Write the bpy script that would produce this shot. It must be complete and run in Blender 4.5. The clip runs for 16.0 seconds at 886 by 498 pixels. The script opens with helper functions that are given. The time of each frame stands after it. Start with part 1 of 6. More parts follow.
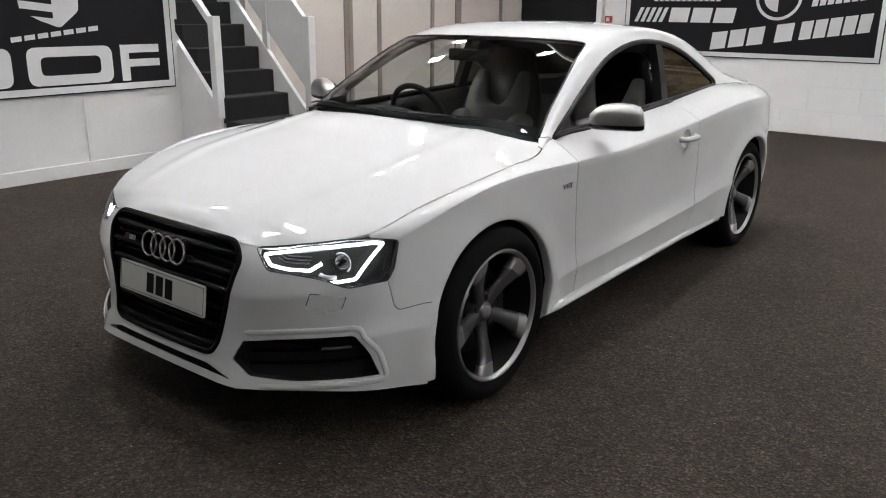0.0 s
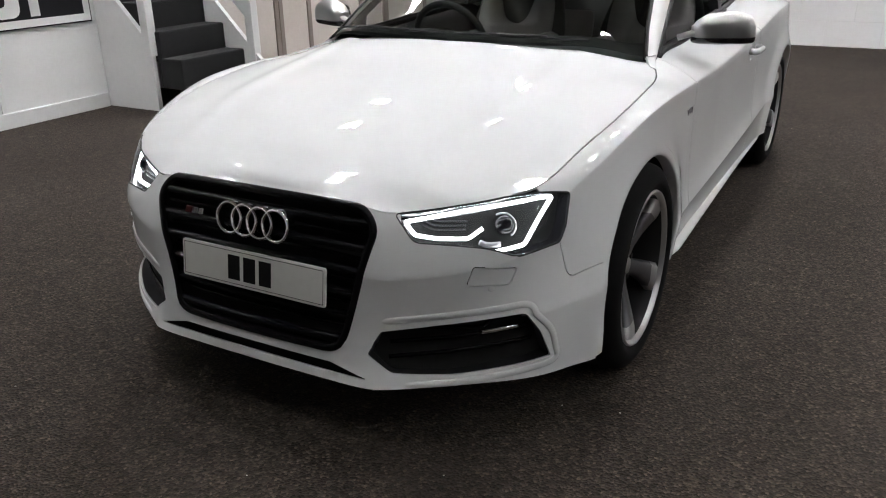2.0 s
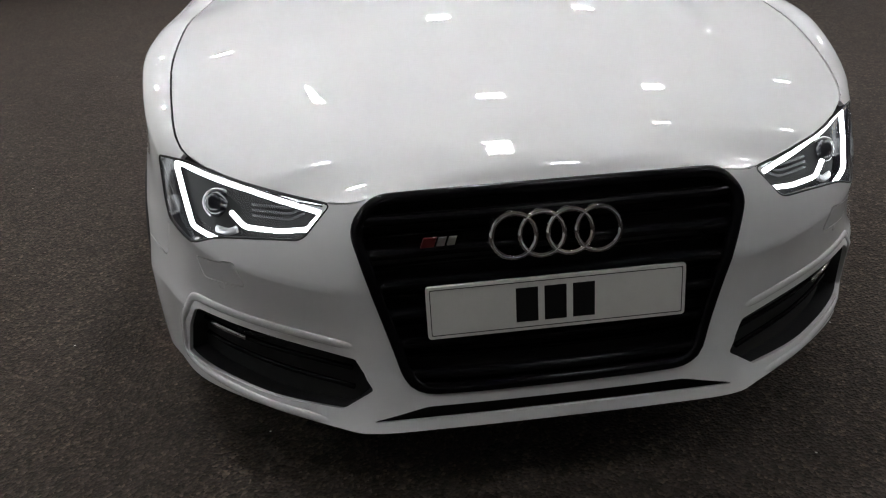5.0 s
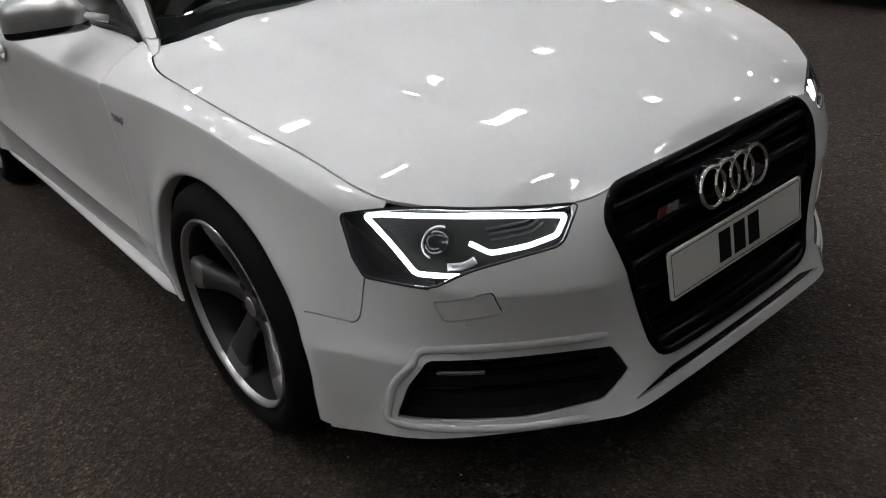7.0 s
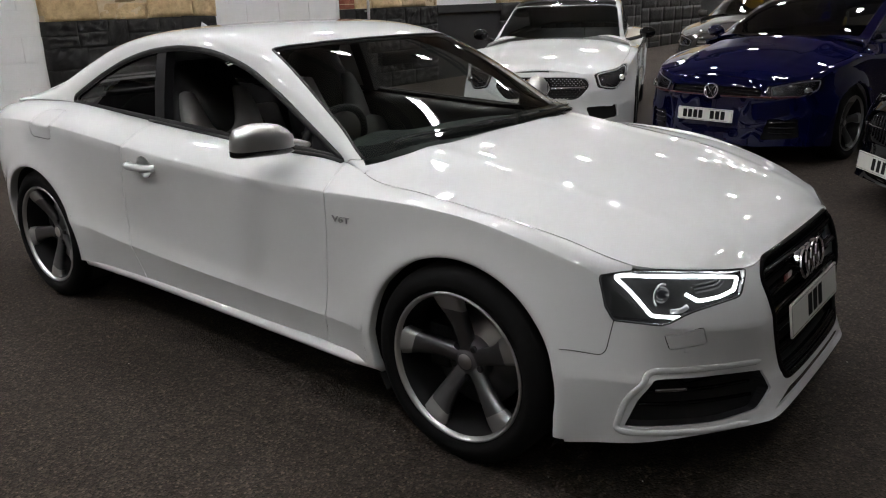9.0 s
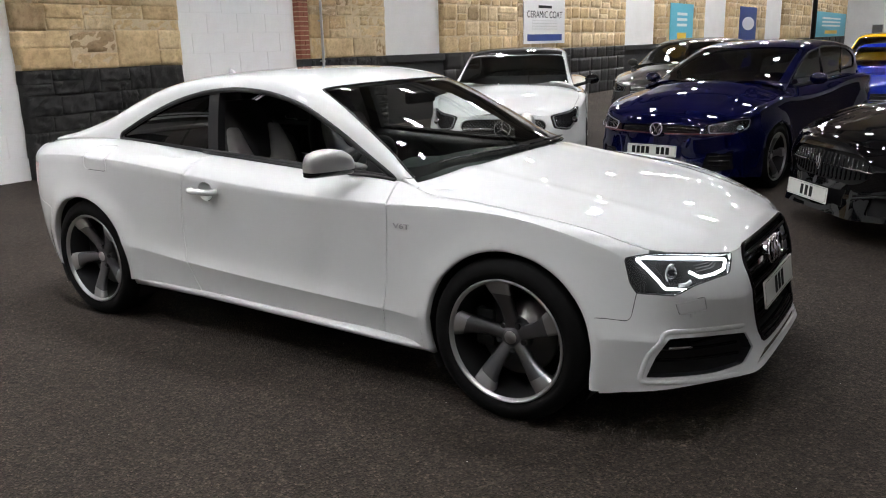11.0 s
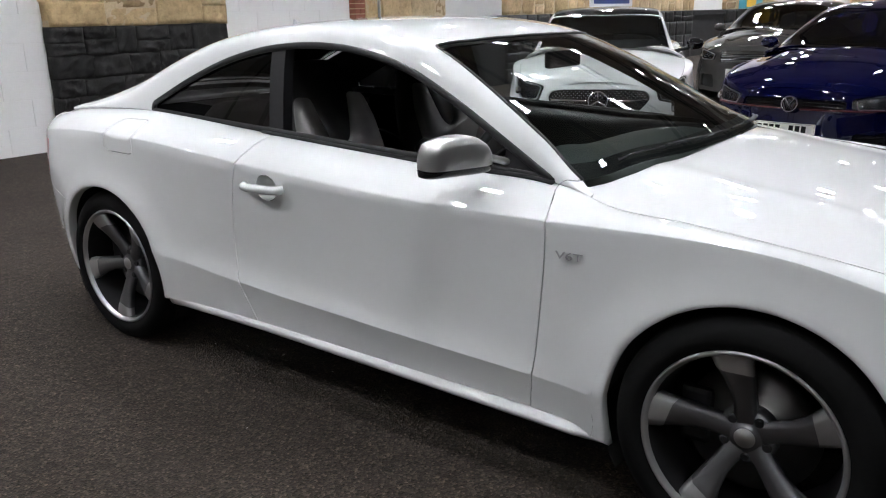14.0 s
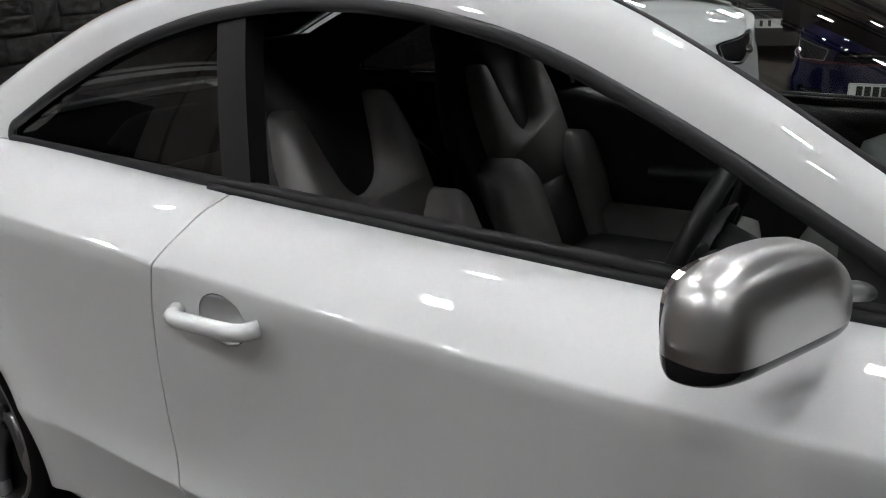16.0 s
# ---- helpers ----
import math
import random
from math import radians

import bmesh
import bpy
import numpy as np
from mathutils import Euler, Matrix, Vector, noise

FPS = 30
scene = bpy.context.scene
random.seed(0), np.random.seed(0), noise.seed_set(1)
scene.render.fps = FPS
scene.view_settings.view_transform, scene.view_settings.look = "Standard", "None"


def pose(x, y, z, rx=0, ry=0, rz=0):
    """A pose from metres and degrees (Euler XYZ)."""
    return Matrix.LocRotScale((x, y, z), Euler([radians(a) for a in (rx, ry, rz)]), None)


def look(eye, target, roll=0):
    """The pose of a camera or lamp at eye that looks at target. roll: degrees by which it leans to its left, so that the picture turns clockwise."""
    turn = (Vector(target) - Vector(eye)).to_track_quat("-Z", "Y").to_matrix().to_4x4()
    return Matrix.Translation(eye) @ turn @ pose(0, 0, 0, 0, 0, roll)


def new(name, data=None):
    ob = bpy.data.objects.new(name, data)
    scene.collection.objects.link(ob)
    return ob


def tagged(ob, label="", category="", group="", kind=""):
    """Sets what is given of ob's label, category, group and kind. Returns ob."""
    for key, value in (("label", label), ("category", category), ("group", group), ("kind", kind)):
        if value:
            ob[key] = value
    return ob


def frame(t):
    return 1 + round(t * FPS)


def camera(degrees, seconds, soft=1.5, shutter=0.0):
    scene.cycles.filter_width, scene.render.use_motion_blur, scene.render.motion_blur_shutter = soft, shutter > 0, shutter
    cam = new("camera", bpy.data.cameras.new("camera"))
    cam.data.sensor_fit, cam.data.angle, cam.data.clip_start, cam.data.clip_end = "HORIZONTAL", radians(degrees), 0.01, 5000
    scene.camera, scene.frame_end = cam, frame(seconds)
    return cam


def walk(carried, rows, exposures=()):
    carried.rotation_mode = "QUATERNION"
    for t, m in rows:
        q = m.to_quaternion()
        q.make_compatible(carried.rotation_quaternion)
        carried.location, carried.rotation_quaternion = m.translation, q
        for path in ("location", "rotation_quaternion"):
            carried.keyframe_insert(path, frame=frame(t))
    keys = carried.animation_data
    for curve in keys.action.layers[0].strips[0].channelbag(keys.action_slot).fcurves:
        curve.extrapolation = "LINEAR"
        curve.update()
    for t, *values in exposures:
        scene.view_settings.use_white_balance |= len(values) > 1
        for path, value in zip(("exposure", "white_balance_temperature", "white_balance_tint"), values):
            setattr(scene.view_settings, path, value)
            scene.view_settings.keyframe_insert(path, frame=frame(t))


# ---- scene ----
cam = camera(57.8, 16.0, 1.1)
PATH = [
    (0, (2.459, -2.32, 1.428), (1.271, -0.817, 0.853), 0.5),
    (0.5, (2.249, -2.435, 1.41), (1.083, -0.922, 0.816), -1.1),
    (1, (2.049, -2.414, 1.372), (0.965, -0.871, 0.704), -1.1),
    (1.5, (1.784, -2.336, 1.371), (0.744, -0.793, 0.638), -1.1),
    (2, (1.491, -2.368, 1.359), (0.578, -0.752, 0.614), -1.1),
    (2.5, (1.204, -2.4, 1.341), (0.482, -0.713, 0.546), -2.3),
    (3, (0.887, -2.324, 1.339), (0.248, -0.63, 0.489), -3.5),
    (3.5, (0.587, -2.295, 1.33), (0.177, -0.566, 0.412), -1.7),
    (4, (0.271, -2.293, 1.336), (0.114, -0.532, 0.4), -1.1),
    (4.5, (-0.047, -2.187, 1.297), (-0.078, -0.411, 0.379), -2.6),
    (5, (-0.357, -2.153, 1.293), (-0.177, -0.383, 0.379), -2.7),
    (5.2, (-0.508, -2.147, 1.322), (-0.196, -0.409, 0.384), -2.7),
    (7.3, (-1.628, -1.594, 1.342), (-0.449, -0.237, 0.465), -5.5),
    (7.5, (-1.72, -1.53, 1.37), (-0.469, -0.204, 0.548), -4.9),
    (8, (-2.023, -1.426, 1.407), (-0.648, -0.171, 0.676), -2.8),
    (8.5, (-2.355, -1.428, 1.42), (-0.909, -0.211, 0.764), -1.3),
    (9, (-2.702, -1.443, 1.462), (-1.224, -0.238, 0.859), -1.6),
    (9.2, (-2.827, -1.411, 1.503), (-1.351, -0.219, 0.869), -2.1),
    (11.3, (-3.486, -1.477, 1.465), (-1.865, -0.41, 0.982), -1.5),
    (11.5, (-3.482, -1.493, 1.472), (-1.858, -0.43, 0.988), -1.5),
    (12, (-3.439, -1.406, 1.446), (-1.804, -0.357, 0.97), -0.8),
    (12.5, (-3.337, -1.178, 1.43), (-1.717, -0.107, 0.954), -1.1),
    (13, (-3.212, -0.986, 1.409), (-1.604, 0.066, 0.855), -1.1),
    (13.5, (-2.962, -0.755, 1.418), (-1.386, 0.346, 0.867), -1.3),
    (14, (-2.738, -0.468, 1.382), (-1.196, 0.672, 0.814), -1.0),
    (14.5, (-2.527, -0.176, 1.388), (-0.988, 0.928, 0.744), -1.7),
    (15, (-2.2, 0.117, 1.377), (-0.659, 1.211, 0.723), -2.1),
    (15.5, (-1.967, 0.443, 1.355), (-0.399, 1.483, 0.679), -1.9),
    (16, (-1.669, 0.683, 1.312), (-0.113, 1.756, 0.659), -3.5),
]
walk(cam, [(t, look(eye, target, roll)) for t, eye, target, roll in PATH], [(0, .12, 6550, 10), (.75, .25, 6550, 10), (1.5, .24, 6520, 10), (2.2, .16, 6500, 10), (3, .12, 6500, 10), (4, .12, 6520, 10), (5, -.08, 6530, 10), (7.5, -.42, 6550, 10), (8.5, -.45, 6600, 10), (9.2, -.25, 6600, 10), (11.5, .1, 6450, 10), (13, .0, 6330, 10), (14, .03, 6260, 10), (15, -.2, 6330, 10), (16, -.4, 6480, 10)])

# ---- light ----
world = bpy.data.worlds.new("world")
scene.world = world
world.use_nodes = True
world.node_tree.nodes["Background"].inputs[0].default_value = (0.9, 0.95, 1.0, 1)
world.node_tree.nodes["Background"].inputs[1].default_value = 0.03
LAMP_POWER = 305.0
# near lamps follow reflections on the bonnet; powers weighted per lamp
LAMP_ROWS = [(-1.55, .05, .95), (.4, .8, .92), (2.3, 1.5, .4), (4.3, 1.1, .5), (6.2, -.3, .7), (8.2, .8), (11.5, .4), (-1.0, 3.0, .65), (.65, 2.9, 1.05), (2.5, 3.0, .35), (4.5, 3.2, .6), (7.2, 3.3), (7.2, -2.2, .7),
             # far and wall lamps, unseen, added to light the rest of the hall
             (10.5, 3.3), (15.5, .6), (15.5, 4.0), (21, .6), (21, 4.0), (28, 3.0), (36, 3.0), (46, 3.0), (.5, 5.6), (4.6, 5.8), (9.0, 5.8), (-2.4, 6.0, 1.2), (2.4, 6.0), (6.8, 6.0), (64, 4.0), (64, 0),
             # unseen fill lamps added to wash the west side and the doors
             (-3.3, 3.3, 1.1), (-3.5, 4.3, 1.3), (-3.95, -2.4, .8), (-3.8, .4, .75)]
# unseen fill lamps added to brighten the nose and south wall
LAMP_ROWS += [(x, -8.3, .15) for x in (-3.0, 0, 3.0, 6.5)] + [(-1.6, -1.8, .25), (1.0, -1.8, .40), (3.4, -2.6, .6)]
# more unseen lamps, added to brighten the long stone wall
LAMP_ROWS += [(11.3 + 2.4 * k, 6.1) for k in range(10)] + [(36 + 3.2 * k, 6.0) for k in range(9)]
CEILING = 4.2


# ---- materials ----
def mat_new(name):
    m = bpy.data.materials.new(name)
    m.use_nodes = True
    nt = m.node_tree
    return m, nt, nt.nodes["Principled BSDF"]


def setp(p, **kw):
    names = dict(base="Base Color", rough="Roughness", metal="Metallic", coat="Coat Weight", coat_rough="Coat Roughness", spec="Specular IOR Level",
                 trans="Transmission Weight", ior="IOR", alpha="Alpha", emit="Emission Color", power="Emission Strength", sheen="Sheen Weight")
    for k, v in kw.items():
        s = p.inputs[names[k]]
        s.default_value = (*v, 1) if isinstance(v, tuple) and len(v) == 3 else v


def noise_tex(nt, scale, detail=4, rough=0.6, coords="Object", stretch=(1, 1, 1)):
    tc = nt.nodes.new("ShaderNodeTexCoord")
    mp = nt.nodes.new("ShaderNodeMapping")
    mp.inputs["Scale"].default_value = stretch
    n = nt.nodes.new("ShaderNodeTexNoise")
    n.inputs["Scale"].default_value, n.inputs["Detail"].default_value, n.inputs["Roughness"].default_value = scale, detail, rough
    nt.links.new(tc.outputs[coords], mp.inputs[0])
    nt.links.new(mp.outputs[0], n.inputs[0])
    return n.outputs["Fac"]


def ramp(nt, fac, stops):
    r = nt.nodes.new("ShaderNodeValToRGB")
    el = r.color_ramp.elements
    while len(el) < len(stops):
        el.new(0.5)
    for e, (p, c) in zip(el, stops):
        e.position, e.color = p, (*c, 1)
    nt.links.new(fac, r.inputs[0])
    return r.outputs[0]


def mixc(nt, fac, a, b, mode="MIX"):
    m = nt.nodes.new("ShaderNodeMix")
    m.data_type, m.blend_type = "RGBA", mode
    for i, v in ((0, fac), (6, a), (7, b)):
        if hasattr(v, "links"):
            nt.links.new(v, m.inputs[i])
        else:
            m.inputs[i].default_value = v if i == 0 else (*v, 1)
    return m.outputs[2]


def bump(nt, p, fac, strength, dist):
    b = nt.nodes.new("ShaderNodeBump")
    b.inputs["Strength"].default_value, b.inputs["Distance"].default_value = strength, dist
    nt.links.new(fac, b.inputs["Height"])
    nt.links.new(b.outputs[0], p.inputs["Normal"])


def mapr(nt, fac, lo, hi):
    r = nt.nodes.new("ShaderNodeMapRange")
    r.inputs["To Min"].default_value, r.inputs["To Max"].default_value = lo, hi
    nt.links.new(fac, r.inputs[0])
    return r.outputs[0]


def surface(name, a, b, scale=6.0, rough=(0.5, 0.7), fine=60.0, relief=0.15, dist=0.004, stretch=(1, 1, 1), **kw):
    """Two colours mottled at two scales, with fine relief."""
    m, nt, p = mat_new(name)
    setp(p, **kw)
    n1, n2 = noise_tex(nt, scale, 5, 0.65, stretch=stretch), noise_tex(nt, fine, 3, 0.6, stretch=stretch)
    c = ramp(nt, n1, [(0.3, a), (0.7, b)])
    c = mixc(nt, 0.35, c, ramp(nt, n2, [(0.3, a), (0.7, b)]))
    nt.links.new(c, p.inputs["Base Color"])
    nt.links.new(mapr(nt, n1, *rough), p.inputs["Roughness"])
    if relief:
        bump(nt, p, n2, relief, dist)
    return m


def plain(name, col, rough=0.5, vary=0.06, **kw):
    """A plain finish with a faint unevenness of gloss."""
    m, nt, p = mat_new(name)
    setp(p, base=col, rough=rough, **kw)
    n = noise_tex(nt, 9.0, 3)
    nt.links.new(mapr(nt, n, max(0.02, rough - vary), rough + vary), p.inputs["Roughness"])
    return m


def glow(name, col, power):
    m, nt, p = mat_new(name)
    setp(p, base=(0.8, 0.8, 0.8), emit=col, power=power)
    return m


def paint(name, col, flake=0.0, rough=0.32, metal=0.0):
    """Car lacquer: a coloured base under a clear coat, with faint orange peel and dust."""
    m, nt, p = mat_new(name)
    setp(p, base=col, rough=0.5, metal=metal, coat=1.0, coat_rough=0.02, spec=0.0)
    n = noise_tex(nt, 3.0, 4)
    c = mixc(nt, 1.0, col, ramp(nt, n, [(0.3, (0.955, 0.955, 0.955)), (0.7, (1, 1, 1))]), "MULTIPLY")
    nt.links.new(c, p.inputs["Base Color"])
    nt.links.new(mapr(nt, noise_tex(nt, 14.0, 3), 0.008, 0.03), p.inputs["Coat Roughness"])
    return m


def glass(name, tint, rough=0.0):
    """Thin sheet glass: mostly clear, with a mirror gloss at the surface."""
    m, nt, p = mat_new(name)
    nt.nodes.remove(p)
    t, g, mx, f = (nt.nodes.new("ShaderNode" + k) for k in ("BsdfTransparent", "BsdfGlossy", "MixShader", "Fresnel"))
    t.inputs[0].default_value = (*tint, 1)
    g.inputs["Roughness"].default_value = 0.01
    f.inputs[0].default_value = 1.5
    nt.links.new(f.outputs[0], mx.inputs[0])
    nt.links.new(t.outputs[0], mx.inputs[1])
    nt.links.new(g.outputs[0], mx.inputs[2])
    nt.links.new(mx.outputs[0], nt.nodes["Material Output"].inputs[0])
    return m


WHITE_PAINT = paint("white_lacquer", (0.68, 0.69, 0.69))
GREY_PAINT = paint("grey_lacquer", (0.05, 0.048, 0.046), rough=0.35, metal=0.0)
BLUE_PAINT = paint("dark_blue_lacquer", (0.0012, 0.002, 0.024), rough=0.35)
BRIGHT_BLUE = paint("blue_lacquer", (0.005, 0.02, 0.30), rough=0.3, metal=0.0)
BLACK_PAINT = paint("black_lacquer", (0.003, 0.003, 0.0035))
YELLOW_PAINT = paint("yellow_lacquer", (0.75, 0.42, 0.01))
GLOSS_BLACK = plain("gloss_black_trim", (0.010, 0.010, 0.012), 0.12)
SATIN_BLACK = plain("satin_black_plastic", (0.010, 0.010, 0.011), 0.5, spec=0.3)
GRILLE_BLACK = plain("grille_black", (0.003, 0.003, 0.0035), 0.2, spec=0.12)
LAMP_DARK = plain("dark_lamp_housing", (0.014, 0.014, 0.016), 0.25, metal=0.3)
LAMP_BACK = plain("lamp_housing", (0.42, 0.42, 0.43), 0.32, metal=0.45)
DARK_INSIDE = plain("dark_cavity", (0.004, 0.004, 0.004), 0.9)
RUBBER = surface("tyre_rubber", (0.003, 0.003, 0.003), (0.006, 0.006, 0.006), 30, (0.75, 0.9), 200, 0.1, 0.001, spec=0.12)
BADGE_SILVER = plain("satin_badge_silver", (0.36, 0.36, 0.37), 0.3, 0.05, metal=0.5)
CHROME = plain("chrome", (0.75, 0.75, 0.76), 0.08, 0.03, metal=1.0)
BRUSHED = plain("brushed_aluminium", (0.55, 0.55, 0.54), 0.30, 0.06, metal=1.0)
MIRROR_CAP = plain("brushed_mirror_cap", (0.44, 0.44, 0.435), 0.31, 0.03, metal=1.0)
RIM_GREY = plain("titanium_grey_alloy", (0.14, 0.14, 0.145), 0.33, 0.05, metal=0.85)
RIM_DARK = plain("dark_rim_barrel", (0.022, 0.022, 0.023), 0.45, 0.05, metal=0.5)
RIM_SILVER = plain("turned_silver_alloy", (0.42, 0.42, 0.42), 0.36, 0.05, metal=0.85)
STEEL = plain("brake_steel", (0.30, 0.29, 0.28), 0.35, 0.08, metal=1.0)
SCREEN_GLASS = glass("windscreen_glass", (0.72, 0.77, 0.75))
TINT_GLASS = glass("tinted_glass", (0.16, 0.16, 0.16))
LENS = glass("lamp_lens", (0.93, 0.94, 0.95))
DRL = glow("led_light_guide", (0.93, 0.97, 1.0), 9.0)
RED_LENS = plain("red_lens", (0.45, 0.01, 0.01), 0.1)
PLATE_WHITE = surface("reflective_plate", (0.62, 0.62, 0.58), (0.68, 0.68, 0.64), 30, (0.3, 0.45), 300, 0.05, 0.0005)
PLATE_BLACK = plain("plate_lettering", (0.006, 0.006, 0.006), 0.7, spec=.15)
LEATHER_BLACK = surface("black_leather", (0.010, 0.010, 0.010), (0.016, 0.016, 0.016), 20, (0.4, 0.55), 350, 0.2, 0.001)
LEATHER_SILVER = surface("silver_leather", (0.24, 0.235, 0.225), (0.30, 0.29, 0.28), 14, (0.38, 0.5), 350, 0.2, 0.001)
DASH = surface("dashboard_plastic", (0.040, 0.047, 0.045), (0.055, 0.063, 0.060), 30, (0.45, 0.6), 500, 0.25, 0.001)
CABIN_CLOTH = surface("cabin_lining", (0.012, 0.012, 0.012), (0.02, 0.02, 0.02), 30, (0.8, 0.95), 300, 0.2, 0.002)
RED_TRIM = plain("red_stripe", (0.07, 0.008, 0.008), 0.3)
LAMP_GLOWS = {}


def lamp_glow(k):
    """The lit diffuser of a lamp of k times the usual power."""
    if k not in LAMP_GLOWS:
        LAMP_GLOWS[k] = glow("lamp_diffuser", (0.985, 0.985, 1.0), LAMP_POWER * k)
    return LAMP_GLOWS[k]


WALL_WHITE = surface("white_wall_paint", (0.72, 0.72, 0.71), (0.80, 0.80, 0.79), 1.6, (0.55, 0.75), 45, 0.12, 0.004)
SKIRT_WHITE = surface("white_gloss_board", (0.70, 0.70, 0.69), (0.78, 0.78, 0.77), 2.2, (0.4, 0.55), 30, 0.05, 0.002)
BEIGE_BOARD = surface("beige_panel_board", (0.50, 0.45, 0.41), (0.58, 0.53, 0.49), 1.5, (0.5, 0.65), 30, 0.05, 0.002)
BATTEN_BROWN = surface("brown_batten", (0.17, 0.14, 0.12), (0.24, 0.20, 0.18), 5, (0.5, 0.65), 50, 0.1, 0.002)
STAIR_CARPET = surface("black_stair_carpet", (0.004, 0.004, 0.0045), (0.011, 0.011, 0.012), 20, (0.85, 1.0), 300, 0.6, 0.004)
SIGN_BLACK = plain("black_sign_board", (0.008, 0.008, 0.010), 0.6, spec=0.2)
SIGN_WHITE = plain("white_sign_print", (0.72, 0.72, 0.72), 0.45)
STONE = surface("buff_sandstone", (0.36, 0.25, 0.13), (0.55, 0.43, 0.26), 3.0, (0.8, 0.95), 40, 0.8, 0.012)
MORTAR = surface("lime_mortar", (0.50, 0.395, 0.25), (0.62, 0.50, 0.33), 5, (0.9, 1.0), 40, 0.8, 0.012)
BLACK_STONE = surface("black_painted_stone", (0.010, 0.010, 0.011), (0.022, 0.022, 0.023), 4, (0.5, 0.7), 40, 0.8, 0.012)
RED_BRICK = surface("red_brick", (0.22, 0.075, 0.045), (0.34, 0.13, 0.08), 8, (0.85, 0.95), 60, 0.5, 0.006)
CEILING_DARK = surface("dark_roof_sheet", (0.40, 0.36, 0.32), (0.52, 0.47, 0.42), 2, (0.7, 0.9), 20, 0.2, 0.01)
ROOF_STEEL = surface("painted_roof_steel", (0.10, 0.10, 0.10), (0.16, 0.155, 0.15), 3, (0.5, 0.7), 30, 0.1, 0.003)
BANNER_TEAL = plain("teal_banner", (0.10, 0.42, 0.55), 0.5)
BANNER_NAVY = plain("navy_banner", (0.03, 0.06, 0.22), 0.5)
BANNER_YELLOW = plain("yellow_print", (0.75, 0.45, 0.04), 0.5)
RED_BOX = plain("red_plastic", (0.45, 0.03, 0.02), 0.4)


def floor_material():
    """Short looped carpet: brown-black tufts of mixed shades with pale flecks."""
    m, nt, p = mat_new("speckled_carpet")
    n1, n2, n3 = noise_tex(nt, 0.9, 4), noise_tex(nt, 7.0, 5, 0.7), noise_tex(nt, 120.0, 2, 0.6)
    tc = nt.nodes.new("ShaderNodeTexCoord")

    def cells(scale):
        v = nt.nodes.new("ShaderNodeTexVoronoi")
        v.inputs["Scale"].default_value = scale
        nt.links.new(tc.outputs["Object"], v.inputs["Vector"])
        return v

    v1, v2 = cells(130.0), cells(55.0)
    c = ramp(nt, n1, [(0.3, (0.0228, 0.0174, 0.0138)), (0.7, (0.0432, 0.0348, 0.0288))])
    c = mixc(nt, 0.4, c, ramp(nt, n2, [(0.3, (0.0210, 0.0162, 0.0130)), (0.75, (0.0504, 0.0408, 0.0336))]))
    tuft = ramp(nt, v1.outputs["Color"], [(0.12, (0.18, 0.17, 0.17)), (0.45, (0.75, 0.73, 0.72)), (0.72, (1.4, 1.35, 1.3)), (0.92, (3.4, 3.2, 3.1))])
    c = mixc(nt, 0.62, c, tuft, "MULTIPLY")
    c = mixc(nt, 0.35, c, ramp(nt, v2.outputs["Color"], [(0.15, (0.35, 0.34, 0.33)), (0.5, (0.95, 0.95, 0.95)), (0.85, (1.8, 1.75, 1.7))]), "MULTIPLY")
    v3 = cells(24.0)
    fleck = ramp(nt, v3.outputs["Distance"], [(0.05, (1, 1, 1)), (0.08, (0, 0, 0))])
    rare = ramp(nt, v3.outputs["Color"], [(0.86, (0, 0, 0)), (0.88, (1, 1, 1))])
    c = mixc(nt, mixc(nt, 1.0, fleck, rare, "MULTIPLY"), c, (0.55, 0.52, 0.48))
    nt.links.new(c, p.inputs["Base Color"])
    nt.links.new(mapr(nt, n2, 0.8, 0.95), p.inputs["Roughness"])
    setp(p, spec=0.2)
    bump(nt, p, v1.outputs["Distance"], 0.8, 0.006)
    return m


FLOOR = floor_material()


# ---- mesh tools ----
def link_mesh(name, V, F, material, parent=None, label="", smooth=True, normals=None):
    me = bpy.data.meshes.new(name)
    me.from_pydata([tuple(map(float, v)) for v in V], [], [tuple(map(int, f)) for f in F])
    me.materials.append(material)
    if smooth:
        me.shade_smooth()
    me.update()
    if normals is not None:
        me.normals_split_custom_set_from_vertices([tuple(map(float, n)) for n in normals])
    ob = new(name, me)
    ob.parent = parent
    return tagged(ob, label)


def part(name, bm, material, parent=None, label="", smooth=False):
    me = bpy.data.meshes.new(name)
    bmesh.ops.recalc_face_normals(bm, faces=bm.faces)
    bm.to_mesh(me)
    bm.free()
    me.materials.append(material)
    if smooth:
        me.shade_smooth()
    ob = new(name, me)
    ob.parent = parent
    return tagged(ob, label)


def thing(name, m, label, category, group="", kind=""):
    ob = new(name)
    ob.empty_display_size = 0.1
    ob.matrix_world = m
    return tagged(ob, label, category, group, kind)


def box(bm, x0, x1, y0, y1, z0, z1, bevel=0.0):
    r = bmesh.ops.create_cube(bm, size=1.0, matrix=Matrix.Translation(((x0 + x1) / 2, (y0 + y1) / 2, (z0 + z1) / 2)) @ Matrix.Diagonal((x1 - x0, y1 - y0, z1 - z0, 1)))
    if bevel:
        es = list({e for v in r["verts"] for e in v.link_edges})
        bmesh.ops.bevel(bm, geom=es, offset=bevel, segments=2, affect="EDGES", profile=0.6)
    return bm


def boxed(name, x0, x1, y0, y1, z0, z1, material, parent=None, bevel=0.004, label=""):
    return part(name, box(bmesh.new(), x0, x1, y0, y1, z0, z1, bevel), material, parent, label)


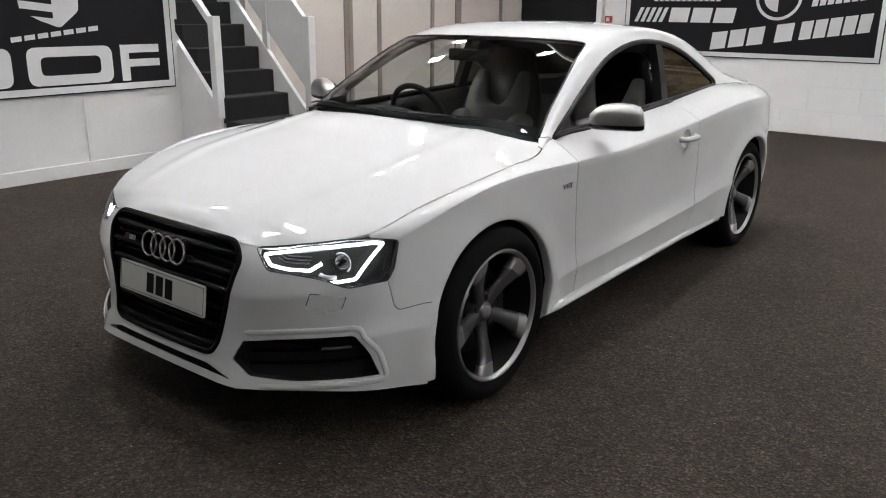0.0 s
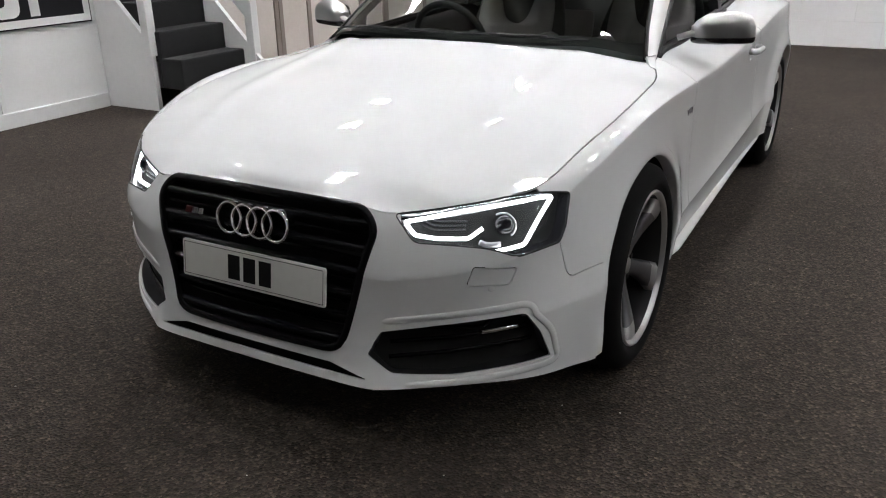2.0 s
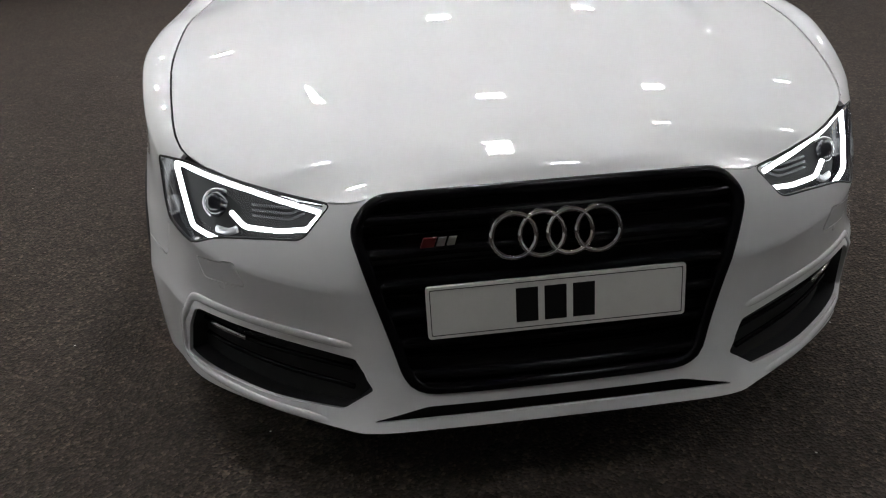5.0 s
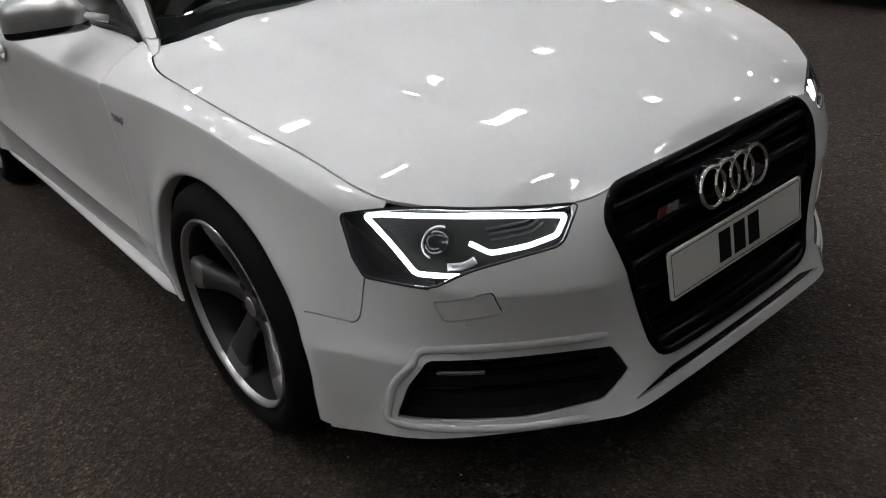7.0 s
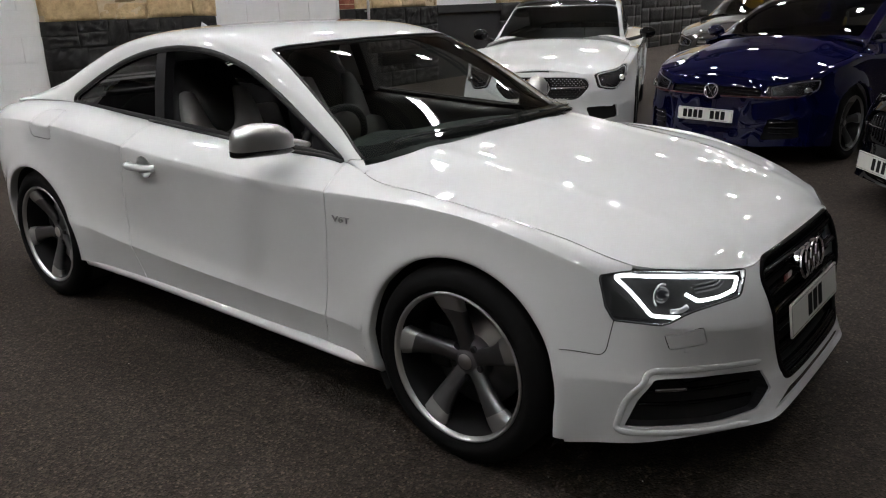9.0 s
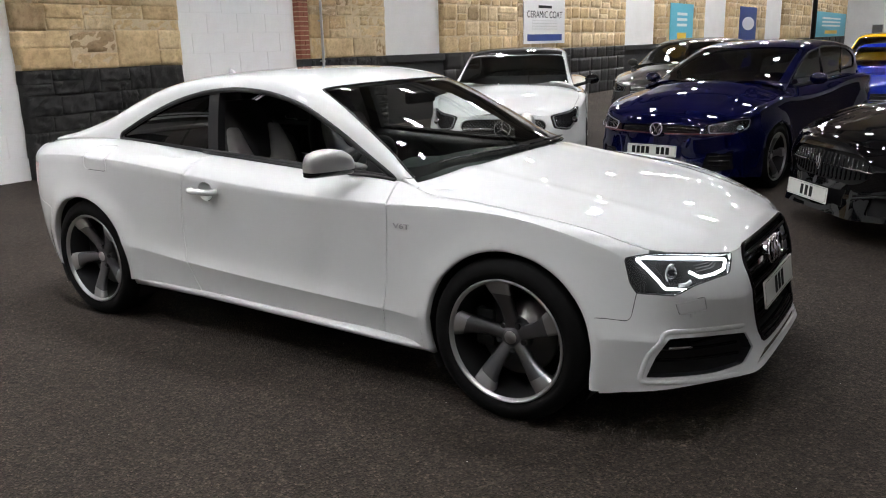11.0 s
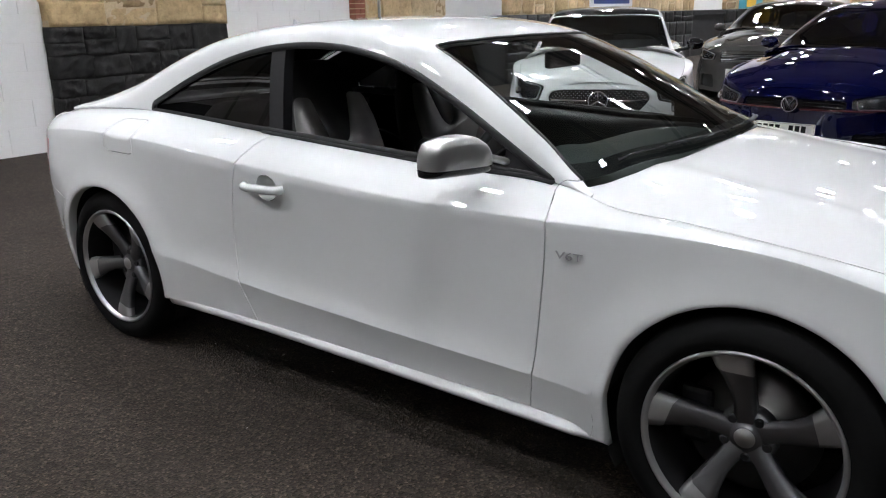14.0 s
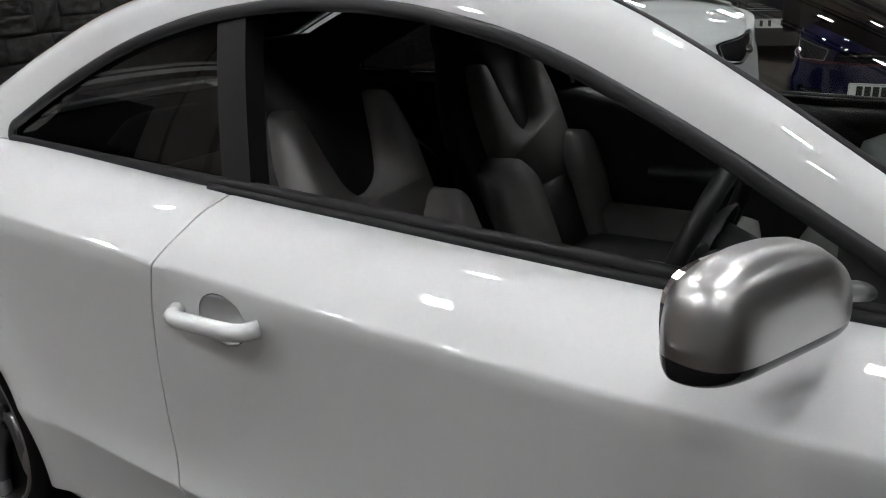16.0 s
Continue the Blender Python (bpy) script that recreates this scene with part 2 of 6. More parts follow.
def lathe(profile, axis="x", seg=48, centre=(0, 0, 0)):
    """A ring of (along, radius) pairs turned round an axis."""
    V, F = [], []
    n = len(profile)
    for i in range(seg):
        a = 2 * math.pi * i / seg
        for h, r in profile:
            c, s = r * math.cos(a), r * math.sin(a)
            p = (h, c, s) if axis == "x" else (c, h, s) if axis == "y" else (c, s, h)
            V.append(tuple(p[k] + centre[k] for k in range(3)))
    for i in range(seg):
        for j in range(n - 1):
            a, b = i * n + j, ((i + 1) % seg) * n + j
            F.append((a, a + 1, b + 1, b))
    return V, F


def bm_from(V, F):
    bm = bmesh.new()
    vs = [bm.verts.new(v) for v in V]
    for f in F:
        try:
            bm.faces.new([vs[i] for i in f])
        except ValueError:
            pass
    bmesh.ops.remove_doubles(bm, verts=bm.verts, dist=1e-5)
    return bm


def tube(points, r, seg=8, closed=False, flat=1.0, up=(0, 0, 1)):
    """A rod along a line of points; flat squeezes it across 'up'."""
    P = np.array(points, float)
    n = len(P)
    d = np.roll(P, -1, 0) - np.roll(P, 1, 0) if closed else np.gradient(P, axis=0)
    d /= np.linalg.norm(d, axis=1)[:, None] + 1e-12
    U = np.array(up, float) if np.ndim(up) == 1 else np.array(up, float)
    a = np.cross(d, U)
    a /= np.linalg.norm(a, axis=1)[:, None] + 1e-12
    b = np.cross(a, d)
    V, F = [], []
    for i in range(n):
        for k in range(seg):
            t = 2 * math.pi * (k + 0.5) / seg
            V.append(P[i] + r * math.cos(t) * a[i] + r * flat * math.sin(t) * b[i])
    m = n if closed else n - 1
    for i in range(m):
        for k in range(seg):
            a0, a1 = i * seg + k, i * seg + (k + 1) % seg
            b0, b1 = ((i + 1) % n) * seg + k, ((i + 1) % n) * seg + (k + 1) % seg
            F.append((a0, a1, b1, b0))
    if not closed:
        F += [tuple(range(seg))[::-1], tuple((n - 1) * seg + k for k in range(seg))]
    return V, F


def extrude_poly(pts, place, depth, bevel=0.0):
    """A flat outline (list of 2D points) given thickness; place maps (a, b, c) to 3D."""
    bm = bmesh.new()
    lo = [bm.verts.new(place(a, b, 0)) for a, b in pts]
    hi = [bm.verts.new(place(a, b, depth)) for a, b in pts]
    n = len(pts)
    bm.faces.new(lo[::-1])
    top = bm.faces.new(hi)
    for i in range(n):
        bm.faces.new((lo[i], lo[(i + 1) % n], hi[(i + 1) % n], hi[i]))
    bmesh.ops.recalc_face_normals(bm, faces=bm.faces)
    if bevel:
        bmesh.ops.bevel(bm, geom=list(top.edges), offset=bevel, segments=2, affect="EDGES", profile=0.6)
    return bm


def spline(T, P, t):
    """Smooth curve through P at T."""
    T, P, t = np.asarray(T, float), np.asarray(P, float), np.asarray(t, float)
    one = P.ndim == 1
    if one:
        P = P[:, None]
    h = np.diff(T)
    d = np.diff(P, axis=0) / h[:, None]
    M = np.empty_like(P)
    M[0], M[-1] = d[0], d[-1]
    M[1:-1] = (d[:-1] * h[1:, None] + d[1:] * h[:-1, None]) / (h[1:] + h[:-1])[:, None]
    shape = t.shape
    t = t.ravel()
    i = np.clip(np.searchsorted(T, t) - 1, 0, len(T) - 2)
    u = ((t - T[i]) / h[i])[:, None]
    H = h[i][:, None]
    r = (2 * u**3 - 3 * u**2 + 1) * P[i] + (u**3 - 2 * u**2 + u) * H * M[i] + (3 * u**2 - 2 * u**3) * P[i + 1] + (u**3 - u**2) * H * M[i + 1]
    return r[:, 0].reshape(shape) if one else r.reshape(*shape, P.shape[1])


def rounded(pts, r=0.0, step=0.015, closed=True):
    """A line through pts with rounded corners, at even steps. A point may carry its own radius last."""
    P = [np.array(p, float) for p in pts]
    k = 3 if r is None else 2
    out = []
    n = len(P)
    for i in range(n):
        c = P[i][:k]
        if not closed and i in (0, n - 1):
            out.append(c)
            continue
        rad = P[i][k] if len(P[i]) > k else (r or 0.0)
        a, b = P[i - 1][:k] - c, P[(i + 1) % n][:k] - c
        la, lb = np.linalg.norm(a), np.linalg.norm(b)
        q = min(rad, 0.45 * la, 0.45 * lb)
        if q < 1e-4:
            out.append(c)
            continue
        p0, p1 = c + a / la * q, c + b / lb * q
        for u in np.linspace(0, 1, 6):
            out.append((1 - u) ** 2 * p0 + 2 * u * (1 - u) * c + u * u * p1)
    res = []
    m = len(out)
    for i in range(m if closed else m - 1):
        a, b = out[i], out[(i + 1) % m]
        q = max(1, int(np.ceil(np.linalg.norm(b - a) / step)))
        res += [a + (b - a) * j / q for j in range(q)]
    if not closed:
        res.append(out[-1])
    return np.array(res)


def inside(pts, poly):
    x, y = pts[:, 0], pts[:, 1]
    r = np.zeros(len(pts), bool)
    xa, ya = poly[:, 0], poly[:, 1]
    xb, yb = np.roll(xa, -1), np.roll(ya, -1)
    for i in range(len(poly)):
        if ya[i] == yb[i]:
            continue
        c = (ya[i] > y) != (yb[i] > y)
        r ^= c & (x < (xb[i] - xa[i]) * (y - ya[i]) / (yb[i] - ya[i]) + xa[i])
    return r


# ---- the hall ----
WX, WY = -4.30, 7.92          # panelled wall beside the stairs; long stone wall
XE, YS = 68.0, -11.0
structure = dict(kind="structure")
tagged(boxed("floor", -9.5, XE, YS, 8.6, -.10, 0, FLOOR, None, 0), "dark brown speckled resin carpet floor", "floor", **structure)
HIGH, STEP = 7.4, 14.0        # the far hall is taller
tagged(boxed("ceiling", -9.5, STEP, YS - .2, 8.8, CEILING + .5, CEILING + .6, CEILING_DARK, None, 0), "brown sheeted roof of a hall", "ceiling", **structure)
tagged(boxed("ceiling_high", STEP, XE + .2, YS - .2, 8.8, HIGH, HIGH + .1, CEILING_DARK, None, 0), "brown sheeted roof of the taller hall", "ceiling", **structure)
tagged(boxed("wall_riser", STEP, STEP + .1, YS - .2, 8.6, CEILING + .6, HIGH, WALL_WHITE, None, 0), "plain riser between the two roofs", "wall", **structure)
# south side is unknown; white wall added to close it and bounce light
tagged(boxed("bounce_wall_south", -9.5, XE, YS - .2, YS, 0, HIGH, WALL_WHITE, None, 0), "added white closing wall out of view, bounces light to the car front", "wall", **structure)
tagged(boxed("wall_east", XE, XE + .2, YS, 8.6, 0, HIGH, WALL_WHITE, None, 0), "plain painted end wall", "wall", **structure)
tagged(boxed("wall_north", -9.5, XE, WY + .12, WY + .5, 0, HIGH, WALL_WHITE, None, 0), "white painted blockwork wall with stone piers", "wall", **structure)
tagged(boxed("wall_west", WX - .15, WX, YS, 2.185, 0, CEILING + .5, WALL_WHITE, None, 0), "white panelled wall with skirting", "wall", **structure)
tagged(boxed("wall_west_panelled", WX - .15, WX, 3.01, WY + .12, 0, CEILING + .5, BEIGE_BOARD, None, 0), "beige boarded wall with brown battens", "wall", **structure)
tagged(boxed("wall_stairwell", -9.5, -9.4, 1.9, 3.4, 0, CEILING + .5, WALL_WHITE, None, 0), "plain wall closing the stairwell", "wall", **structure)
for yy in (2.185, 3.01):
    tagged(boxed("wall_stair_side", -9.4, WX - .15, yy - (.12 if yy < 3 else 0), yy + (.12 if yy > 3 else 0), 0, CEILING + .5, WALL_WHITE, None, 0), "plain wall beside the stair flight", "wall", **structure)


def roof_lamp(x, y, power=1.0):
    """A flat lamp in a shallow housing on two hangers; larger ones light the taller hall. Its skirts are added to
    narrow the beam.
    """
    far = x >= STEP
    k, drop = (1.6, .6) if far else (1.0, .5)
    ob = thing("ceiling_or_fill_lamp", pose(x, y, (HIGH if far else CEILING + .5) - drop), "white rectangular ceiling lamp above view, known from reflections or added as fill", "lamp", "hall lamps")
    w, d = .14 * k, .105 * k
    boxed("housing", -w - .02, w + .02, -d - .02, d + .02, .012, .10, ROOF_STEEL, ob, .01)
    boxed("diffuser", -w, w, -d, d, .0, .011, lamp_glow(power), ob, .003)
    # side skirts added to block low-angle light; housing shape is unseen
    for x0, x1, y0, y1 in ((-w - .015, -w - .005, -d - .01, d + .01), (w + .005, w + .015, -d - .01, d + .01), (-w - .005, w + .005, -d - .015, -d - .005), (-w - .005, w + .005, d + .005, d + .015)):
        boxed("skirt", x0, x1, y0, y1, -.055, .012, ROOF_STEEL, ob, .001)
    for s in (-.08, .08):
        part("hanger", bm_from(*tube([(0, s, .10), (0, s, drop + .01)], .006, 6, up=(1, 0, 0))), ROOF_STEEL, ob)
    return ob


for row in LAMP_ROWS:
    roof_lamp(*row)


# ---- car shells ----
class Sheet:
    """A smooth parametric surface with a way back from places to parameters."""

    def __init__(self, f, ulim, vlim, scale, out=1, grid=(160, 60)):
        self.f, self.scale, self.out = f, np.array(scale, float), out
        u, v = np.meshgrid(np.linspace(*ulim, grid[0]), np.linspace(*vlim, grid[1]), indexing="ij")
        self.uv = np.stack([u.ravel(), v.ravel()], 1)
        self.xyz = f(self.uv[:, 0], self.uv[:, 1])
        self.lo, self.hi = np.array([ulim[0], vlim[0]]), np.array([ulim[1], vlim[1]])

    def find(self, pts, axes=(0, 1, 2)):
        """Parameters of the places nearest to pts, compared along the given axes."""
        P = np.atleast_2d(np.array(pts, float))
        if P.shape[1] == 3:
            P = P[:, axes]
        T = self.xyz[:, axes]
        uv = np.array([self.uv[np.argmin(((T - p) ** 2).sum(1))] for p in P])
        for _ in range(4):
            x0 = self.f(uv[:, 0], uv[:, 1])[:, axes]
            e = 1e-3
            ju = (self.f(uv[:, 0] + e, uv[:, 1])[:, axes] - x0) / e
            jv = (self.f(uv[:, 0], uv[:, 1] + e)[:, axes] - x0) / e
            r = P - x0
            a, b, c = (ju * ju).sum(1) + 1e-9, (ju * jv).sum(1), (jv * jv).sum(1) + 1e-9
            p, q = (ju * r).sum(1), (jv * r).sum(1)
            det = a * c - b * b + 1e-12
            step = np.stack([(c * p - b * q) / det, (a * q - b * p) / det], 1)
            uv = np.clip(uv + np.clip(step, -0.2, 0.2), self.lo, self.hi)
        return uv

    def normals(self, uv):
        e = 2e-3
        du = self.f(uv[:, 0] + e, uv[:, 1]) - self.f(uv[:, 0] - e, uv[:, 1])
        dv = self.f(uv[:, 0], uv[:, 1] + e) - self.f(uv[:, 0], uv[:, 1] - e)
        n = np.cross(du, dv) * self.out
        return n / (np.linalg.norm(n, axis=1)[:, None] + 1e-12)


def panel(name, sheet, outer, holes, material, parent, step, depth=0.012, gap=0.0018, side=1, label="", lift=0.0, rows=None):
    """A sheet-metal or glass panel: the part of a sheet inside 'outer' and outside 'holes', with turned-in edges."""
    from mathutils.geometry import delaunay_2d_cdt
    sc = sheet.scale
    outer = np.asarray(outer)
    loops = [outer * sc] + [np.asarray(h) * sc for h in holes]
    lo, hi = loops[0].min(0), loops[0].max(0)
    gu = np.arange(lo[0] + step * 0.5, hi[0], step)
    gv = np.arange(lo[1] + step * 0.5, hi[1], step)
    if rows is not None:
        gv = np.array([g for g in gv if np.min(np.abs(np.array(rows) * sc[1] - g)) > step * 0.55] + [r * sc[1] for r in rows if lo[1] < r * sc[1] < hi[1]])
    G = np.stack(np.meshgrid(gu, gv, indexing="ij"), -1).reshape(-1, 2)
    G = G[inside(G, loops[0])]
    for h in loops[1:]:
        G = G[~inside(G, h)]
    for h in loops:
        keep = np.ones(len(G), bool)
        for p in h:
            keep &= ((G - p) ** 2).sum(1) > (0.35 * step) ** 2
        G = G[keep]
    verts, edges = [], []
    for h in loops:
        k = len(verts)
        verts += [Vector(p) for p in h]
        edges += [(k + i, k + (i + 1) % len(h)) for i in range(len(h))]
    verts += [Vector(p) for p in G]
    ov, _, of, *_ = delaunay_2d_cdt(verts, edges, [], 0, 1e-5)
    UV = np.array([(p[0], p[1]) for p in ov])
    F = np.array([f for f in of if len(f) == 3])
    C = UV[F].mean(1)
    ok = inside(C, loops[0])
    for h in loops[1:]:
        ok &= ~inside(C, h)
    a, b, c = UV[F[:, 0]], UV[F[:, 1]], UV[F[:, 2]]
    area = (b[:, 0] - a[:, 0]) * (c[:, 1] - a[:, 1]) - (b[:, 1] - a[:, 1]) * (c[:, 0] - a[:, 0])
    F, area = F[ok & (np.abs(area) > 1e-9)], area[ok & (np.abs(area) > 1e-9)]
    F[area < 0] = F[area < 0][:, ::-1]
    if sheet.out < 0:
        F = F[:, ::-1]
    used = np.unique(F)
    remap = -np.ones(len(UV), int)
    remap[used] = np.arange(len(used))
    F, UV = remap[F], UV[used] / sc
    V, N = sheet.f(UV[:, 0], UV[:, 1]), sheet.normals(UV)
    V = V + N * lift
    # open edges: pull back by the gap and turn in
    E = {}
    for f in F:
        for i in range(3):
            e = (f[i], f[(i + 1) % 3])
            if (e[1], e[0]) in E:
                del E[(e[1], e[0])]
            else:
                E[e] = f[(i + 2) % 3]
    pull, cnt = np.zeros_like(V), np.zeros(len(V))
    for (i, j), k in E.items():
        t = V[j] - V[i]
        w = np.cross((N[i] + N[j]) / 2, t)
        w /= np.linalg.norm(w) + 1e-12
        for q in (i, j):
            pull[q] += w
            cnt[q] += 1
    m = cnt > 0
    pull[m] /= np.linalg.norm(pull[m], axis=1)[:, None] + 1e-12
    V = V + pull * gap
    F = [tuple(f) for f in F]
    rim = np.where(m)[0]
    top = {q: len(V) + i for i, q in enumerate(rim)}
    low = {q: len(V) + len(rim) + i for i, q in enumerate(rim)}
    NV = np.concatenate([V, V[rim], V[rim] - N[rim] * depth + pull[rim] * depth * 0.15])
    NN = np.concatenate([N, -pull[rim], -pull[rim]])
    for (i, j) in E:
        F.append((top[j], top[i], low[i], low[j]))
    if side < 0:
        NV, NN = NV * [-1, 1, 1], NN * [-1, 1, 1]
        F = [f[::-1] for f in F]
    return link_mesh(name, NV, F, material, parent, label, True, NN)


def bspline(ctrl, t):
    """Clamped cubic B-spline; ctrl is (n, m, 2), t is (m,)."""
    n = len(ctrl)
    knots = np.concatenate([[0] * 3, np.linspace(0, 1, n - 2), [1] * 3])
    t = np.clip(t, 0, 1 - 1e-9)
    B = [((knots[i] <= t) & (t < knots[i + 1])).astype(float) for i in range(n + 3)]
    for k in range(1, 4):
        for i in range(n + 3 - k):
            a = (t - knots[i]) / (knots[i + k] - knots[i]) * B[i] if knots[i + k] > knots[i] else 0
            b = (knots[i + k + 1] - t) / (knots[i + k + 1] - knots[i + 1]) * B[i + 1] if knots[i + k + 1] > knots[i + 1] else 0
            B[i] = a + b
    return sum(B[i][:, None] * ctrl[i] for i in range(n))


# lengthwise lines of the coupe: under edge, lower crease, shoulder crease, top edge
LINE_BOTTOM = [(0, -.872, .200), (.22, -.870, .200), (.38, -.860, .198), (.46, -.822, .196), (.62, -.725, .204), (.755, -.605, .202), (.825, -.485, .196), (.862, -.36, .19),
               (.872, -.15, .20), (.872, 0, .20), (.870, .2, .215), (.872, .42, .235), (.873, .62, .26), (.875, 1.0, .262), (.879, 1.5, .264), (.884, 1.9, .266), (.889, 2.35, .268),
               (.884, 2.75, .25), (.835, 3.1, .25), (.765, 3.4, .26), (.69, 3.56, .26), (.56, 3.67, .26), (.30, 3.73, .24), (0, 3.745, .24)]
LINE_CREASE = [(0, -.858, .31), (.22, -.852, .31), (.36, -.83, .315), (.46, -.79, .335), (.62, -.712, .365), (.748, -.612, .39), (.824, -.495, .405), (.866, -.36, .41),
               (.890, -.15, .405), (.890, 0, .39), (.892, .2, .385), (.891, .42, 0.372), (.892, .62, 0.376), (.896, 1.0, 0.388), (.900, 1.5, 0.408), (.904, 1.9, 0.432), (.910, 2.35, 0.469),
               (.915, 2.75, 0.481), (.872, 3.1, .505), (.805, 3.4, .495), (.73, 3.58, .485), (.59, 3.70, .475), (.30, 3.775, .465), (0, 3.79, .46)]
LINE_SHOULDER = [(0, -.812, .52), (.22, -.808, .52), (.36, -.812, .508), (.465, -.789, .508), (.631, -.704, .534), (.737, -.600, .574), (.794, -.452, .692), (.834, -.33, .748),
                 (.866, -.15, .802), (.879, 0, .828), (.884, .2, .838), (.884, .42, .835), (.886, .62, .830), (.888, 1.0, .829), (.892, 1.5, .850), (.897, 1.9, .880), (.900, 2.35, .912),
                 (.895, 2.75, .920), (.858, 3.1, .902), (.80, 3.4, .880), (.725, 3.56, .872), (.58, 3.68, .865), (.30, 3.745, .862), (0, 3.765, .86)]
LINE_TOP = [(0, -.764, .688), (.22, -.764, .684), (.345, -.756, .676), (.43, -.735, .667), (.60, -.645, .692), (.70, -.55, .711), (.745, -.47, .735), (.772, -.33, .778),
            (.795, -.15, .815), (.802, 0, .836), (.800, .2, .858), (.778, .40, .866), (.718, .62, .902), (.715, 1.0, .915), (.710, 1.5, .940), (.702, 1.9, .960), (.68, 2.35, .985),
            (.665, 2.65, .993), (.665, 3.1, .978), (.645, 3.4, .955), (.60, 3.56, .945), (.49, 3.68, .94), (.28, 3.735, .937), (0, 3.755, .935)]
ROOF_CENTRE = [(-.8, .62), (.2, .93), (.33, .968), (.5, 1.052), (.7, 1.145), (.9, 1.232), (1.1, 1.303), (1.3, 1.345), (1.6, 1.366), (1.9, 1.360), (2.2, 1.335), (2.5, 1.285), (2.8, 1.185), (3.1, 1.068), (3.25, 1.018), (3.5, .985), (3.8, .95)]
ROOF_EDGE = [(-.8, .80, .60), (.2, .77, .862), (.45, .735, .880), (.52, .715, .900), (.7, .680, 1.015), (.9, .645, 1.135), (1.17, .610, 1.262), (1.4, .600, 1.315), (1.7, .595, 1.330), (2.0, .588, 1.315), (2.3, .585, 1.262), (2.6, .59, 1.16), (2.9, .61, 1.045), (3.1, .64, .995), (3.4, .63, .962), (3.8, .5, .94)]
HOOD_CENTRE = [(-.80, .660), (-.764, .688), (-.745, .712), (-.70, .737), (-.6, .772), (-.4, .822), (-.2, .863), (0, .898), (.2, .93), (.33, .952), (.6, .985)]


class Shell:
    """The outer skin of a car as three sheets: body side and ends, bonnet, cabin."""

    def __init__(self, lines, roof_centre, roof_edge, hood_centre, wheels, wheel_z, arch):
        self.L = [np.array(l, float) for l in lines]
        self.n = len(self.L[0])
        self.wheels, self.wheel_z, self.arch = wheels, wheel_z, arch
        self.cowl = None
        self.ext = [np.concatenate([[l[1] * [-1, 1, 1]], l, [l[-2] * [-1, 1, 1]]]) for l in self.L]
        self.T = np.arange(-1, self.n + 1)
        self.rc, self.re, self.hc = (np.array(a, float) for a in (roof_centre, roof_edge, hood_centre))
        top = self.L[3]
        self.belt = top[10:20]
        self.edge = np.concatenate([[[.20, top[2][1] - .016, top[1][2]]], top[2:12], [[top[12][0], top[12][1] + .1, top[12][2] + .01]]])
        n = self.n - 1
        self.body = Sheet(self._body, (-n, n), (0, 3), (0.16, 0.26), 1, (460, 61))
        self.cabin = Sheet(self._cabin, (0.2, float(self.belt[-1][1])), (0, 2), (1.0, 0.9), 1, (160, 121))
        self.hood = Sheet(self._hood, (-.85, .85), (float(top[0][1]) - .02, .55), (1, 1), 1, (90, 90))

    def _body(self, s, v):
        s, v = np.asarray(s, float), np.asarray(v, float)
        a, g = np.abs(s), np.where(s < 0, -1.0, 1.0)
        K = [spline(self.T, e, a) for e in self.ext]
        e = 0.02
        mid = lambda q: spline(self.T, (self.ext[1] + self.ext[2]) / 2, q)
        t = mid(a + e) - mid(a - e)
        n = np.stack([t[:, 1], -t[:, 0], 0 * a], 1)
        n /= np.linalg.norm(n, axis=1)[:, None] + 1e-12
        i = np.clip(np.floor(v).astype(int), 0, 2)
        f = (v - i)[:, None]
        KK = np.stack(K)
        idx = np.arange(len(a))
        p = KK[i, idx] * (1 - f) + KK[i + 1, idx] * f
        q = (4 * f * (1 - f))
        st = [0, 5, 6.5, 9, 11.5, 13, 15, 17, 19, 23]
        b0 = np.interp(a, st, [-.004, -.004, 0, .004, -.003, -.004, -.004, .004, .006, .006])
        b1 = np.interp(a, st, [-.004, -.010, -.006, .001, -.008, -.020, -.019, .006, .012, .012])
        b2 = np.interp(a, st, [.010, .010, .007, .007, .008, .014, .020, .022, .022, .020])
        sweep = (1 - np.exp(-f / .10)) * (1 - f * f)
        d01 = n * np.where((i == 0)[:, None], b0[:, None] * q, b1[:, None] * np.where(b1[:, None] < 0, sweep, q))
        d2 = (n * 0.55 + np.array([0, 0, 0.83])) * b2[:, None]
        p = p + np.where((i == 2)[:, None], d2 * q, d01)
        for yc in self.wheels:
            r = np.hypot(p[:, 1] - yc, p[:, 2] - self.wheel_z)
            w = 0.020 * np.exp(-((r - self.arch - 0.01) / 0.075) ** 2) * np.clip((1.9 - v) / 0.5, 0, 1)
            p = p + n * w[:, None]
        p[:, 0] *= g
        return p

    def _cabin(self, y, w):
        y, w = np.asarray(y, float), np.asarray(w, float)
        m, g = np.where(w > 1, 2 - w, w), np.where(w > 1, -1.0, 1.0)
        b = spline(self.belt[:, 1], self.belt[:, (0, 2)], y)
        c = spline(self.re[:, 0], self.re[:, 1:], y)
        zc = spline(self.rc[:, 0], self.rc[:, 1], y)
        bx, bz, cx, cz = b[:, 0], b[:, 1], c[:, 0], c[:, 1]
        st = lambda x, z: np.stack([x, z], 1)
        ctrl = [st(bx, bz), st(bx + .36 * (cx - bx) + .012, bz + .36 * (cz - bz)), st(bx + .8 * (cx - bx) + .012, bz + .8 * (cz - bz)), st(cx, cz), st(cx * .84, cz + .5 * (zc - cz)),
                st(cx * .55, cz + .86 * (zc - cz)), st(cx * .2, zc), st(0 * cx, zc)]
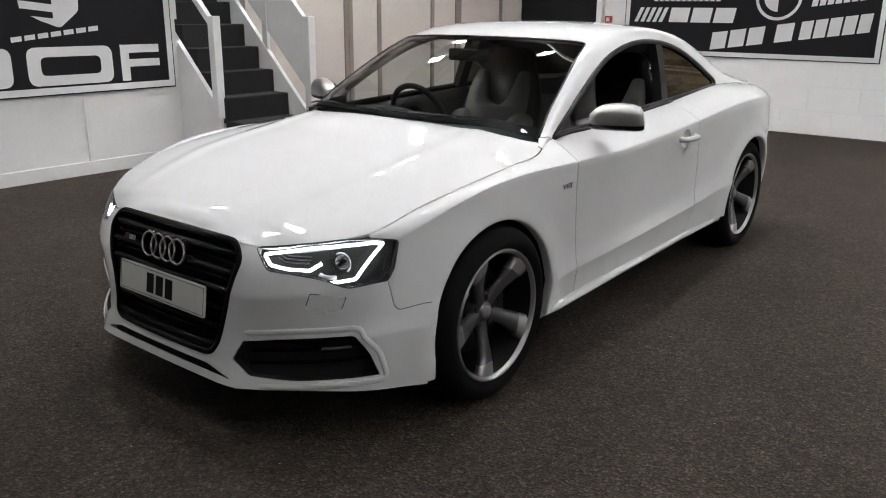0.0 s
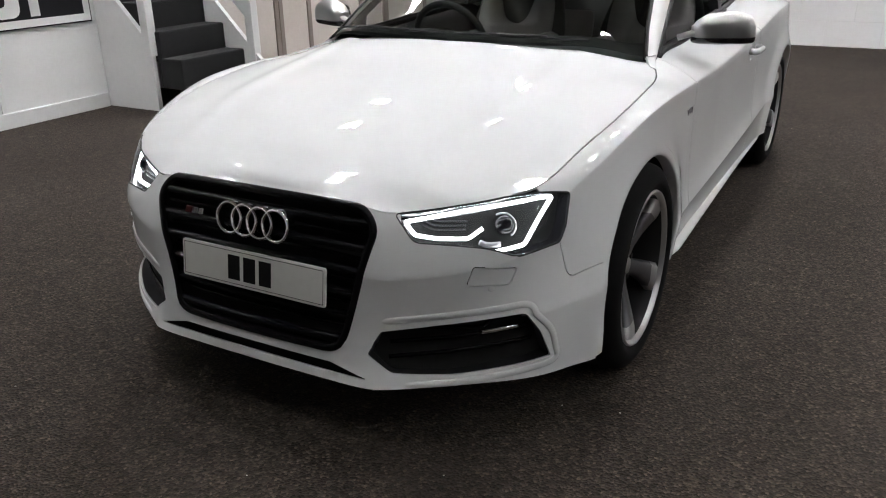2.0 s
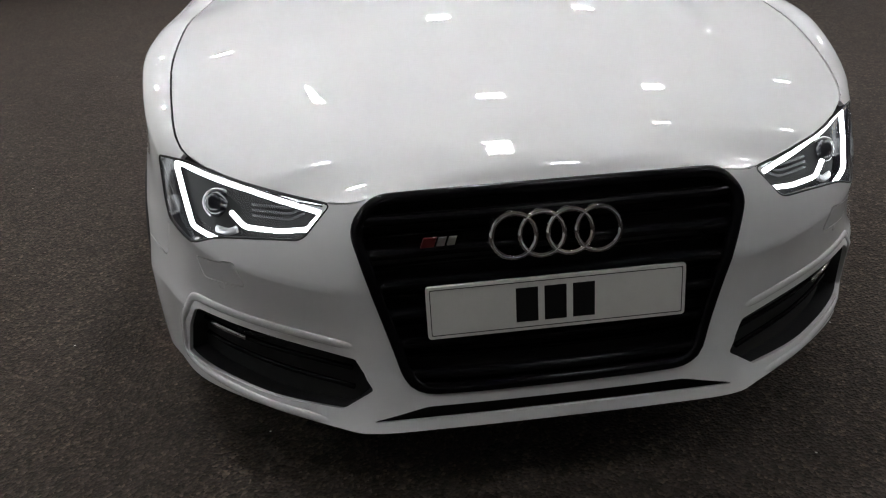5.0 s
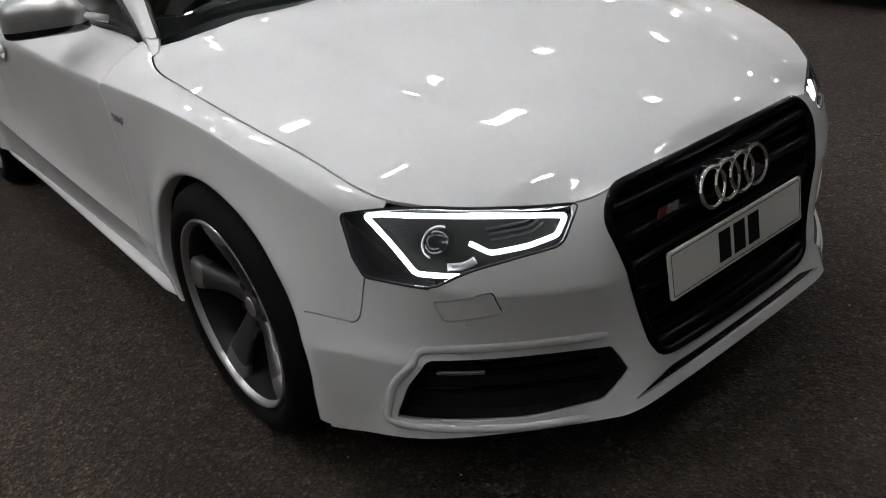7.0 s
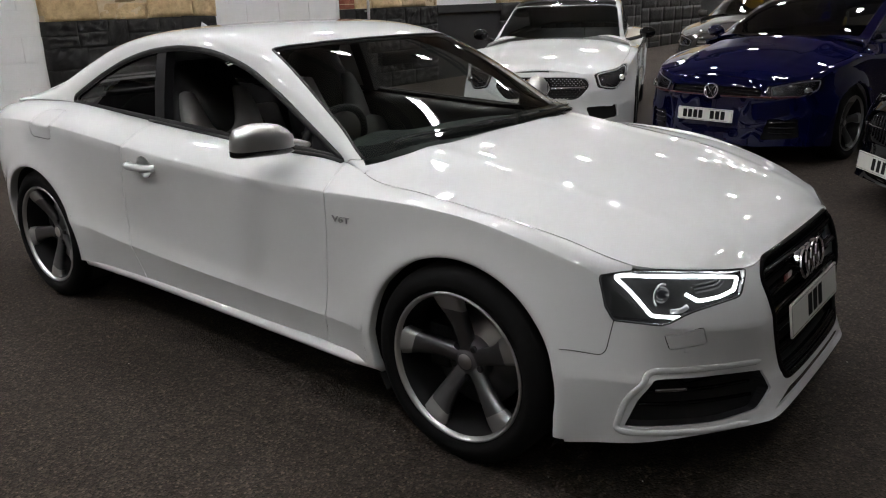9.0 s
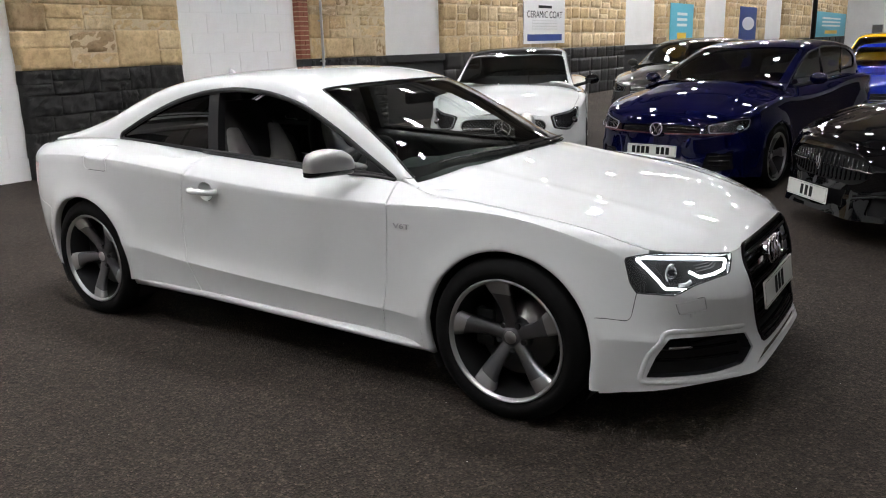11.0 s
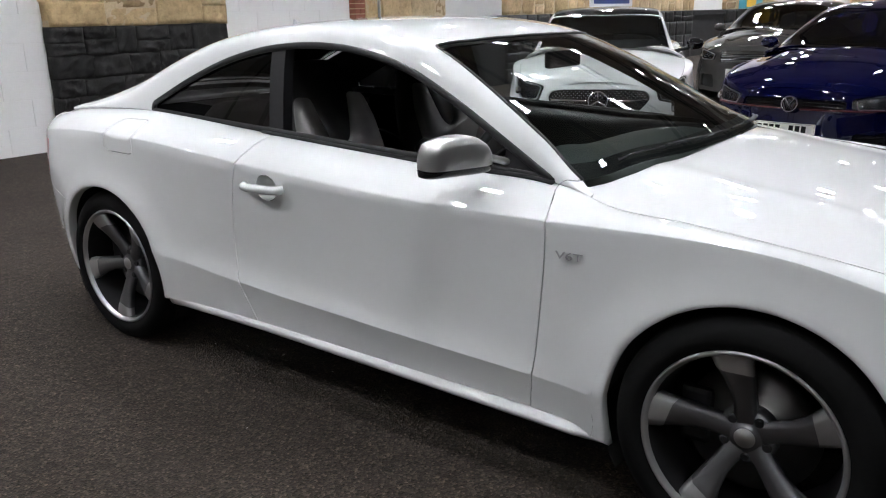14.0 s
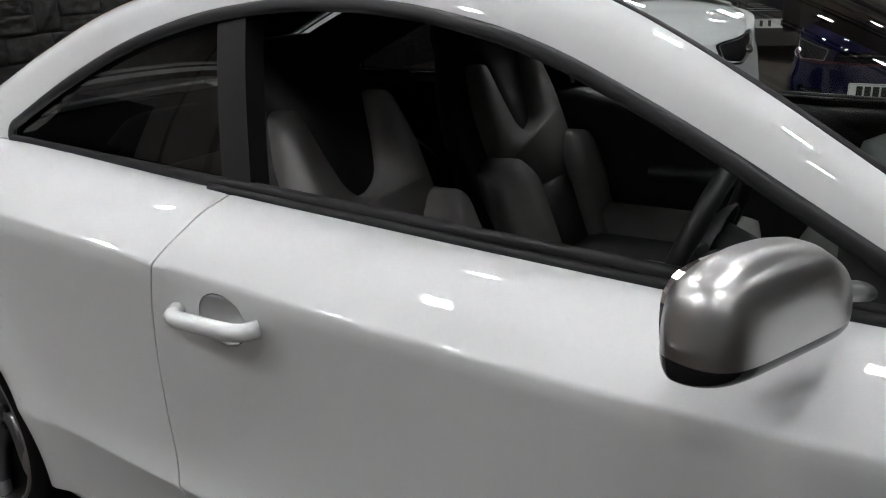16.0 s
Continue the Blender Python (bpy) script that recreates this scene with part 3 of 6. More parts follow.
        r = bspline(ctrl, m)
        return np.stack([r[:, 0] * g, y, r[:, 1]], 1)

    def _hood(self, x, y):
        x, y = np.asarray(x, float), np.asarray(y, float)
        e = np.stack([np.interp(y, self.edge[:, 1], self.edge[:, 0]), spline(self.edge[:, 1], self.edge[:, 2], y)], 1)
        zc = spline(self.hc[:, 0], self.hc[:, 1], y)
        u = np.abs(x) / e[:, 0]
        w = np.clip((y - self.hc[1][0]) / 0.5, 0, 1)
        crown = 1 - u ** 2.3
        ridge = 0.006 * np.exp(-((np.abs(x) - (0.40 + 0.10 * w)) / 0.05) ** 2) * w
        z = e[:, 1] + (zc - e[:, 1]) * crown + ridge
        if self.cowl is not None:
            xs, dz, yc = self.cowl
            k = np.clip((y - np.interp(np.abs(x), xs, yc)) / .30 + 1, 0, 1)
            z = z + np.interp(np.abs(x), xs, dz) * k * k * (3 - 2 * k)
        return np.stack([x, y, z], 1)

    def arch_loop(self, yc, r, side=1):
        """The wheel opening in body parameters."""
        a = np.linspace(math.radians(-38), math.radians(218), 60)
        pts = np.stack([0 * a, yc + r * np.cos(a), self.wheel_z + r * np.sin(a)], 1)
        pts = pts[pts[:, 2] > 0.27]
        uv = self.side_uv(pts)
        if uv[0, 0] < uv[-1, 0]:
            uv = uv[::-1]
        lo = np.array([[uv[-1, 0] - 0.05, -0.2], [uv[0, 0] + 0.05, -0.2]])
        return np.concatenate([uv, lo]) * [side, 1]

    def side_uv(self, pts):
        """Body parameters, on the +x side, of places given by y and z."""
        P = np.atleast_2d(np.array(pts, float))
        if P.shape[1] == 2:
            P = np.concatenate([P[:, :1] * 0 + 0.9, P], 1)
        keep = (self.body.uv[:, 0] > 5.5) & (self.body.uv[:, 0] < 20.5)
        full = self.body.uv, self.body.xyz
        self.body.uv, self.body.xyz = self.body.uv[keep], self.body.xyz[keep]
        r = self.body.find(P, (1, 2))
        self.body.uv, self.body.xyz = full
        return r

    def front_uv(self, pts):
        """Body parameters, on the +x side, of places near the surface."""
        keep = self.body.uv[:, 0] >= -0.5
        full = self.body.uv, self.body.xyz
        self.body.uv, self.body.xyz = self.body.uv[keep], self.body.xyz[keep]
        r = self.body.find(pts)
        self.body.uv, self.body.xyz = full
        return r


# ---- the white coupe ----
coupe = thing("coupe_car", pose(0, 0, 0), "glossy white two-door coupe with black grille parked on dark carpet", "car")
TAIL_SCALE = 0.66


def nose(p):
    """A slight lift and setback of the nose."""
    x, y, z, *r = p
    return (x, y + .010 * min(max(-y / .8, 0), 1), z + .010 * min(max(.3 - y, 0), 1), *r)


HOOD_CENTRE = [nose((0, y, z))[1:] for y, z in HOOD_CENTRE]
LINE_BOTTOM, LINE_CREASE, LINE_SHOULDER, LINE_TOP = ([nose((x, y if y < 3 else 3 + (y - 3) * TAIL_SCALE, z)) for x, y, z in l] for l in (LINE_BOTTOM, LINE_CREASE, LINE_SHOULDER, LINE_TOP))
shell = Shell((LINE_BOTTOM, LINE_CREASE, LINE_SHOULDER, LINE_TOP), ROOF_CENTRE, ROOF_EDGE, HOOD_CENTRE, (0.0, 2.68), 0.335, 0.364)
ARCH = 0.361


def seg(a, b, n):
    return np.linspace(np.array(a, float), np.array(b, float), n, endpoint=False)


def chain(*pieces):
    return np.concatenate([np.atleast_2d(p) for p in pieces])


LAMP = rounded([nose(p) for p in [(.425, -.738, .664, .012), (.60, -.645, .695, .0), (.729, -.530, .708, .0), (.788, -.448, .696, .012), (.797, -.475, .61, .0), (.792, -.50, .570, .012), (.705, -.62, .559, .012), (.652, -.662, .584, .03),
                (.56, -.712, .594, .05), (.484, -.746, .598, .02)]], None, 0.012)
GRILLE = rounded([nose(p) for p in [(-.345, -.764, .678, .05), (.345, -.764, .678, .05), (.386, -.775, .628, .06), (.296, -.838, .286, .05), (-.296, -.838, .286, .05), (-.386, -.775, .628, .06)]], None, 0.02)
FOG = rounded([nose(p) for p in [(.405, -.797, .350, .006), (.60, -.72, .382, .05), (.742, -.612, .398, .014), (.770, -.575, .335, .01), (.790, -.548, .254, .006), (.60, -.74, .236, .05), (.428, -.79, .232, .012), (.372, -.81, .282, .006)]], None, 0.012)
lamp_uv, fog_uv = shell.front_uv(LAMP), shell.front_uv(FOG)
lamp_uv[:, 1] = np.where((LAMP[:, 0] < .716) & (LAMP[:, 2] > spline([.425, .6, .729, .8], [.655, .685, .706, .695], LAMP[:, 0])), np.maximum(lamp_uv[:, 1], 2.9), lamp_uv[:, 1])
lamp_cut = lamp_uv.copy()
lamp_cut[:, 1] = np.where(lamp_uv[:, 1] > 2.85, 3.2, lamp_uv[:, 1])
grille_uv = shell.body.find(GRILLE)
arch_f, arch_r = shell.arch_loop(0.0, ARCH + .030), shell.arch_loop(2.68, ARCH + .030)
MIR = np.array([-1, 1])

DOOR_FRONT = [(.605, .898), (.575, .870), (.556, .83), (.560, .70), (.570, .58), (.585, .40), (.598, .30), (.60, .252)]
DOOR_REAR = [(1.80, .958), (1.795, .925), (1.812, .88), (1.840, .80), (1.862, .68), (1.866, .55), (1.845, .42), (1.80, .32), (1.76, .25)]
df = shell.side_uv(rounded(DOOR_FRONT, 0.03, 0.02, False))
dr = shell.side_uv(rounded(DOOR_REAR, 0.05, 0.02, False))
df[0, 1] = dr[0, 1] = 3.0
df[-1, 1] = dr[-1, 1] = 0.0
SEAM = rounded([nose(p) for p in [(.83, -.25, .476, 0), (.80, -.40, .466, .03), (.805, -.485, .466, .03), (.792, -.502, .572, 0)]], None, 0.02, False)
seam = shell.front_uv(SEAM)
REAR_SEAM = shell.side_uv(rounded([(3.02, .60), (3.18, .62), (3.31, .66)], 0.03, 0.03, False))

SLOT = rounded([nose(p) for p in [(-.27, -.868, .252, .01), (.27, -.868, .252, .01), (.385, -.858, .224, .01), (-.385, -.858, .224, .01)]], None, 0.02)
slot_uv = shell.body.find(SLOT)
SCOOP = shell.side_uv([(1.662 + .052 * math.cos(a), .800 + .045 * math.sin(a)) for a in np.linspace(0, 2 * math.pi, 40, endpoint=False)])

# front bumper, over both sides
half = chain(seg((0, 0), (8.4, 0), 80), seg((8.4, 0), seam[0], 12), seam, seg(seam[-1], (5.3, 3.0), 8), seg((5.3, 3.0), (0, 3.0), 50))
bumper_outer = chain(half, (half * MIR)[1:][::-1])
WASHER = shell.front_uv(rounded([nose(p) for p in [(.628, -.695, .540, .008), (.716, -.62, .530, .008), (.711, -.64, .483, .012), (.618, -.715, .488, .012)]], None, 0.01))
panel("front_bumper", shell.body, bumper_outer, [lamp_cut, lamp_cut * MIR, fog_uv, fog_uv * MIR, grille_uv, slot_uv, arch_f, arch_f * MIR, WASHER, WASHER * MIR], WHITE_PAINT, coupe, 0.014, gap=.0009, rows=(1, 2))
for sd in (1, -1):
    panel("headlamp_washer_cover", shell.body, WASHER, [], WHITE_PAINT, coupe, 0.014, side=sd)
    fender = chain(seam[::-1], seg(seam[0], (8.4, 0), 12), seg((8.4, 0), df[-1], 40), df[::-1], seg(df[0], (5.3, 3.0), 60), seg((5.3, 3.0), seam[-1], 8))
    panel("front_fender", shell.body, fender, [lamp_cut, arch_f], WHITE_PAINT, coupe, 0.014, side=sd, rows=(1, 2))
    door = chain(df, seg(df[-1], dr[-1], 90), dr[::-1], seg(dr[0], df[0], 90))
    door_ob = panel("door", shell.body, door, [SCOOP], WHITE_PAINT, coupe, 0.016, side=sd, rows=(1, 2), gap=.0020, label="closed white car door")
    quarter = chain(dr, seg(dr[-1], (18.1, 0), 40), seg((18.1, 0), REAR_SEAM[0], 10), REAR_SEAM, seg(REAR_SEAM[-1], (20.2, 3.0), 12), seg((20.2, 3.0), dr[0], 80))
    TAIL = shell.side_uv(rounded([(3.20, .845), (3.37, .86), (3.38, .70), (3.28, .67)], 0.02, 0.02))
    FLAP = shell.side_uv(rounded([(2.44, .975), (2.62, .975), (2.63, .855), (2.43, .85)], 0.035, 0.015))
    holes = [arch_r, TAIL] + ([FLAP] if sd < 0 else [])
    panel("rear_quarter", shell.body, quarter, holes, WHITE_PAINT, coupe, 0.018, side=sd, rows=(1, 2))
    panel("tail_lamp", shell.body, TAIL, [], RED_LENS, coupe, 0.02, side=sd, label="red tail lamp")
    if sd < 0:
        panel("fuel_flap", shell.body, FLAP, [], WHITE_PAINT, coupe, 0.02, side=sd)
rear_half = chain(seg((18.1, 0), (23, 0), 40), seg((23, 0), (23, 2.0), 8), seg((23, 2.0), (20.4, 2.0), 20), seg((20.4, 2.0), REAR_SEAM[-1], 8), REAR_SEAM[::-1], seg(REAR_SEAM[0], (18.1, 0), 10))
for sd in (1, -1):
    panel("rear_bumper", shell.body, rear_half, [arch_r], WHITE_PAINT, coupe, 0.03, side=sd, gap=0.001)
tail_half = chain(seg((20.4, 2.0), (23, 2.0), 20), seg((23, 2.0), (23, 3.0), 8), seg((23, 3.0), (20.2, 3.0), 20), seg((20.2, 3.0), (20.4, 2.0), 8))
for sd in (1, -1):
    panel("boot_panel", shell.body, tail_half, [], WHITE_PAINT, coupe, 0.03, side=sd, gap=0.001)

# bonnet
t = shell.L[3]
edge = [spline(shell.T, shell.ext[3], np.array([q]))[0] for q in np.linspace(0, 11.62, 80)]
cowl = [(.706, .533), (.61, .452), (.45, .388), (.25, .348), (0, .333)]
cowl_line = spline([0, .3, .5, .8, 1], np.array(cowl), np.linspace(0, 1, 24))
outline = np.array([(p[0], p[1]) for p in edge] + [tuple(c) for c in cowl_line])
foot = cowl_line[::-1]
meet = shell._cabin(*shell.cabin.find(foot, (0, 1)).T)[:, 2] - shell._hood(foot[:, 0], foot[:, 1])[:, 2] - .004
shell.cowl = (foot[:, 0], np.clip(meet, -.006, .010) * np.clip((.70 - foot[:, 0]) / .08, 0, 1), foot[:, 1])
hood_outer = chain(outline, (outline * MIR)[1:-1][::-1])
panel("bonnet", shell.hood, hood_outer, [], WHITE_PAINT, coupe, 0.022, gap=0.003)

# cabin: windscreen, side openings, rear window, roof with pillars
half = chain(cowl_line[::-1] + [0, -.004], rounded([(.701, .541), (.667, .66), (.63, .84), (.556, 1.165, .02), (.40, 1.115), (.2, 1.085), (0, 1.075)], 0.02, 0.03, False))
screen_xy = np.concatenate([half, (half * MIR)[1:-1][::-1]])


def cabin_uv(pts, axes):
    return shell.cabin.find(np.array(pts, float), axes)


screen_uv = cabin_uv(np.concatenate([screen_xy, screen_xy[:, :1] * 0], 1)[:, :2], (0, 1))
DLO = rounded([(.632, .910, .01), (.80, 1.000), (.98, 1.098, .2), (1.22, 1.208, .3), (1.45, 1.262, .3), (1.68, 1.276, .3), (1.92, 1.258, .3), (2.16, 1.205, .3), (2.40, 1.115, .2), (2.60, 1.022, .03), (2.60, .994, .02), (1.9, .969, .3)], 0.05, 0.02)
sel = shell.cabin.uv[:, 1] < 1
full = shell.cabin.uv, shell.cabin.xyz
shell.cabin.uv, shell.cabin.xyz = shell.cabin.uv[sel], shell.cabin.xyz[sel]
dlo_uv = cabin_uv(DLO, (1, 2))
shell.cabin.uv, shell.cabin.xyz = full
DLO_R = dlo_uv * [1, -1] + [0, 2]
rw = rounded([(-.50, 2.46, .05), (.50, 2.46, .05), (.53, 2.80), (.50, 3.16, .04), (-.50, 3.16, .04), (-.53, 2.80)], 0.05, 0.04)
rw_uv = cabin_uv(rw, (0, 1))
corner = screen_uv[np.argmin(np.abs(screen_xy - [.701, .541]).sum(1))]
FOOT_Y, FOOT_W = float(corner[0]), float(corner[1])
roof_outer = chain(seg((.602, 0), (3.26, 0), 120), seg((3.26, 0), (3.26, 2), 60), seg((3.26, 2), (.602, 2), 120), seg((.602, 2), (FOOT_Y, 2 - FOOT_W), 6), seg((FOOT_Y, 2 - FOOT_W), (FOOT_Y - .006, 1), 30), seg((FOOT_Y - .006, 1), (FOOT_Y, FOOT_W), 30), seg((FOOT_Y, FOOT_W), (.602, 0), 6))
for sd in (1, -1):
    foot_uv = chain(seg((.49, 0), (.602, 0), 10), seg((.602, 0), (FOOT_Y, FOOT_W), 6), seg((FOOT_Y, FOOT_W), (.49, FOOT_W * .8), 6), seg((.49, FOOT_W * .8), (.49, 0), 5))
    panel("pillar_foot", shell.cabin, foot_uv, [], WHITE_PAINT, coupe, 0.02, gap=.0006, depth=.012, lift=-.0025, side=sd)
panel("roof", shell.cabin, roof_outer, [screen_uv, dlo_uv, DLO_R, rw_uv], WHITE_PAINT, coupe, 0.022, gap=0.001, depth=0.02)
V = []
ys = np.linspace(3.26, t[23, 1], 14)
boot = []
for y in ys:
    k = np.interp(y, t[17:24, 1], t[17:24, 0])
    for u in np.linspace(-1, 1, 25):
        zc = spline(shell.rc[:, 0], shell.rc[:, 1], np.array([y]))[0]
        ze = np.interp(y, t[17:24, 1], t[17:24, 2])
        boot.append((u * max(k, .02), y, ze + (zc - ze) * (1 - u * u) + 0.012 * max(0, (y - 3.5) / .15)))
link_mesh("boot_lid", boot, [(i * 25 + j, i * 25 + j + 1, (i + 1) * 25 + j + 1, (i + 1) * 25 + j) for i in range(13) for j in range(24)], WHITE_PAINT, coupe)
ws = panel("windscreen", shell.cabin, screen_uv, [], SCREEN_GLASS, coupe, 0.035, gap=0.004, depth=0.004, lift=-0.003, label="clear laminated windscreen")
edge = shell._cabin(screen_uv[:, 0], screen_uv[:, 1])
part("windscreen_seal", bm_from(*tube((edge - shell.cabin.normals(screen_uv) * .003)[24:-23], .0065, 8, False, .8, shell.cabin.normals(screen_uv)[24:-23])), SATIN_BLACK, ws, "black rubber windscreen seal", True)
low_edge = np.concatenate([cowl_line, (cowl_line * MIR)[:-1][::-1]])
frit = np.concatenate([low_edge * [.985, 1] + [0, .004], (low_edge * [.96, 1] + [0, .065])[::-1]])
panel("windscreen_border", shell.cabin, cabin_uv(frit, (0, 1)), [], SATIN_BLACK, ws, 0.03, gap=0.0, depth=0.001, lift=-0.010, label="black border at the foot of the windscreen")
panel("rear_window", shell.cabin, rw_uv, [], TINT_GLASS, coupe, 0.05, gap=0.004, depth=0.004, lift=-0.003, label="tinted rear window")
for sd in (1, -1):
    keep = DLO[:, 0] > 1.80 + (DLO[:, 1] - .966) * 0.2
    quv = dlo_uv[keep]
    k0 = int(np.argmax(np.linalg.norm(np.diff(np.concatenate([quv, quv[:1]]), axis=0), axis=1)))
    panel("quarter_window", shell.cabin, np.roll(quv, -k0 - 1, 0), [], TINT_GLASS, coupe, 0.04, gap=0.006, depth=0.004, lift=-0.008, side=sd, label="tinted rear side window")
    line = shell._cabin(dlo_uv[:, 0], dlo_uv[:, 1])
    nrm = shell.cabin.normals(dlo_uv)
    Vt, Ft = tube((line + nrm * 0.001) * [sd, 1, 1], 0.013, 8, True, 0.55, nrm * [sd, 1, 1])
    link_mesh("window_trim", Vt, Ft, SATIN_BLACK, coupe, "black window surround")
    # pillar between the windows
    pil = []
    for zz in np.linspace(.958, 1.268, 10):
        u = (zz - .958) / .31
        yc = 1.80 + .045 * u
        uv = shell.cabin.find(np.array([[yc - .038, zz], [yc + .038, zz]]), (1, 2))
        uv[:, 1] = np.minimum(uv[:, 1], 2 - uv[:, 1])
        a, b = shell._cabin(uv[:, 0], uv[:, 1])
        pil.append((a * [sd, 1, 1], b * [sd, 1, 1]))
    Vp, Fp = [], []
    for a, b in pil:
        for off in (-.004, -.05):
            Vp += [a + [off * sd, 0, 0], b + [off * sd, 0, 0]]
    for i in range(len(pil) - 1):
        k = 4 * i
        Fp += [(k, k + 1, k + 5, k + 4), (k + 2, k, k + 4, k + 6), (k + 1, k + 3, k + 7, k + 5), (k + 3, k + 2, k + 6, k + 7)]
    part("door_pillar", bm_from(Vp, Fp), SATIN_BLACK, coupe, "dark grey pillar")

# turned-in lips round the wheel openings
for sd in (1, -1):
    for yc in (0.0, 2.68):
        ang = np.radians(np.linspace(-9.3, 189.3, 60))
        V = []
        for r, dip in ((ARCH + .0360, .0005), (ARCH + .0305, .0003), (ARCH + .024, .0003), (ARCH + .010, .0008), (ARCH + .002, .0025), (ARCH - .001, .006), (ARCH - .001, .04)):
            yy, zz = yc + r * np.cos(ang), .335 + r * np.sin(ang)
            low = np.linspace(.205, zz[0], 6)[:-1]
            uv = shell.side_uv(np.stack([np.concatenate([low * 0 + yy[0], yy, low * 0 + yy[-1]]), np.concatenate([low, zz, low[::-1]])], 1))
            V.append((shell._body(uv[:, 0], uv[:, 1]) - shell.body.normals(uv) * dip) * [sd, 1, 1])
        V = np.concatenate(V)
        F = [(i * 70 + j, i * 70 + j + 1, (i + 1) * 70 + j + 1, (i + 1) * 70 + j) for i in range(6) for j in range(69)]
        part("wheel_arch_lip", bm_from(V, F), WHITE_PAINT, coupe, "white rolled wheel arch edge", True)

# near-black inner sheets behind the gaps, their colour standing in for shade
for sd in (1, -1):
    inner = chain(seg((0, .1), (23, .1), 200), seg((23, .1), (23, 2.9), 10), seg((23, 2.9), (0, 2.9), 200), seg((0, 2.9), (0, .1), 10))
    big_f, big_r = shell.arch_loop(0.0, ARCH + .04), shell.arch_loop(2.68, ARCH + .04)
    panel("inner_shell", shell.body, inner, [big_f, big_r], DARK_INSIDE, coupe, 0.06, gap=0.0, depth=0.001, lift=-0.045, side=sd)
hood_in = hood_outer * 0.97
panel("bonnet_backing", shell.hood, hood_in + [0, -.02 * 0], [], DARK_INSIDE, coupe, 0.06, lift=-0.05, depth=0.001)
boxed("floor_pan", -.72, .72, -.45, 3.3, .19, .30, DARK_INSIDE, coupe, 0.02)


# wheels
def make_wheel(parent, x, y, sd, R=0.335, rim=0.249, tilt=0.0):
    """One wheel at a hub, facing along +x times sd."""
    w = part("wheel", bm_from(*lathe([(-.115, rim - .03), (-.12, rim + .01), (-.118, R - .03), (-.10, R - .008), (-.08, R), (.075, R), (.097, R - .008), (.112, R - .03), (.121, R - .05), (.116, rim + .02), (.104, rim + .004), (.100, rim - .004)], "x", 64)), RUBBER, parent, "low-profile black tyre", True)
    w.name = "wheel"
    part("rim_lip", bm_from(*lathe([(.106, rim + .005), (.112, rim + .002), (.111, rim - .003), (.104, rim - .007), (.096, rim - .012)], "x", 64)), RIM_SILVER, w, "turned silver rim lip", True)
    part("rim", bm_from(*lathe([(.0955, rim - .0125), (.06, rim - .018), (-.08, rim - .03), (-.10, rim - .02)], "x", 64)), RIM_DARK, w, "dark inner rim", True)
    for k in range(5):
        a0 = math.radians(72 * k + tilt)
        V, F = [], []
        prof = [(.035, .034, .030, .045), (.075, .029, .026, .052), (.12, .030, .028, .066), (.17, .040, .034, .083), (.21, .053, .040, .094), (.241, .060, .046, .098)]
        for (r, wl, wr, h) in prof:
            sweep = -0.08 * (max(r - .05, 0) / .19) ** 1.3
            for wv, hv in ((-wl, h - .030), (-wl * .97, h - .006), (-wl * .55, h), (wr * .62, h - .001), (wr * .97, h - .010), (wr, h - .034)):
                th = a0 + sweep + math.atan2(wv, r)
                rr = math.hypot(wv, r) if r < .2 else r
                V.append((hv, rr * math.cos(th), rr * math.sin(th)))
        cut = [tuple((1 - f) * p + f * q for p, q in zip(V[18 + j], V[24 + j])) for j, f in enumerate((.75, .7, .55, .4, .25, .2))]
        strip = lambda rows: [f_ for i in range(rows - 1) for f_ in [(i * 6 + j, i * 6 + j + 1, i * 6 + j + 7, i * 6 + j + 6) for j in range(5)] + [(i * 6 + 5, i * 6, i * 6 + 6, i * 6 + 11)]]
        part("spoke", bm_from(V[:24] + cut, strip(5)), RIM_GREY, w, "titanium grey spoke", True)
        part("spoke_toe", bm_from(cut + V[24:36], strip(3)), RIM_SILVER, w, "bright silver spoke end", True)
        b = math.radians(72 * k + 36 + tilt)
        bolt = lathe([(.030, .0), (.030, .0125), (.046, .0125), (.049, .009), (.049, .0)], "x", 12, (0, .056 * math.cos(b), .056 * math.sin(b)))
        part("bolt", bm_from(*bolt), SATIN_BLACK, w)
    part("hub", bm_from(*lathe([(.0, .078), (.032, .076), (.042, .066), (.044, .045), (.046, .034), (.050, .031), (.052, .026), (.052, 0)], "x", 40)), RIM_GREY, w, "", True)
    cap = part("hub_cap", bm_from(*lathe([(.052, .027), (.055, .025), (.055, 0)], "x", 28)), BRUSHED, w, "silver hub cap", True)
    part("brake_disc", bm_from(*lathe([(-.035, .05), (-.035, .172), (-.010, .172), (-.010, .09), (.0, .085), (.0, .0)], "x", 48)), STEEL, w, "", True)
    cal = bmesh.new()
    box(cal, -.05, .008, .10, .185, -.075, .085, 0.015)
    part("caliper", cal, SATIN_BLACK, w)
    w.matrix_basis = pose(x, y, R - 0.002) @ Matrix.Diagonal((sd, 1, 1, 1))
    return w


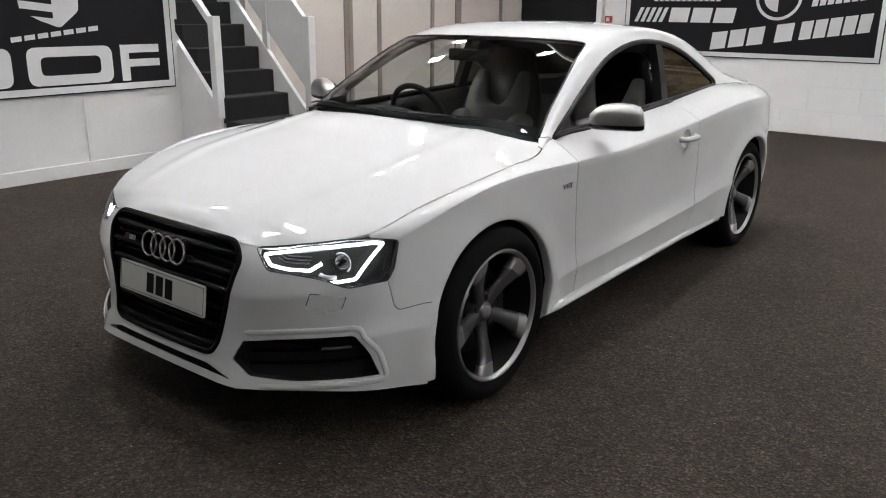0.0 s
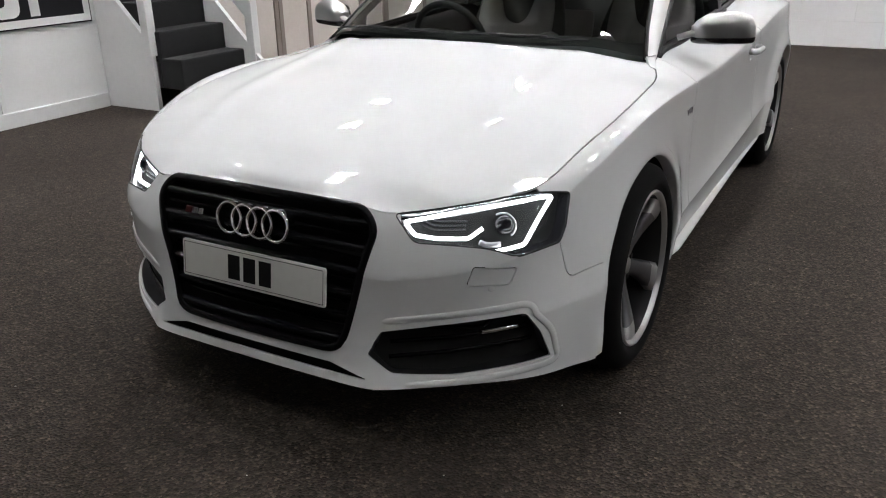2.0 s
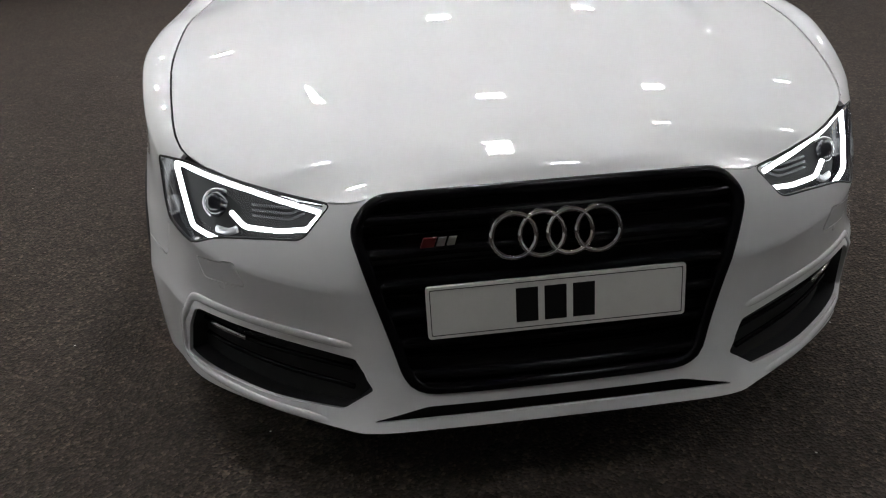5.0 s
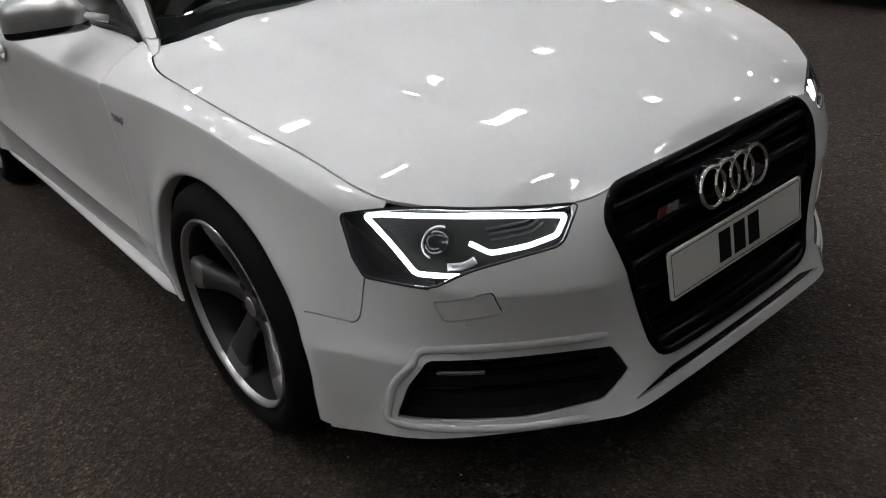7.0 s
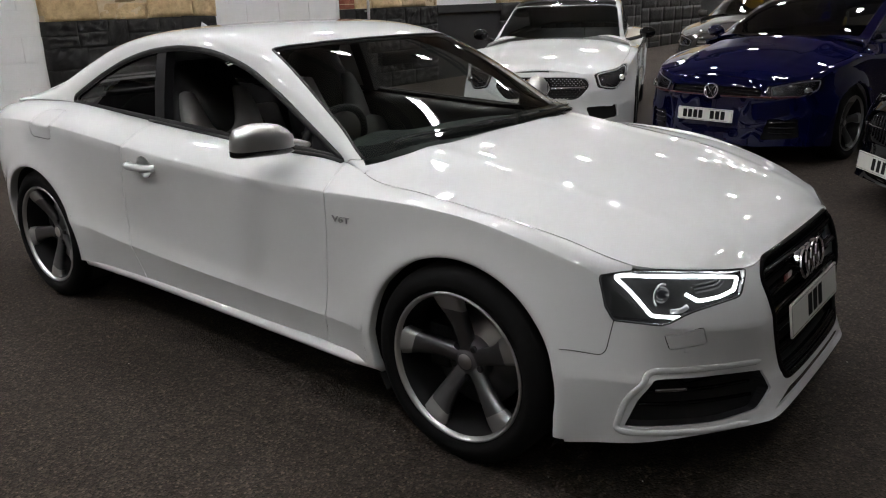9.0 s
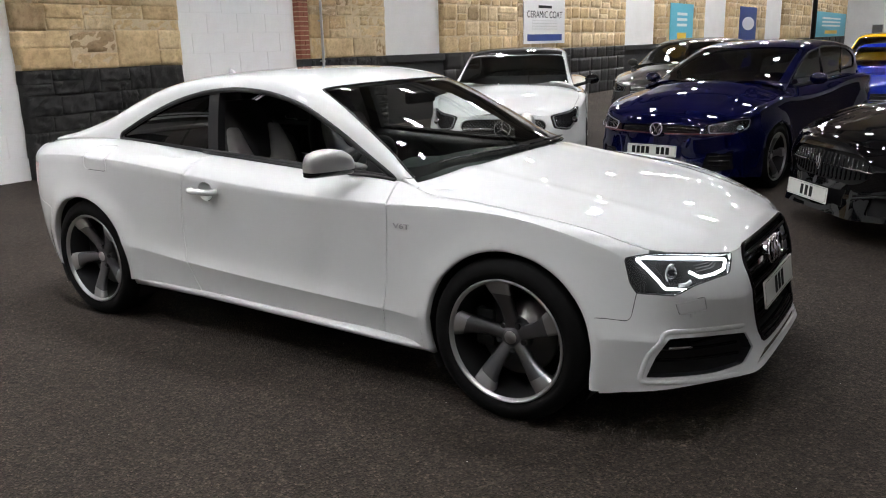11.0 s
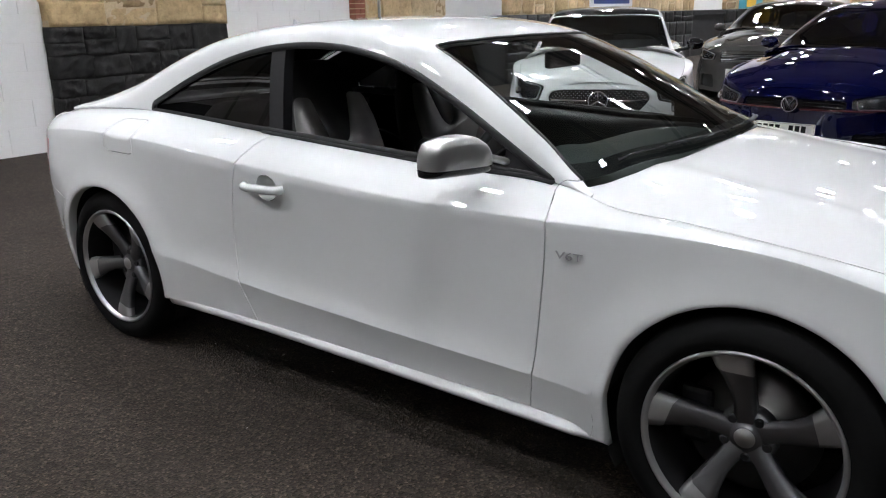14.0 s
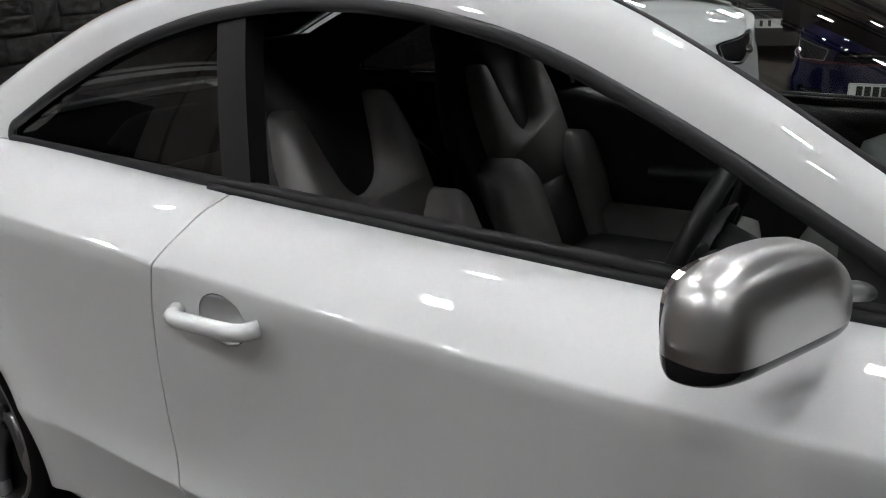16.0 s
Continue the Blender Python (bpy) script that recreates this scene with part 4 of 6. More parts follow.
def make_wheel_arch(parent, y, sd, R=0.384, inner=.45, outer=.86):
    a = np.linspace(math.radians(-30), math.radians(210), 30)
    V, F = [], []
    for t_ in a:
        for x in (outer, inner):
            V.append((x * sd, y + R * math.cos(t_), 0.335 + R * math.sin(t_)))
    for i in range(len(a) - 1):
        F.append((2 * i, 2 * i + 1, 2 * i + 3, 2 * i + 2))
    n = len(V)
    V += [(inner * sd, y, 0.335)]
    F += [(2 * i + 1, n, 2 * i + 3) for i in range(len(a) - 1)]
    part("wheel_arch_liner", bm_from(V, F), DARK_INSIDE, parent)


for sd in (1, -1):
    for yy, xx, tl in ((0.0, .785, 49), (2.68, .782, 50)):
        make_wheel(coupe, xx * sd, yy, sd, tilt=tl if sd > 0 else (14 if yy < 1 else 65))
        make_wheel_arch(coupe, yy, sd)


# lamps, grille, intakes
def on_front(x, z, lift=0.0):
    """A place on the nose, by its x and z, raised along the normal."""
    keep = (shell.body.uv[:, 0] >= 0) & (shell.body.uv[:, 0] < 7.5)
    full = shell.body.uv, shell.body.xyz
    shell.body.uv, shell.body.xyz = shell.body.uv[keep], shell.body.xyz[keep]
    uv = shell.body.find(np.stack([np.abs(x), np.asarray(z) + .010], 1), (0, 2))
    shell.body.uv, shell.body.xyz = full
    p, n = shell._body(uv[:, 0], uv[:, 1]), shell.body.normals(uv)
    g = np.where(np.asarray(x) < 0, -1.0, 1.0)[:, None] * [1, 0, 0] + [0, 1, 1]
    return (p + n * lift) * g, n * g


def line2(pts, step=0.012, r=0.02, closed=False):
    return rounded(pts, r, step, closed)


def side_place(y, z, lift=0.0):
    uv = shell.side_uv(np.stack([np.asarray(y, float), np.asarray(z, float)], 1))
    n = shell.body.normals(uv)
    return shell._body(uv[:, 0], uv[:, 1]) + n * lift, n


DOT = lambda x, z, lift=0.0: tuple(v[0] for v in on_front(np.array([x]), np.array([z]), lift))


def dome(name, centre, normal, r, h, material, parent, label="", rings=6):
    """A shallow round lens facing along a normal."""
    n = Vector(normal).normalized()
    q = n.to_track_quat("Z", "Y").to_matrix()
    prof = [(h * math.cos(a), r * math.sin(a)) for a in np.linspace(math.pi / 2, 0, rings)]
    V, F = lathe(prof, "z", 24)
    V = [tuple(q @ Vector(v) + Vector(centre)) for v in V]
    return part(name, bm_from(V, F), material, parent, label, True)


def ring(name, centre, normal, R, r, material, parent, label="", seg=48):
    n = Vector(normal).normalized()
    q = n.to_track_quat("Z", "Y").to_matrix()
    pts = [tuple(q @ Vector((R * math.cos(a), R * math.sin(a), 0)) + Vector(centre)) for a in np.linspace(0, 2 * math.pi, seg, endpoint=False)]
    return part(name, bm_from(*tube(pts, r, 10, True, 1.0, tuple(n))), material, parent, label, True)


for sd in (1, -1):
    lamp = panel("headlamp", shell.body, lamp_uv, [], LAMP_BACK, coupe, 0.02, gap=0.003, depth=0.002, lift=-0.055, side=sd, label="headlamp with lit white light guide")
    mid = lamp_uv.mean(0)
    rim = shell._body(lamp_uv[:, 0], lamp_uv[:, 1])
    nr = shell.body.normals(lamp_uv)
    m = len(rim)
    V = np.concatenate([rim - nr * 0.001, rim - nr * 0.056]) * [sd, 1, 1]
    part("bezel", bm_from(V, [(i, (i + 1) % m, m + (i + 1) % m, m + i) for i in range(m)]), GLOSS_BLACK, lamp, "black lamp surround")
    Vt, Ft = tube((rim - nr * 0.003) * [sd, 1, 1], 0.0035, 8, True, 1.0, nr * [sd, 1, 1])
    part("seal", bm_from(Vt, Ft), SATIN_BLACK, lamp, smooth=True)
    g = line2([(.640, .636), (.612, .612), (.54, .612), (.482, .620), (.450, .652), (.600, .683), (.745, .699), (.770, .694), (.738, .584), (.676, .575)], 0.008, 0.008)
    p, n = on_front(g[:, 0], g[:, 1], -0.022)
    part("light_guide", bm_from(*tube(p * [sd, 1, 1], 0.0052, 8, False, 1.0, n * [sd, 1, 1])), DRL, lamp, "glowing white light guide", True)
    g = line2([(.600, .636), (.520, .636), (.490, .650)], 0.012, 0.01)
    for k, off in enumerate((0, .012, .024)):
        p, n = on_front(g[:, 0], g[:, 1] + off * 0.9, -0.036)
        part("reflector_fin", bm_from(*tube(p * [sd, 1, 1], 0.003, 6, False, 0.6, n * [sd, 1, 1])), LAMP_DARK, lamp, "", True)
    c, n = DOT(.690, .642, -0.050)
    c, n = c * [sd, 1, 1], np.array([n[0] * sd * .3, -1, .05])
    dome("projector", c, n, 0.031, 0.024, GLOSS_BLACK, lamp, "dark projector lens")
    ring("projector_ring", c, n, 0.033, 0.003, BRUSHED, lamp)
    q = line2([(.640, .602), (.66, .592), (.69, .592)], 0.01)
    p, n = on_front(q[:, 0], q[:, 1], -0.035)
    part("reflector_plate", bm_from(*tube(p * [sd, 1, 1], 0.008, 8, False, 0.5, n * [sd, 1, 1])), LAMP_BACK, lamp, "", True)
    cover = panel("lens_cover", shell.body, lamp_uv, [], LENS, coupe, 0.02, gap=0.003, depth=0.002, lift=-0.0015, side=sd, label="clear lamp lens")
    cover.visible_shadow = False

grille = panel("grille", shell.body, grille_uv, [], DARK_INSIDE, coupe, 0.03, gap=0.0, depth=0.002, lift=-0.045, label="black grille with horizontal bars")
rim, nr = shell._body(grille_uv[:, 0], grille_uv[:, 1]), shell.body.normals(grille_uv)
part("grille_frame", bm_from(*tube(rim - nr * 0.004, 0.0125, 10, True, 0.8, nr)), GRILLE_BLACK, grille, "gloss black grille frame", True)


def grille_half(z):
    return float(np.interp(z, [.286, .628, .66, .68], [.296, .386, .372, .345])) - .006


for k in range(6):
    z = .640 - k * .064
    xs = np.linspace(-grille_half(z), grille_half(z), 33)
    p, n = on_front(xs, np.full(33, z), -0.014)
    V, F = tube(p, 0.012, 8, False, 1.3, n)
    part("grille_bar", bm_from(V, F), GRILLE_BLACK, grille, "", True)
    p2, n2 = on_front(xs, np.full(33, z - .032), -0.030)
    part("grille_bar_rear", bm_from(*tube(p2, 0.006, 6, False, 0.8, n2)), GRILLE_BLACK, grille, "", True)
lean = np.array([0, -1, .20])
emblem = ring("ring_emblem", (-.083, -.803, .610), lean, .0435, .0056, CHROME, coupe, "four linked chrome rings")
for k in (1, 2, 3):
    ring("ring", (-.083 + .0553 * k, -.803, .610), lean, .0435, .0056, CHROME, emblem)
for k in range(4):
    V, F = lathe([(-.028, .0455), (.0, .0455)], "y", 40)
    part("ring_base", bm_from([(v[0] - .083 + .0553 * k, v[1] - .770, v[2] + .607) for v in V], F), CHROME, emblem, "", True)


def tilted(x, y, z, w, h, d, material, name, parent, shear=0.0, label="", up=0.12):
    """A small plate on the leaning nose, facing forward."""
    pts = [(-w / 2 - shear, -h / 2), (w / 2 - shear, -h / 2), (w / 2 + shear, h / 2), (-w / 2 + shear, h / 2)]
    return part(name, extrude_poly(pts, lambda a, b, c: (x + a, y - c + b * up, z + b), d, min(.002, h * .1)), material, parent, label)


badge = tilted(-.246, -.793, .608, .026, .020, .004, RED_TRIM, "model_badge", coupe, .004, "small red and silver badge")
for k in range(2):
    tilted(-.221 + .020 * k, -.793, .608, .015, .017, .004, BRUSHED, "badge_mark", badge, .003)


def number_plate(parent, M, marks, w=.52, h=.111):
    """A white plate with a thin border and plain dark bars for its characters; faces -y at M."""
    tr = lambda a, b, c: M @ Vector((a, -c, b))
    pl = part("number_plate", extrude_poly([tuple(p) for p in rounded([(-w / 2, -h / 2), (w / 2, -h / 2), (w / 2, h / 2), (-w / 2, h / 2)], .009, 1.0)], tr, .006, .0015), PLATE_WHITE, parent, "white number plate with dark bars")
    for a0, a1, b0, b1 in ((-w / 2 + .008, w / 2 - .008, h / 2 - .0085, h / 2 - .007), (-w / 2 + .008, w / 2 - .008, -h / 2 + .007, -h / 2 + .0085),
                           (-w / 2 + .007, -w / 2 + .0085, -h / 2 + .008, h / 2 - .008), (w / 2 - .0085, w / 2 - .007, -h / 2 + .008, h / 2 - .008)):
        part("border", extrude_poly([(a0, b0), (a1, b0), (a1, b1), (a0, b1)], lambda a, b, c: tr(a, b, c + .0062), .0006), PLATE_BLACK, pl)
    for x, bw in marks:
        part("mark", extrude_poly([(x - bw / 2, -.036), (x + bw / 2, -.036), (x + bw / 2, .036), (x - bw / 2, .036)], lambda a, b, c: tr(a, b, c + .0062), .0006), PLATE_BLACK, pl)
    return pl


number_plate(coupe, pose(0, -.824, .470, -8), [(-.062, .044), (-.005, .044), (.052, .044)])

for sd in (1, -1):
    fog = panel("air_intake", shell.body, fog_uv, [], DARK_INSIDE, coupe, 0.03, gap=0.0, depth=0.002, lift=-0.06, side=sd, label="black side air intake")
    rim, nr = shell._body(fog_uv[:, 0], fog_uv[:, 1]), shell.body.normals(fog_uv)
    m = len(rim)
    V = np.concatenate([rim - nr * 0.008, rim - nr * 0.06]) * [sd, 1, 1]
    part("duct", bm_from(V, [(i, (i + 1) % m, m + (i + 1) % m, m + i) for i in range(m)]), SATIN_BLACK, fog)
    for zz in (.275, .315, .352):
        xs = np.linspace(.43, .765, 20)
        p, n = on_front(xs, zz + (xs - .43) * .09, -0.035)
        part("intake_bar", bm_from(*tube(p * [sd, 1, 1], 0.006, 6, False, .8, n * [sd, 1, 1])), GRILLE_BLACK, fog, "", True)
    xs = np.linspace(.655, .735, 8)
    p, n = on_front(xs, .342 + (xs - .655) * .10, -0.026)
    part("intake_light", bm_from(*tube(p * [sd, 1, 1], 0.007, 8, False, .7, n * [sd, 1, 1])), CHROME, fog, "small chrome light", True)
    # raised blade round the intake
    q = line2([(.330, .374), (.405, .380), (.60, .408), (.748, .424), (.792, .340), (.806, .236), (.60, .214), (.40, .204)], 0.014, 0.022)
    p, n = on_front(q[:, 0], q[:, 1], 0.0)
    u = np.linspace(0, 1, len(q))
    p = p - n * (.014 * np.clip(1 - u / .12, 0, 1) + .012 * np.clip((u - .9) / .1, 0, 1))[:, None]
    part("intake_blade", bm_from(*tube(p * [sd, 1, 1], 0.010, 10, False, 0.45, n * [sd, 1, 1])), WHITE_PAINT, coupe, "raised white edge round the intake", True)
    c, n = DOT(.668, .477, 0.0)
    dome("parking_sensor", c * [sd, 1, 1], n * [sd, 1, 1], .009, .002, WHITE_PAINT, coupe)
panel("lower_slot", shell.body, slot_uv, [], DARK_INSIDE, coupe, 0.03, gap=0.0, depth=0.002, lift=-0.04, label="dark slot above the front lip")

# sills, mirrors, handles, badges
for sd in (1, -1):
    V, F = [], []
    ys = np.linspace(.358, 2.322, 60)
    prof = [(-.012, .284), (.012, .275), (.030, .262), (.033, .253), (.022, .238), (-.01, .224), (-.06, .220)]
    for y in ys:
        s_ = float(np.interp(y, [p[1] for p in LINE_BOTTOM[9:18]], [p[0] for p in LINE_BOTTOM[9:18]]))
        w = float(np.interp(y, [.358, .46, 2.2, 2.322], [.55, 1.15, .55, .2]))
        for dx, z in prof:
            V.append(((s_ - .012 + dx * w) * sd, y, z - .022 * max(0, 1 - (y - .35) / 1.4) + .004 * (y - .35)))
    k = len(prof)
    for i in range(len(ys) - 1):
        F += [(i * k + j, i * k + j + 1, (i + 1) * k + j + 1, (i + 1) * k + j) for j in range(k - 1)]
    F += [tuple(range(k)), tuple(range((len(ys) - 1) * k, len(ys) * k))]
    part("side_skirt", bm_from(V, F), WHITE_PAINT, coupe, "white side skirt", True)
    part("sill_underside", box(bmesh.new(), min(.60 * sd, .80 * sd), max(.60 * sd, .80 * sd), .39, 2.30, .225, .30, .01), DARK_INSIDE, coupe)

    # mirror
    V, F = [], []
    nu, nv = 56, 30
    mirror_at = lambda a_, b_: (.900 + .92 * a_ - .39 * b_, .846 + .39 * a_ + .92 * b_)
    power = lambda q, e: math.copysign(abs(q) ** e, q)
    for i in range(nv + 1):
        u = math.cos(math.pi * i / nv)
        la = .000 + .117 * u
        crown = float(np.interp(la, [-.111, -.095, -.065, -.02, .02, .06, .095, .110, .115], [1.000, 1.019, 1.038, 1.047, 1.049, 1.045, 1.033, 1.012, .975]))
        end = (1 - u ** 6) ** .5
        foot = .931 + .012 * (1 - end)
        for j in range(nu):
            a = 2 * math.pi * j / nu
            depth_ = .056 if math.sin(a) < 0 else .036
            up_ = power(math.cos(a), .7)
            z = .966 + ((crown - .966) if up_ > 0 else (.966 - foot)) * up_
            x, yy = mirror_at(la, depth_ * power(math.sin(a), .75) * end)
            V.append((x * sd, yy, z))
    for i in range(nv):
        for j in range(nu):
            F.append((i * nu + j, i * nu + (j + 1) % nu, (i + 1) * nu + (j + 1) % nu, (i + 1) * nu + j))
    up = [f for f in F if sum(V[i][2] for i in f) / 4 > .961]
    dn = [f for f in F if sum(V[i][2] for i in f) / 4 <= .961]
    mirror = part("door_mirror", bm_from(V, up), MIRROR_CAP, coupe, "brushed silver mirror cap", True)
    part("mirror_base", bm_from([(v[0], v[1], v[2]) for v in V], dn), GLOSS_BLACK, mirror, "black lower half", True)
    gl = [(.085 * math.copysign(abs(math.cos(a)) ** .6, math.cos(a)), .976 + .052 * math.copysign(abs(math.sin(a)) ** .6, math.sin(a))) for a in np.linspace(0, 2 * math.pi, 32, endpoint=False)]
    part("mirror_glass", extrude_poly(gl, lambda a, b, c: (mirror_at(a, .030 + c)[0] * sd, mirror_at(a, .030 + c)[1], b), .014), CHROME, mirror, "mirror glass")
    V, F = tube([(.83 * sd, .812, .976), (.805 * sd, .790, .974), (.78 * sd, .775, .966), (.75 * sd, .768, .956)], .019, 12, False, .6, (0, 0, 1))
    part("mirror_arm", bm_from(V, F), MIRROR_CAP, mirror, "brushed silver mirror arm", True)
    tri = [(.640, .914), (.80, .925), (.80, .996)]
    pts = []
    for yq, zq in tri:
        u = shell.cabin.find(np.array([[yq, zq]]), (1, 2))
        u[:, 1] = np.minimum(u[:, 1], 2 - u[:, 1])
        pts.append(shell._cabin(u[:, 0], u[:, 1])[0])
    V = [q * [sd, 1, 1] + [-.002 * sd, 0, 0] for q in pts] + [q * [sd, 1, 1] + [-.02 * sd, 0, 0] for q in pts]
    part("mirror_sail", bm_from(V, [(0, 1, 2), (5, 4, 3), (0, 3, 4, 1), (1, 4, 5, 2), (2, 5, 3, 0)]), SATIN_BLACK, mirror, "black corner panel")

    # handle and its scoop
    V, F = [], []
    c0 = SCOOP.mean(0)
    nr_ = 8
    for i in range(nr_ + 1):
        r = 1 - i / nr_
        uv = c0 + (SCOOP - c0) * r
        V += list((shell._body(uv[:, 0], uv[:, 1]) - shell.body.normals(uv) * (.026 * (1 - r ** 2.4) + .001)) * [sd, 1, 1])
    q = len(SCOOP)
    F = [(i * q + j, i * q + (j + 1) % q, (i + 1) * q + (j + 1) % q, (i + 1) * q + j) for i in range(nr_) for j in range(q)]
    scoop = part("handle_scoop", bm_from(V, F), WHITE_PAINT, coupe, "", True)
    yy = np.linspace(1.570, 1.764, 15)
    p, n = side_place(yy, .806 - (yy - 1.57) * .02, 0.0)
    lift = .032 * (1 - np.abs((yy - 1.667) / .099) ** 8)
    p = p + n * (lift[:, None] + .002)
    V, F = tube(p * [sd, 1, 1], .0155, 12, False, .95, np.array([[0.0, 0, 1]] * 15))
    part("door_handle", bm_from(V, F), WHITE_PAINT, coupe, "white door handle", True)


def letters(name, text, size, M, material, parent, depth=.002, label=""):
    cu = bpy.data.curves.new(name, "FONT")
    cu.body, cu.size, cu.extrude, cu.align_x, cu.align_y = text, size, depth, "CENTER", "CENTER"
    tmp = bpy.data.objects.new("tmp", cu)
    scene.collection.objects.link(tmp)
    me = bpy.data.meshes.new_from_object(tmp.evaluated_get(bpy.context.evaluated_depsgraph_get()))
    bpy.data.objects.remove(tmp)
    me.materials.clear()
    me.materials.append(material)
    ob = new(name, me)
    ob.parent = parent
    ob.matrix_basis = M
    return tagged(ob, label)


for sd in (1, -1):
    p, n = side_place([.482], [.745], .003)
    letters("engine_badge", "V6T", .036, pose(p[0][0] * sd, .482, .745, 90, 0, 90 * sd) @ Matrix.Diagonal((1.35, .85, 1, 1)), BADGE_SILVER, coupe, .002, "small chrome letters")

# wipers and aerial
for x0, x1, y0, y1 in ((-.60, -.02, .030, .022), (.02, .52, .022, .012)):
    xs = np.linspace(x0, x1, 12)
    ys = np.interp(np.abs(xs), [c[0] for c in cowl[::-1]], [c[1] for c in cowl[::-1]]) + np.linspace(y0, y1, 12)
    uv = shell.cabin.find(np.stack([xs, ys], 1), (0, 1))
    p = shell._cabin(uv[:, 0], uv[:, 1]) + shell.cabin.normals(uv) * .010
    w = part("wiper", bm_from(*tube(p, .005, 6, False, .8)), SATIN_BLACK, coupe, "black wiper", True)
    part("wiper_arm", bm_from(*tube(p[3:9] + [0, -.012, .006], .008, 6, False, .6)), SATIN_BLACK, w, "", True)
part("roof_aerial", bm_from([(-.012, 2.34, 1.318), (.012, 2.34, 1.318), (0, 2.30, 1.315), (0, 2.40, 1.36), (-.004, 2.42, 1.31), (.004, 2.42, 1.31)],
                            [(0, 2, 3), (2, 1, 3), (1, 5, 3), (5, 4, 3), (4, 0, 3), (0, 1, 2), (0, 4, 5, 1)]), WHITE_PAINT, coupe, "white roof aerial")

# cabin inside
lining_holes = [screen_uv, dlo_uv, DLO_R, rw_uv]
panel("headlining", shell.cabin, roof_outer, lining_holes, CABIN_CLOTH, coupe, 0.05, gap=-0.004, depth=0.001, lift=-0.022)
V, F = [], []
xs = np.linspace(-.68, .68, 29)
prof = [(.36, .93), (.50, .955), (.66, .962), (.80, .950), (.90, .90), (.93, .80), (.93, .55)]
for x in xs:
    bow = .09 * (abs(x) / .7) ** 2
    hump = .035 * math.exp(-((x + .37) / .16) ** 2)
    for i, (y, z) in enumerate(prof):
        V.append((x, y + bow * (1 if i < 3 else .4), z - .045 * (abs(x) / .7) ** 2 - .03 + (hump if 2 <= i <= 3 else 0)))
k = len(prof)
F = [(i * k + j, i * k + j + 1, (i + 1) * k + j + 1, (i + 1) * k + j) for i in range(28) for j in range(k - 1)]
dash = part("dashboard", bm_from(V, F), DASH, coupe, "dark grey dashboard", True)
V, F = [], []
wheel_c, wheel_n = Vector((-.37, 1.04, .865)), Vector((0, .93, .36)).normalized()
sw = ring("steering_wheel", wheel_c, wheel_n, .178, .016, LEATHER_BLACK, coupe, "black leather steering wheel")
q = wheel_n.to_track_quat("Z", "Y").to_matrix()
for a in (math.radians(0), math.radians(180), math.radians(270)):
    e = wheel_c + q @ Vector((.17 * math.cos(a), .17 * math.sin(a), 0))
    part("wheel_spoke", bm_from(*tube([tuple(wheel_c - wheel_n * .02), tuple(e)], .02, 8, False, .5, tuple(wheel_n))), SATIN_BLACK, sw, "", True)
dome("horn_pad", wheel_c - wheel_n * .02, wheel_n, .07, .03, LEATHER_BLACK, sw)
part("steering_column", bm_from(*tube([tuple(wheel_c - wheel_n * .02), (-.37, .86, .79)], .04, 10, False)), DASH, sw, "", True)
part("stalk", bm_from(*tube([(-.40, .96, .87), (-.56, .985, .90)], .009, 6, False)), SATIN_BLACK, sw, "", True)
boxed("rear_view_mirror", -.12, .12, .97, 1.00, 1.175, 1.235, SATIN_BLACK, coupe, .012)
boxed("centre_console", -.11, .11, .85, 1.9, .35, .60, DASH, coupe, .03)


def seat_block(name, outline, y0, y1, lean_, x0, z0, material, parent, bevel=.03, label=""):
    """A padded block cut to an outline in x and z, leaning back."""
    pl = lambda a, b, c: (x0 + a, y0 + c + lean_ * b, z0 + b)
    bm = extrude_poly([tuple(v) for v in rounded(outline, .04, .03)], pl, y1 - y0, bevel)
    return part(name, bm, material, parent, label, True)


def front_seat(x0):
    y0, z0, ln = 1.64, .50, .36
    back = [(-.22, 0), (.22, 0), (.265, .20), (.26, .36), (.22, .50), (.16, .58), (.145, .66), (.09, .70), (-.09, .70), (-.145, .66), (-.16, .58), (-.22, .50), (-.26, .36), (-.265, .20)]
    seat = seat_block("front_seat", back, y0 + .02, y0 + .13, ln, x0, z0, LEATHER_BLACK, coupe, .035, "sports seat in silver and black leather")
    for s in (1, -1):
        wing = [(.12 * s, .0), (.24 * s, .0), (.285 * s, .18), (.275 * s, .31), (.20 * s, .34), (.12 * s, .27)]
        seat_block("bolster", wing, y0 - .065, y0 + .05, ln, x0, z0, LEATHER_SILVER, seat, .045, "silver leather bolster")
    yoke = [(-.13, .20), (.13, .20), (.215, .32), (.210, .46), (.175, .565), (.125, .57), (.100, .47), (.070, .385), (0, .355), (-.070, .385), (-.100, .47), (-.125, .57), (-.175, .565), (-.210, .46), (-.215, .32)]
    seat_block("yoke", yoke, y0 - .02, y0 + .05, ln, x0, z0, LEATHER_SILVER, seat, .022, "silver leather yoke round a dark headrest")
    seat_block("centre_pad", [(-.11, .0), (.11, .0), (.12, .22), (-.12, .22)], y0 - .022, y0 + .05, ln, x0, z0, LEATHER_BLACK, seat, .02)
    bm = box(bmesh.new(), x0 - .17, x0 + .17, 1.12, 1.64, .36, .54, .05)
    part("cushion", bm, LEATHER_BLACK, seat, smooth=True)
    for s in (1, -1):
        bm = box(bmesh.new(), x0 + .23 * s - .07, x0 + .23 * s + .07, 1.16, 1.66, .36, .60, .05)
        part("cushion_bolster", bm, LEATHER_SILVER, seat, "silver leather cushion edge", True)
    return seat


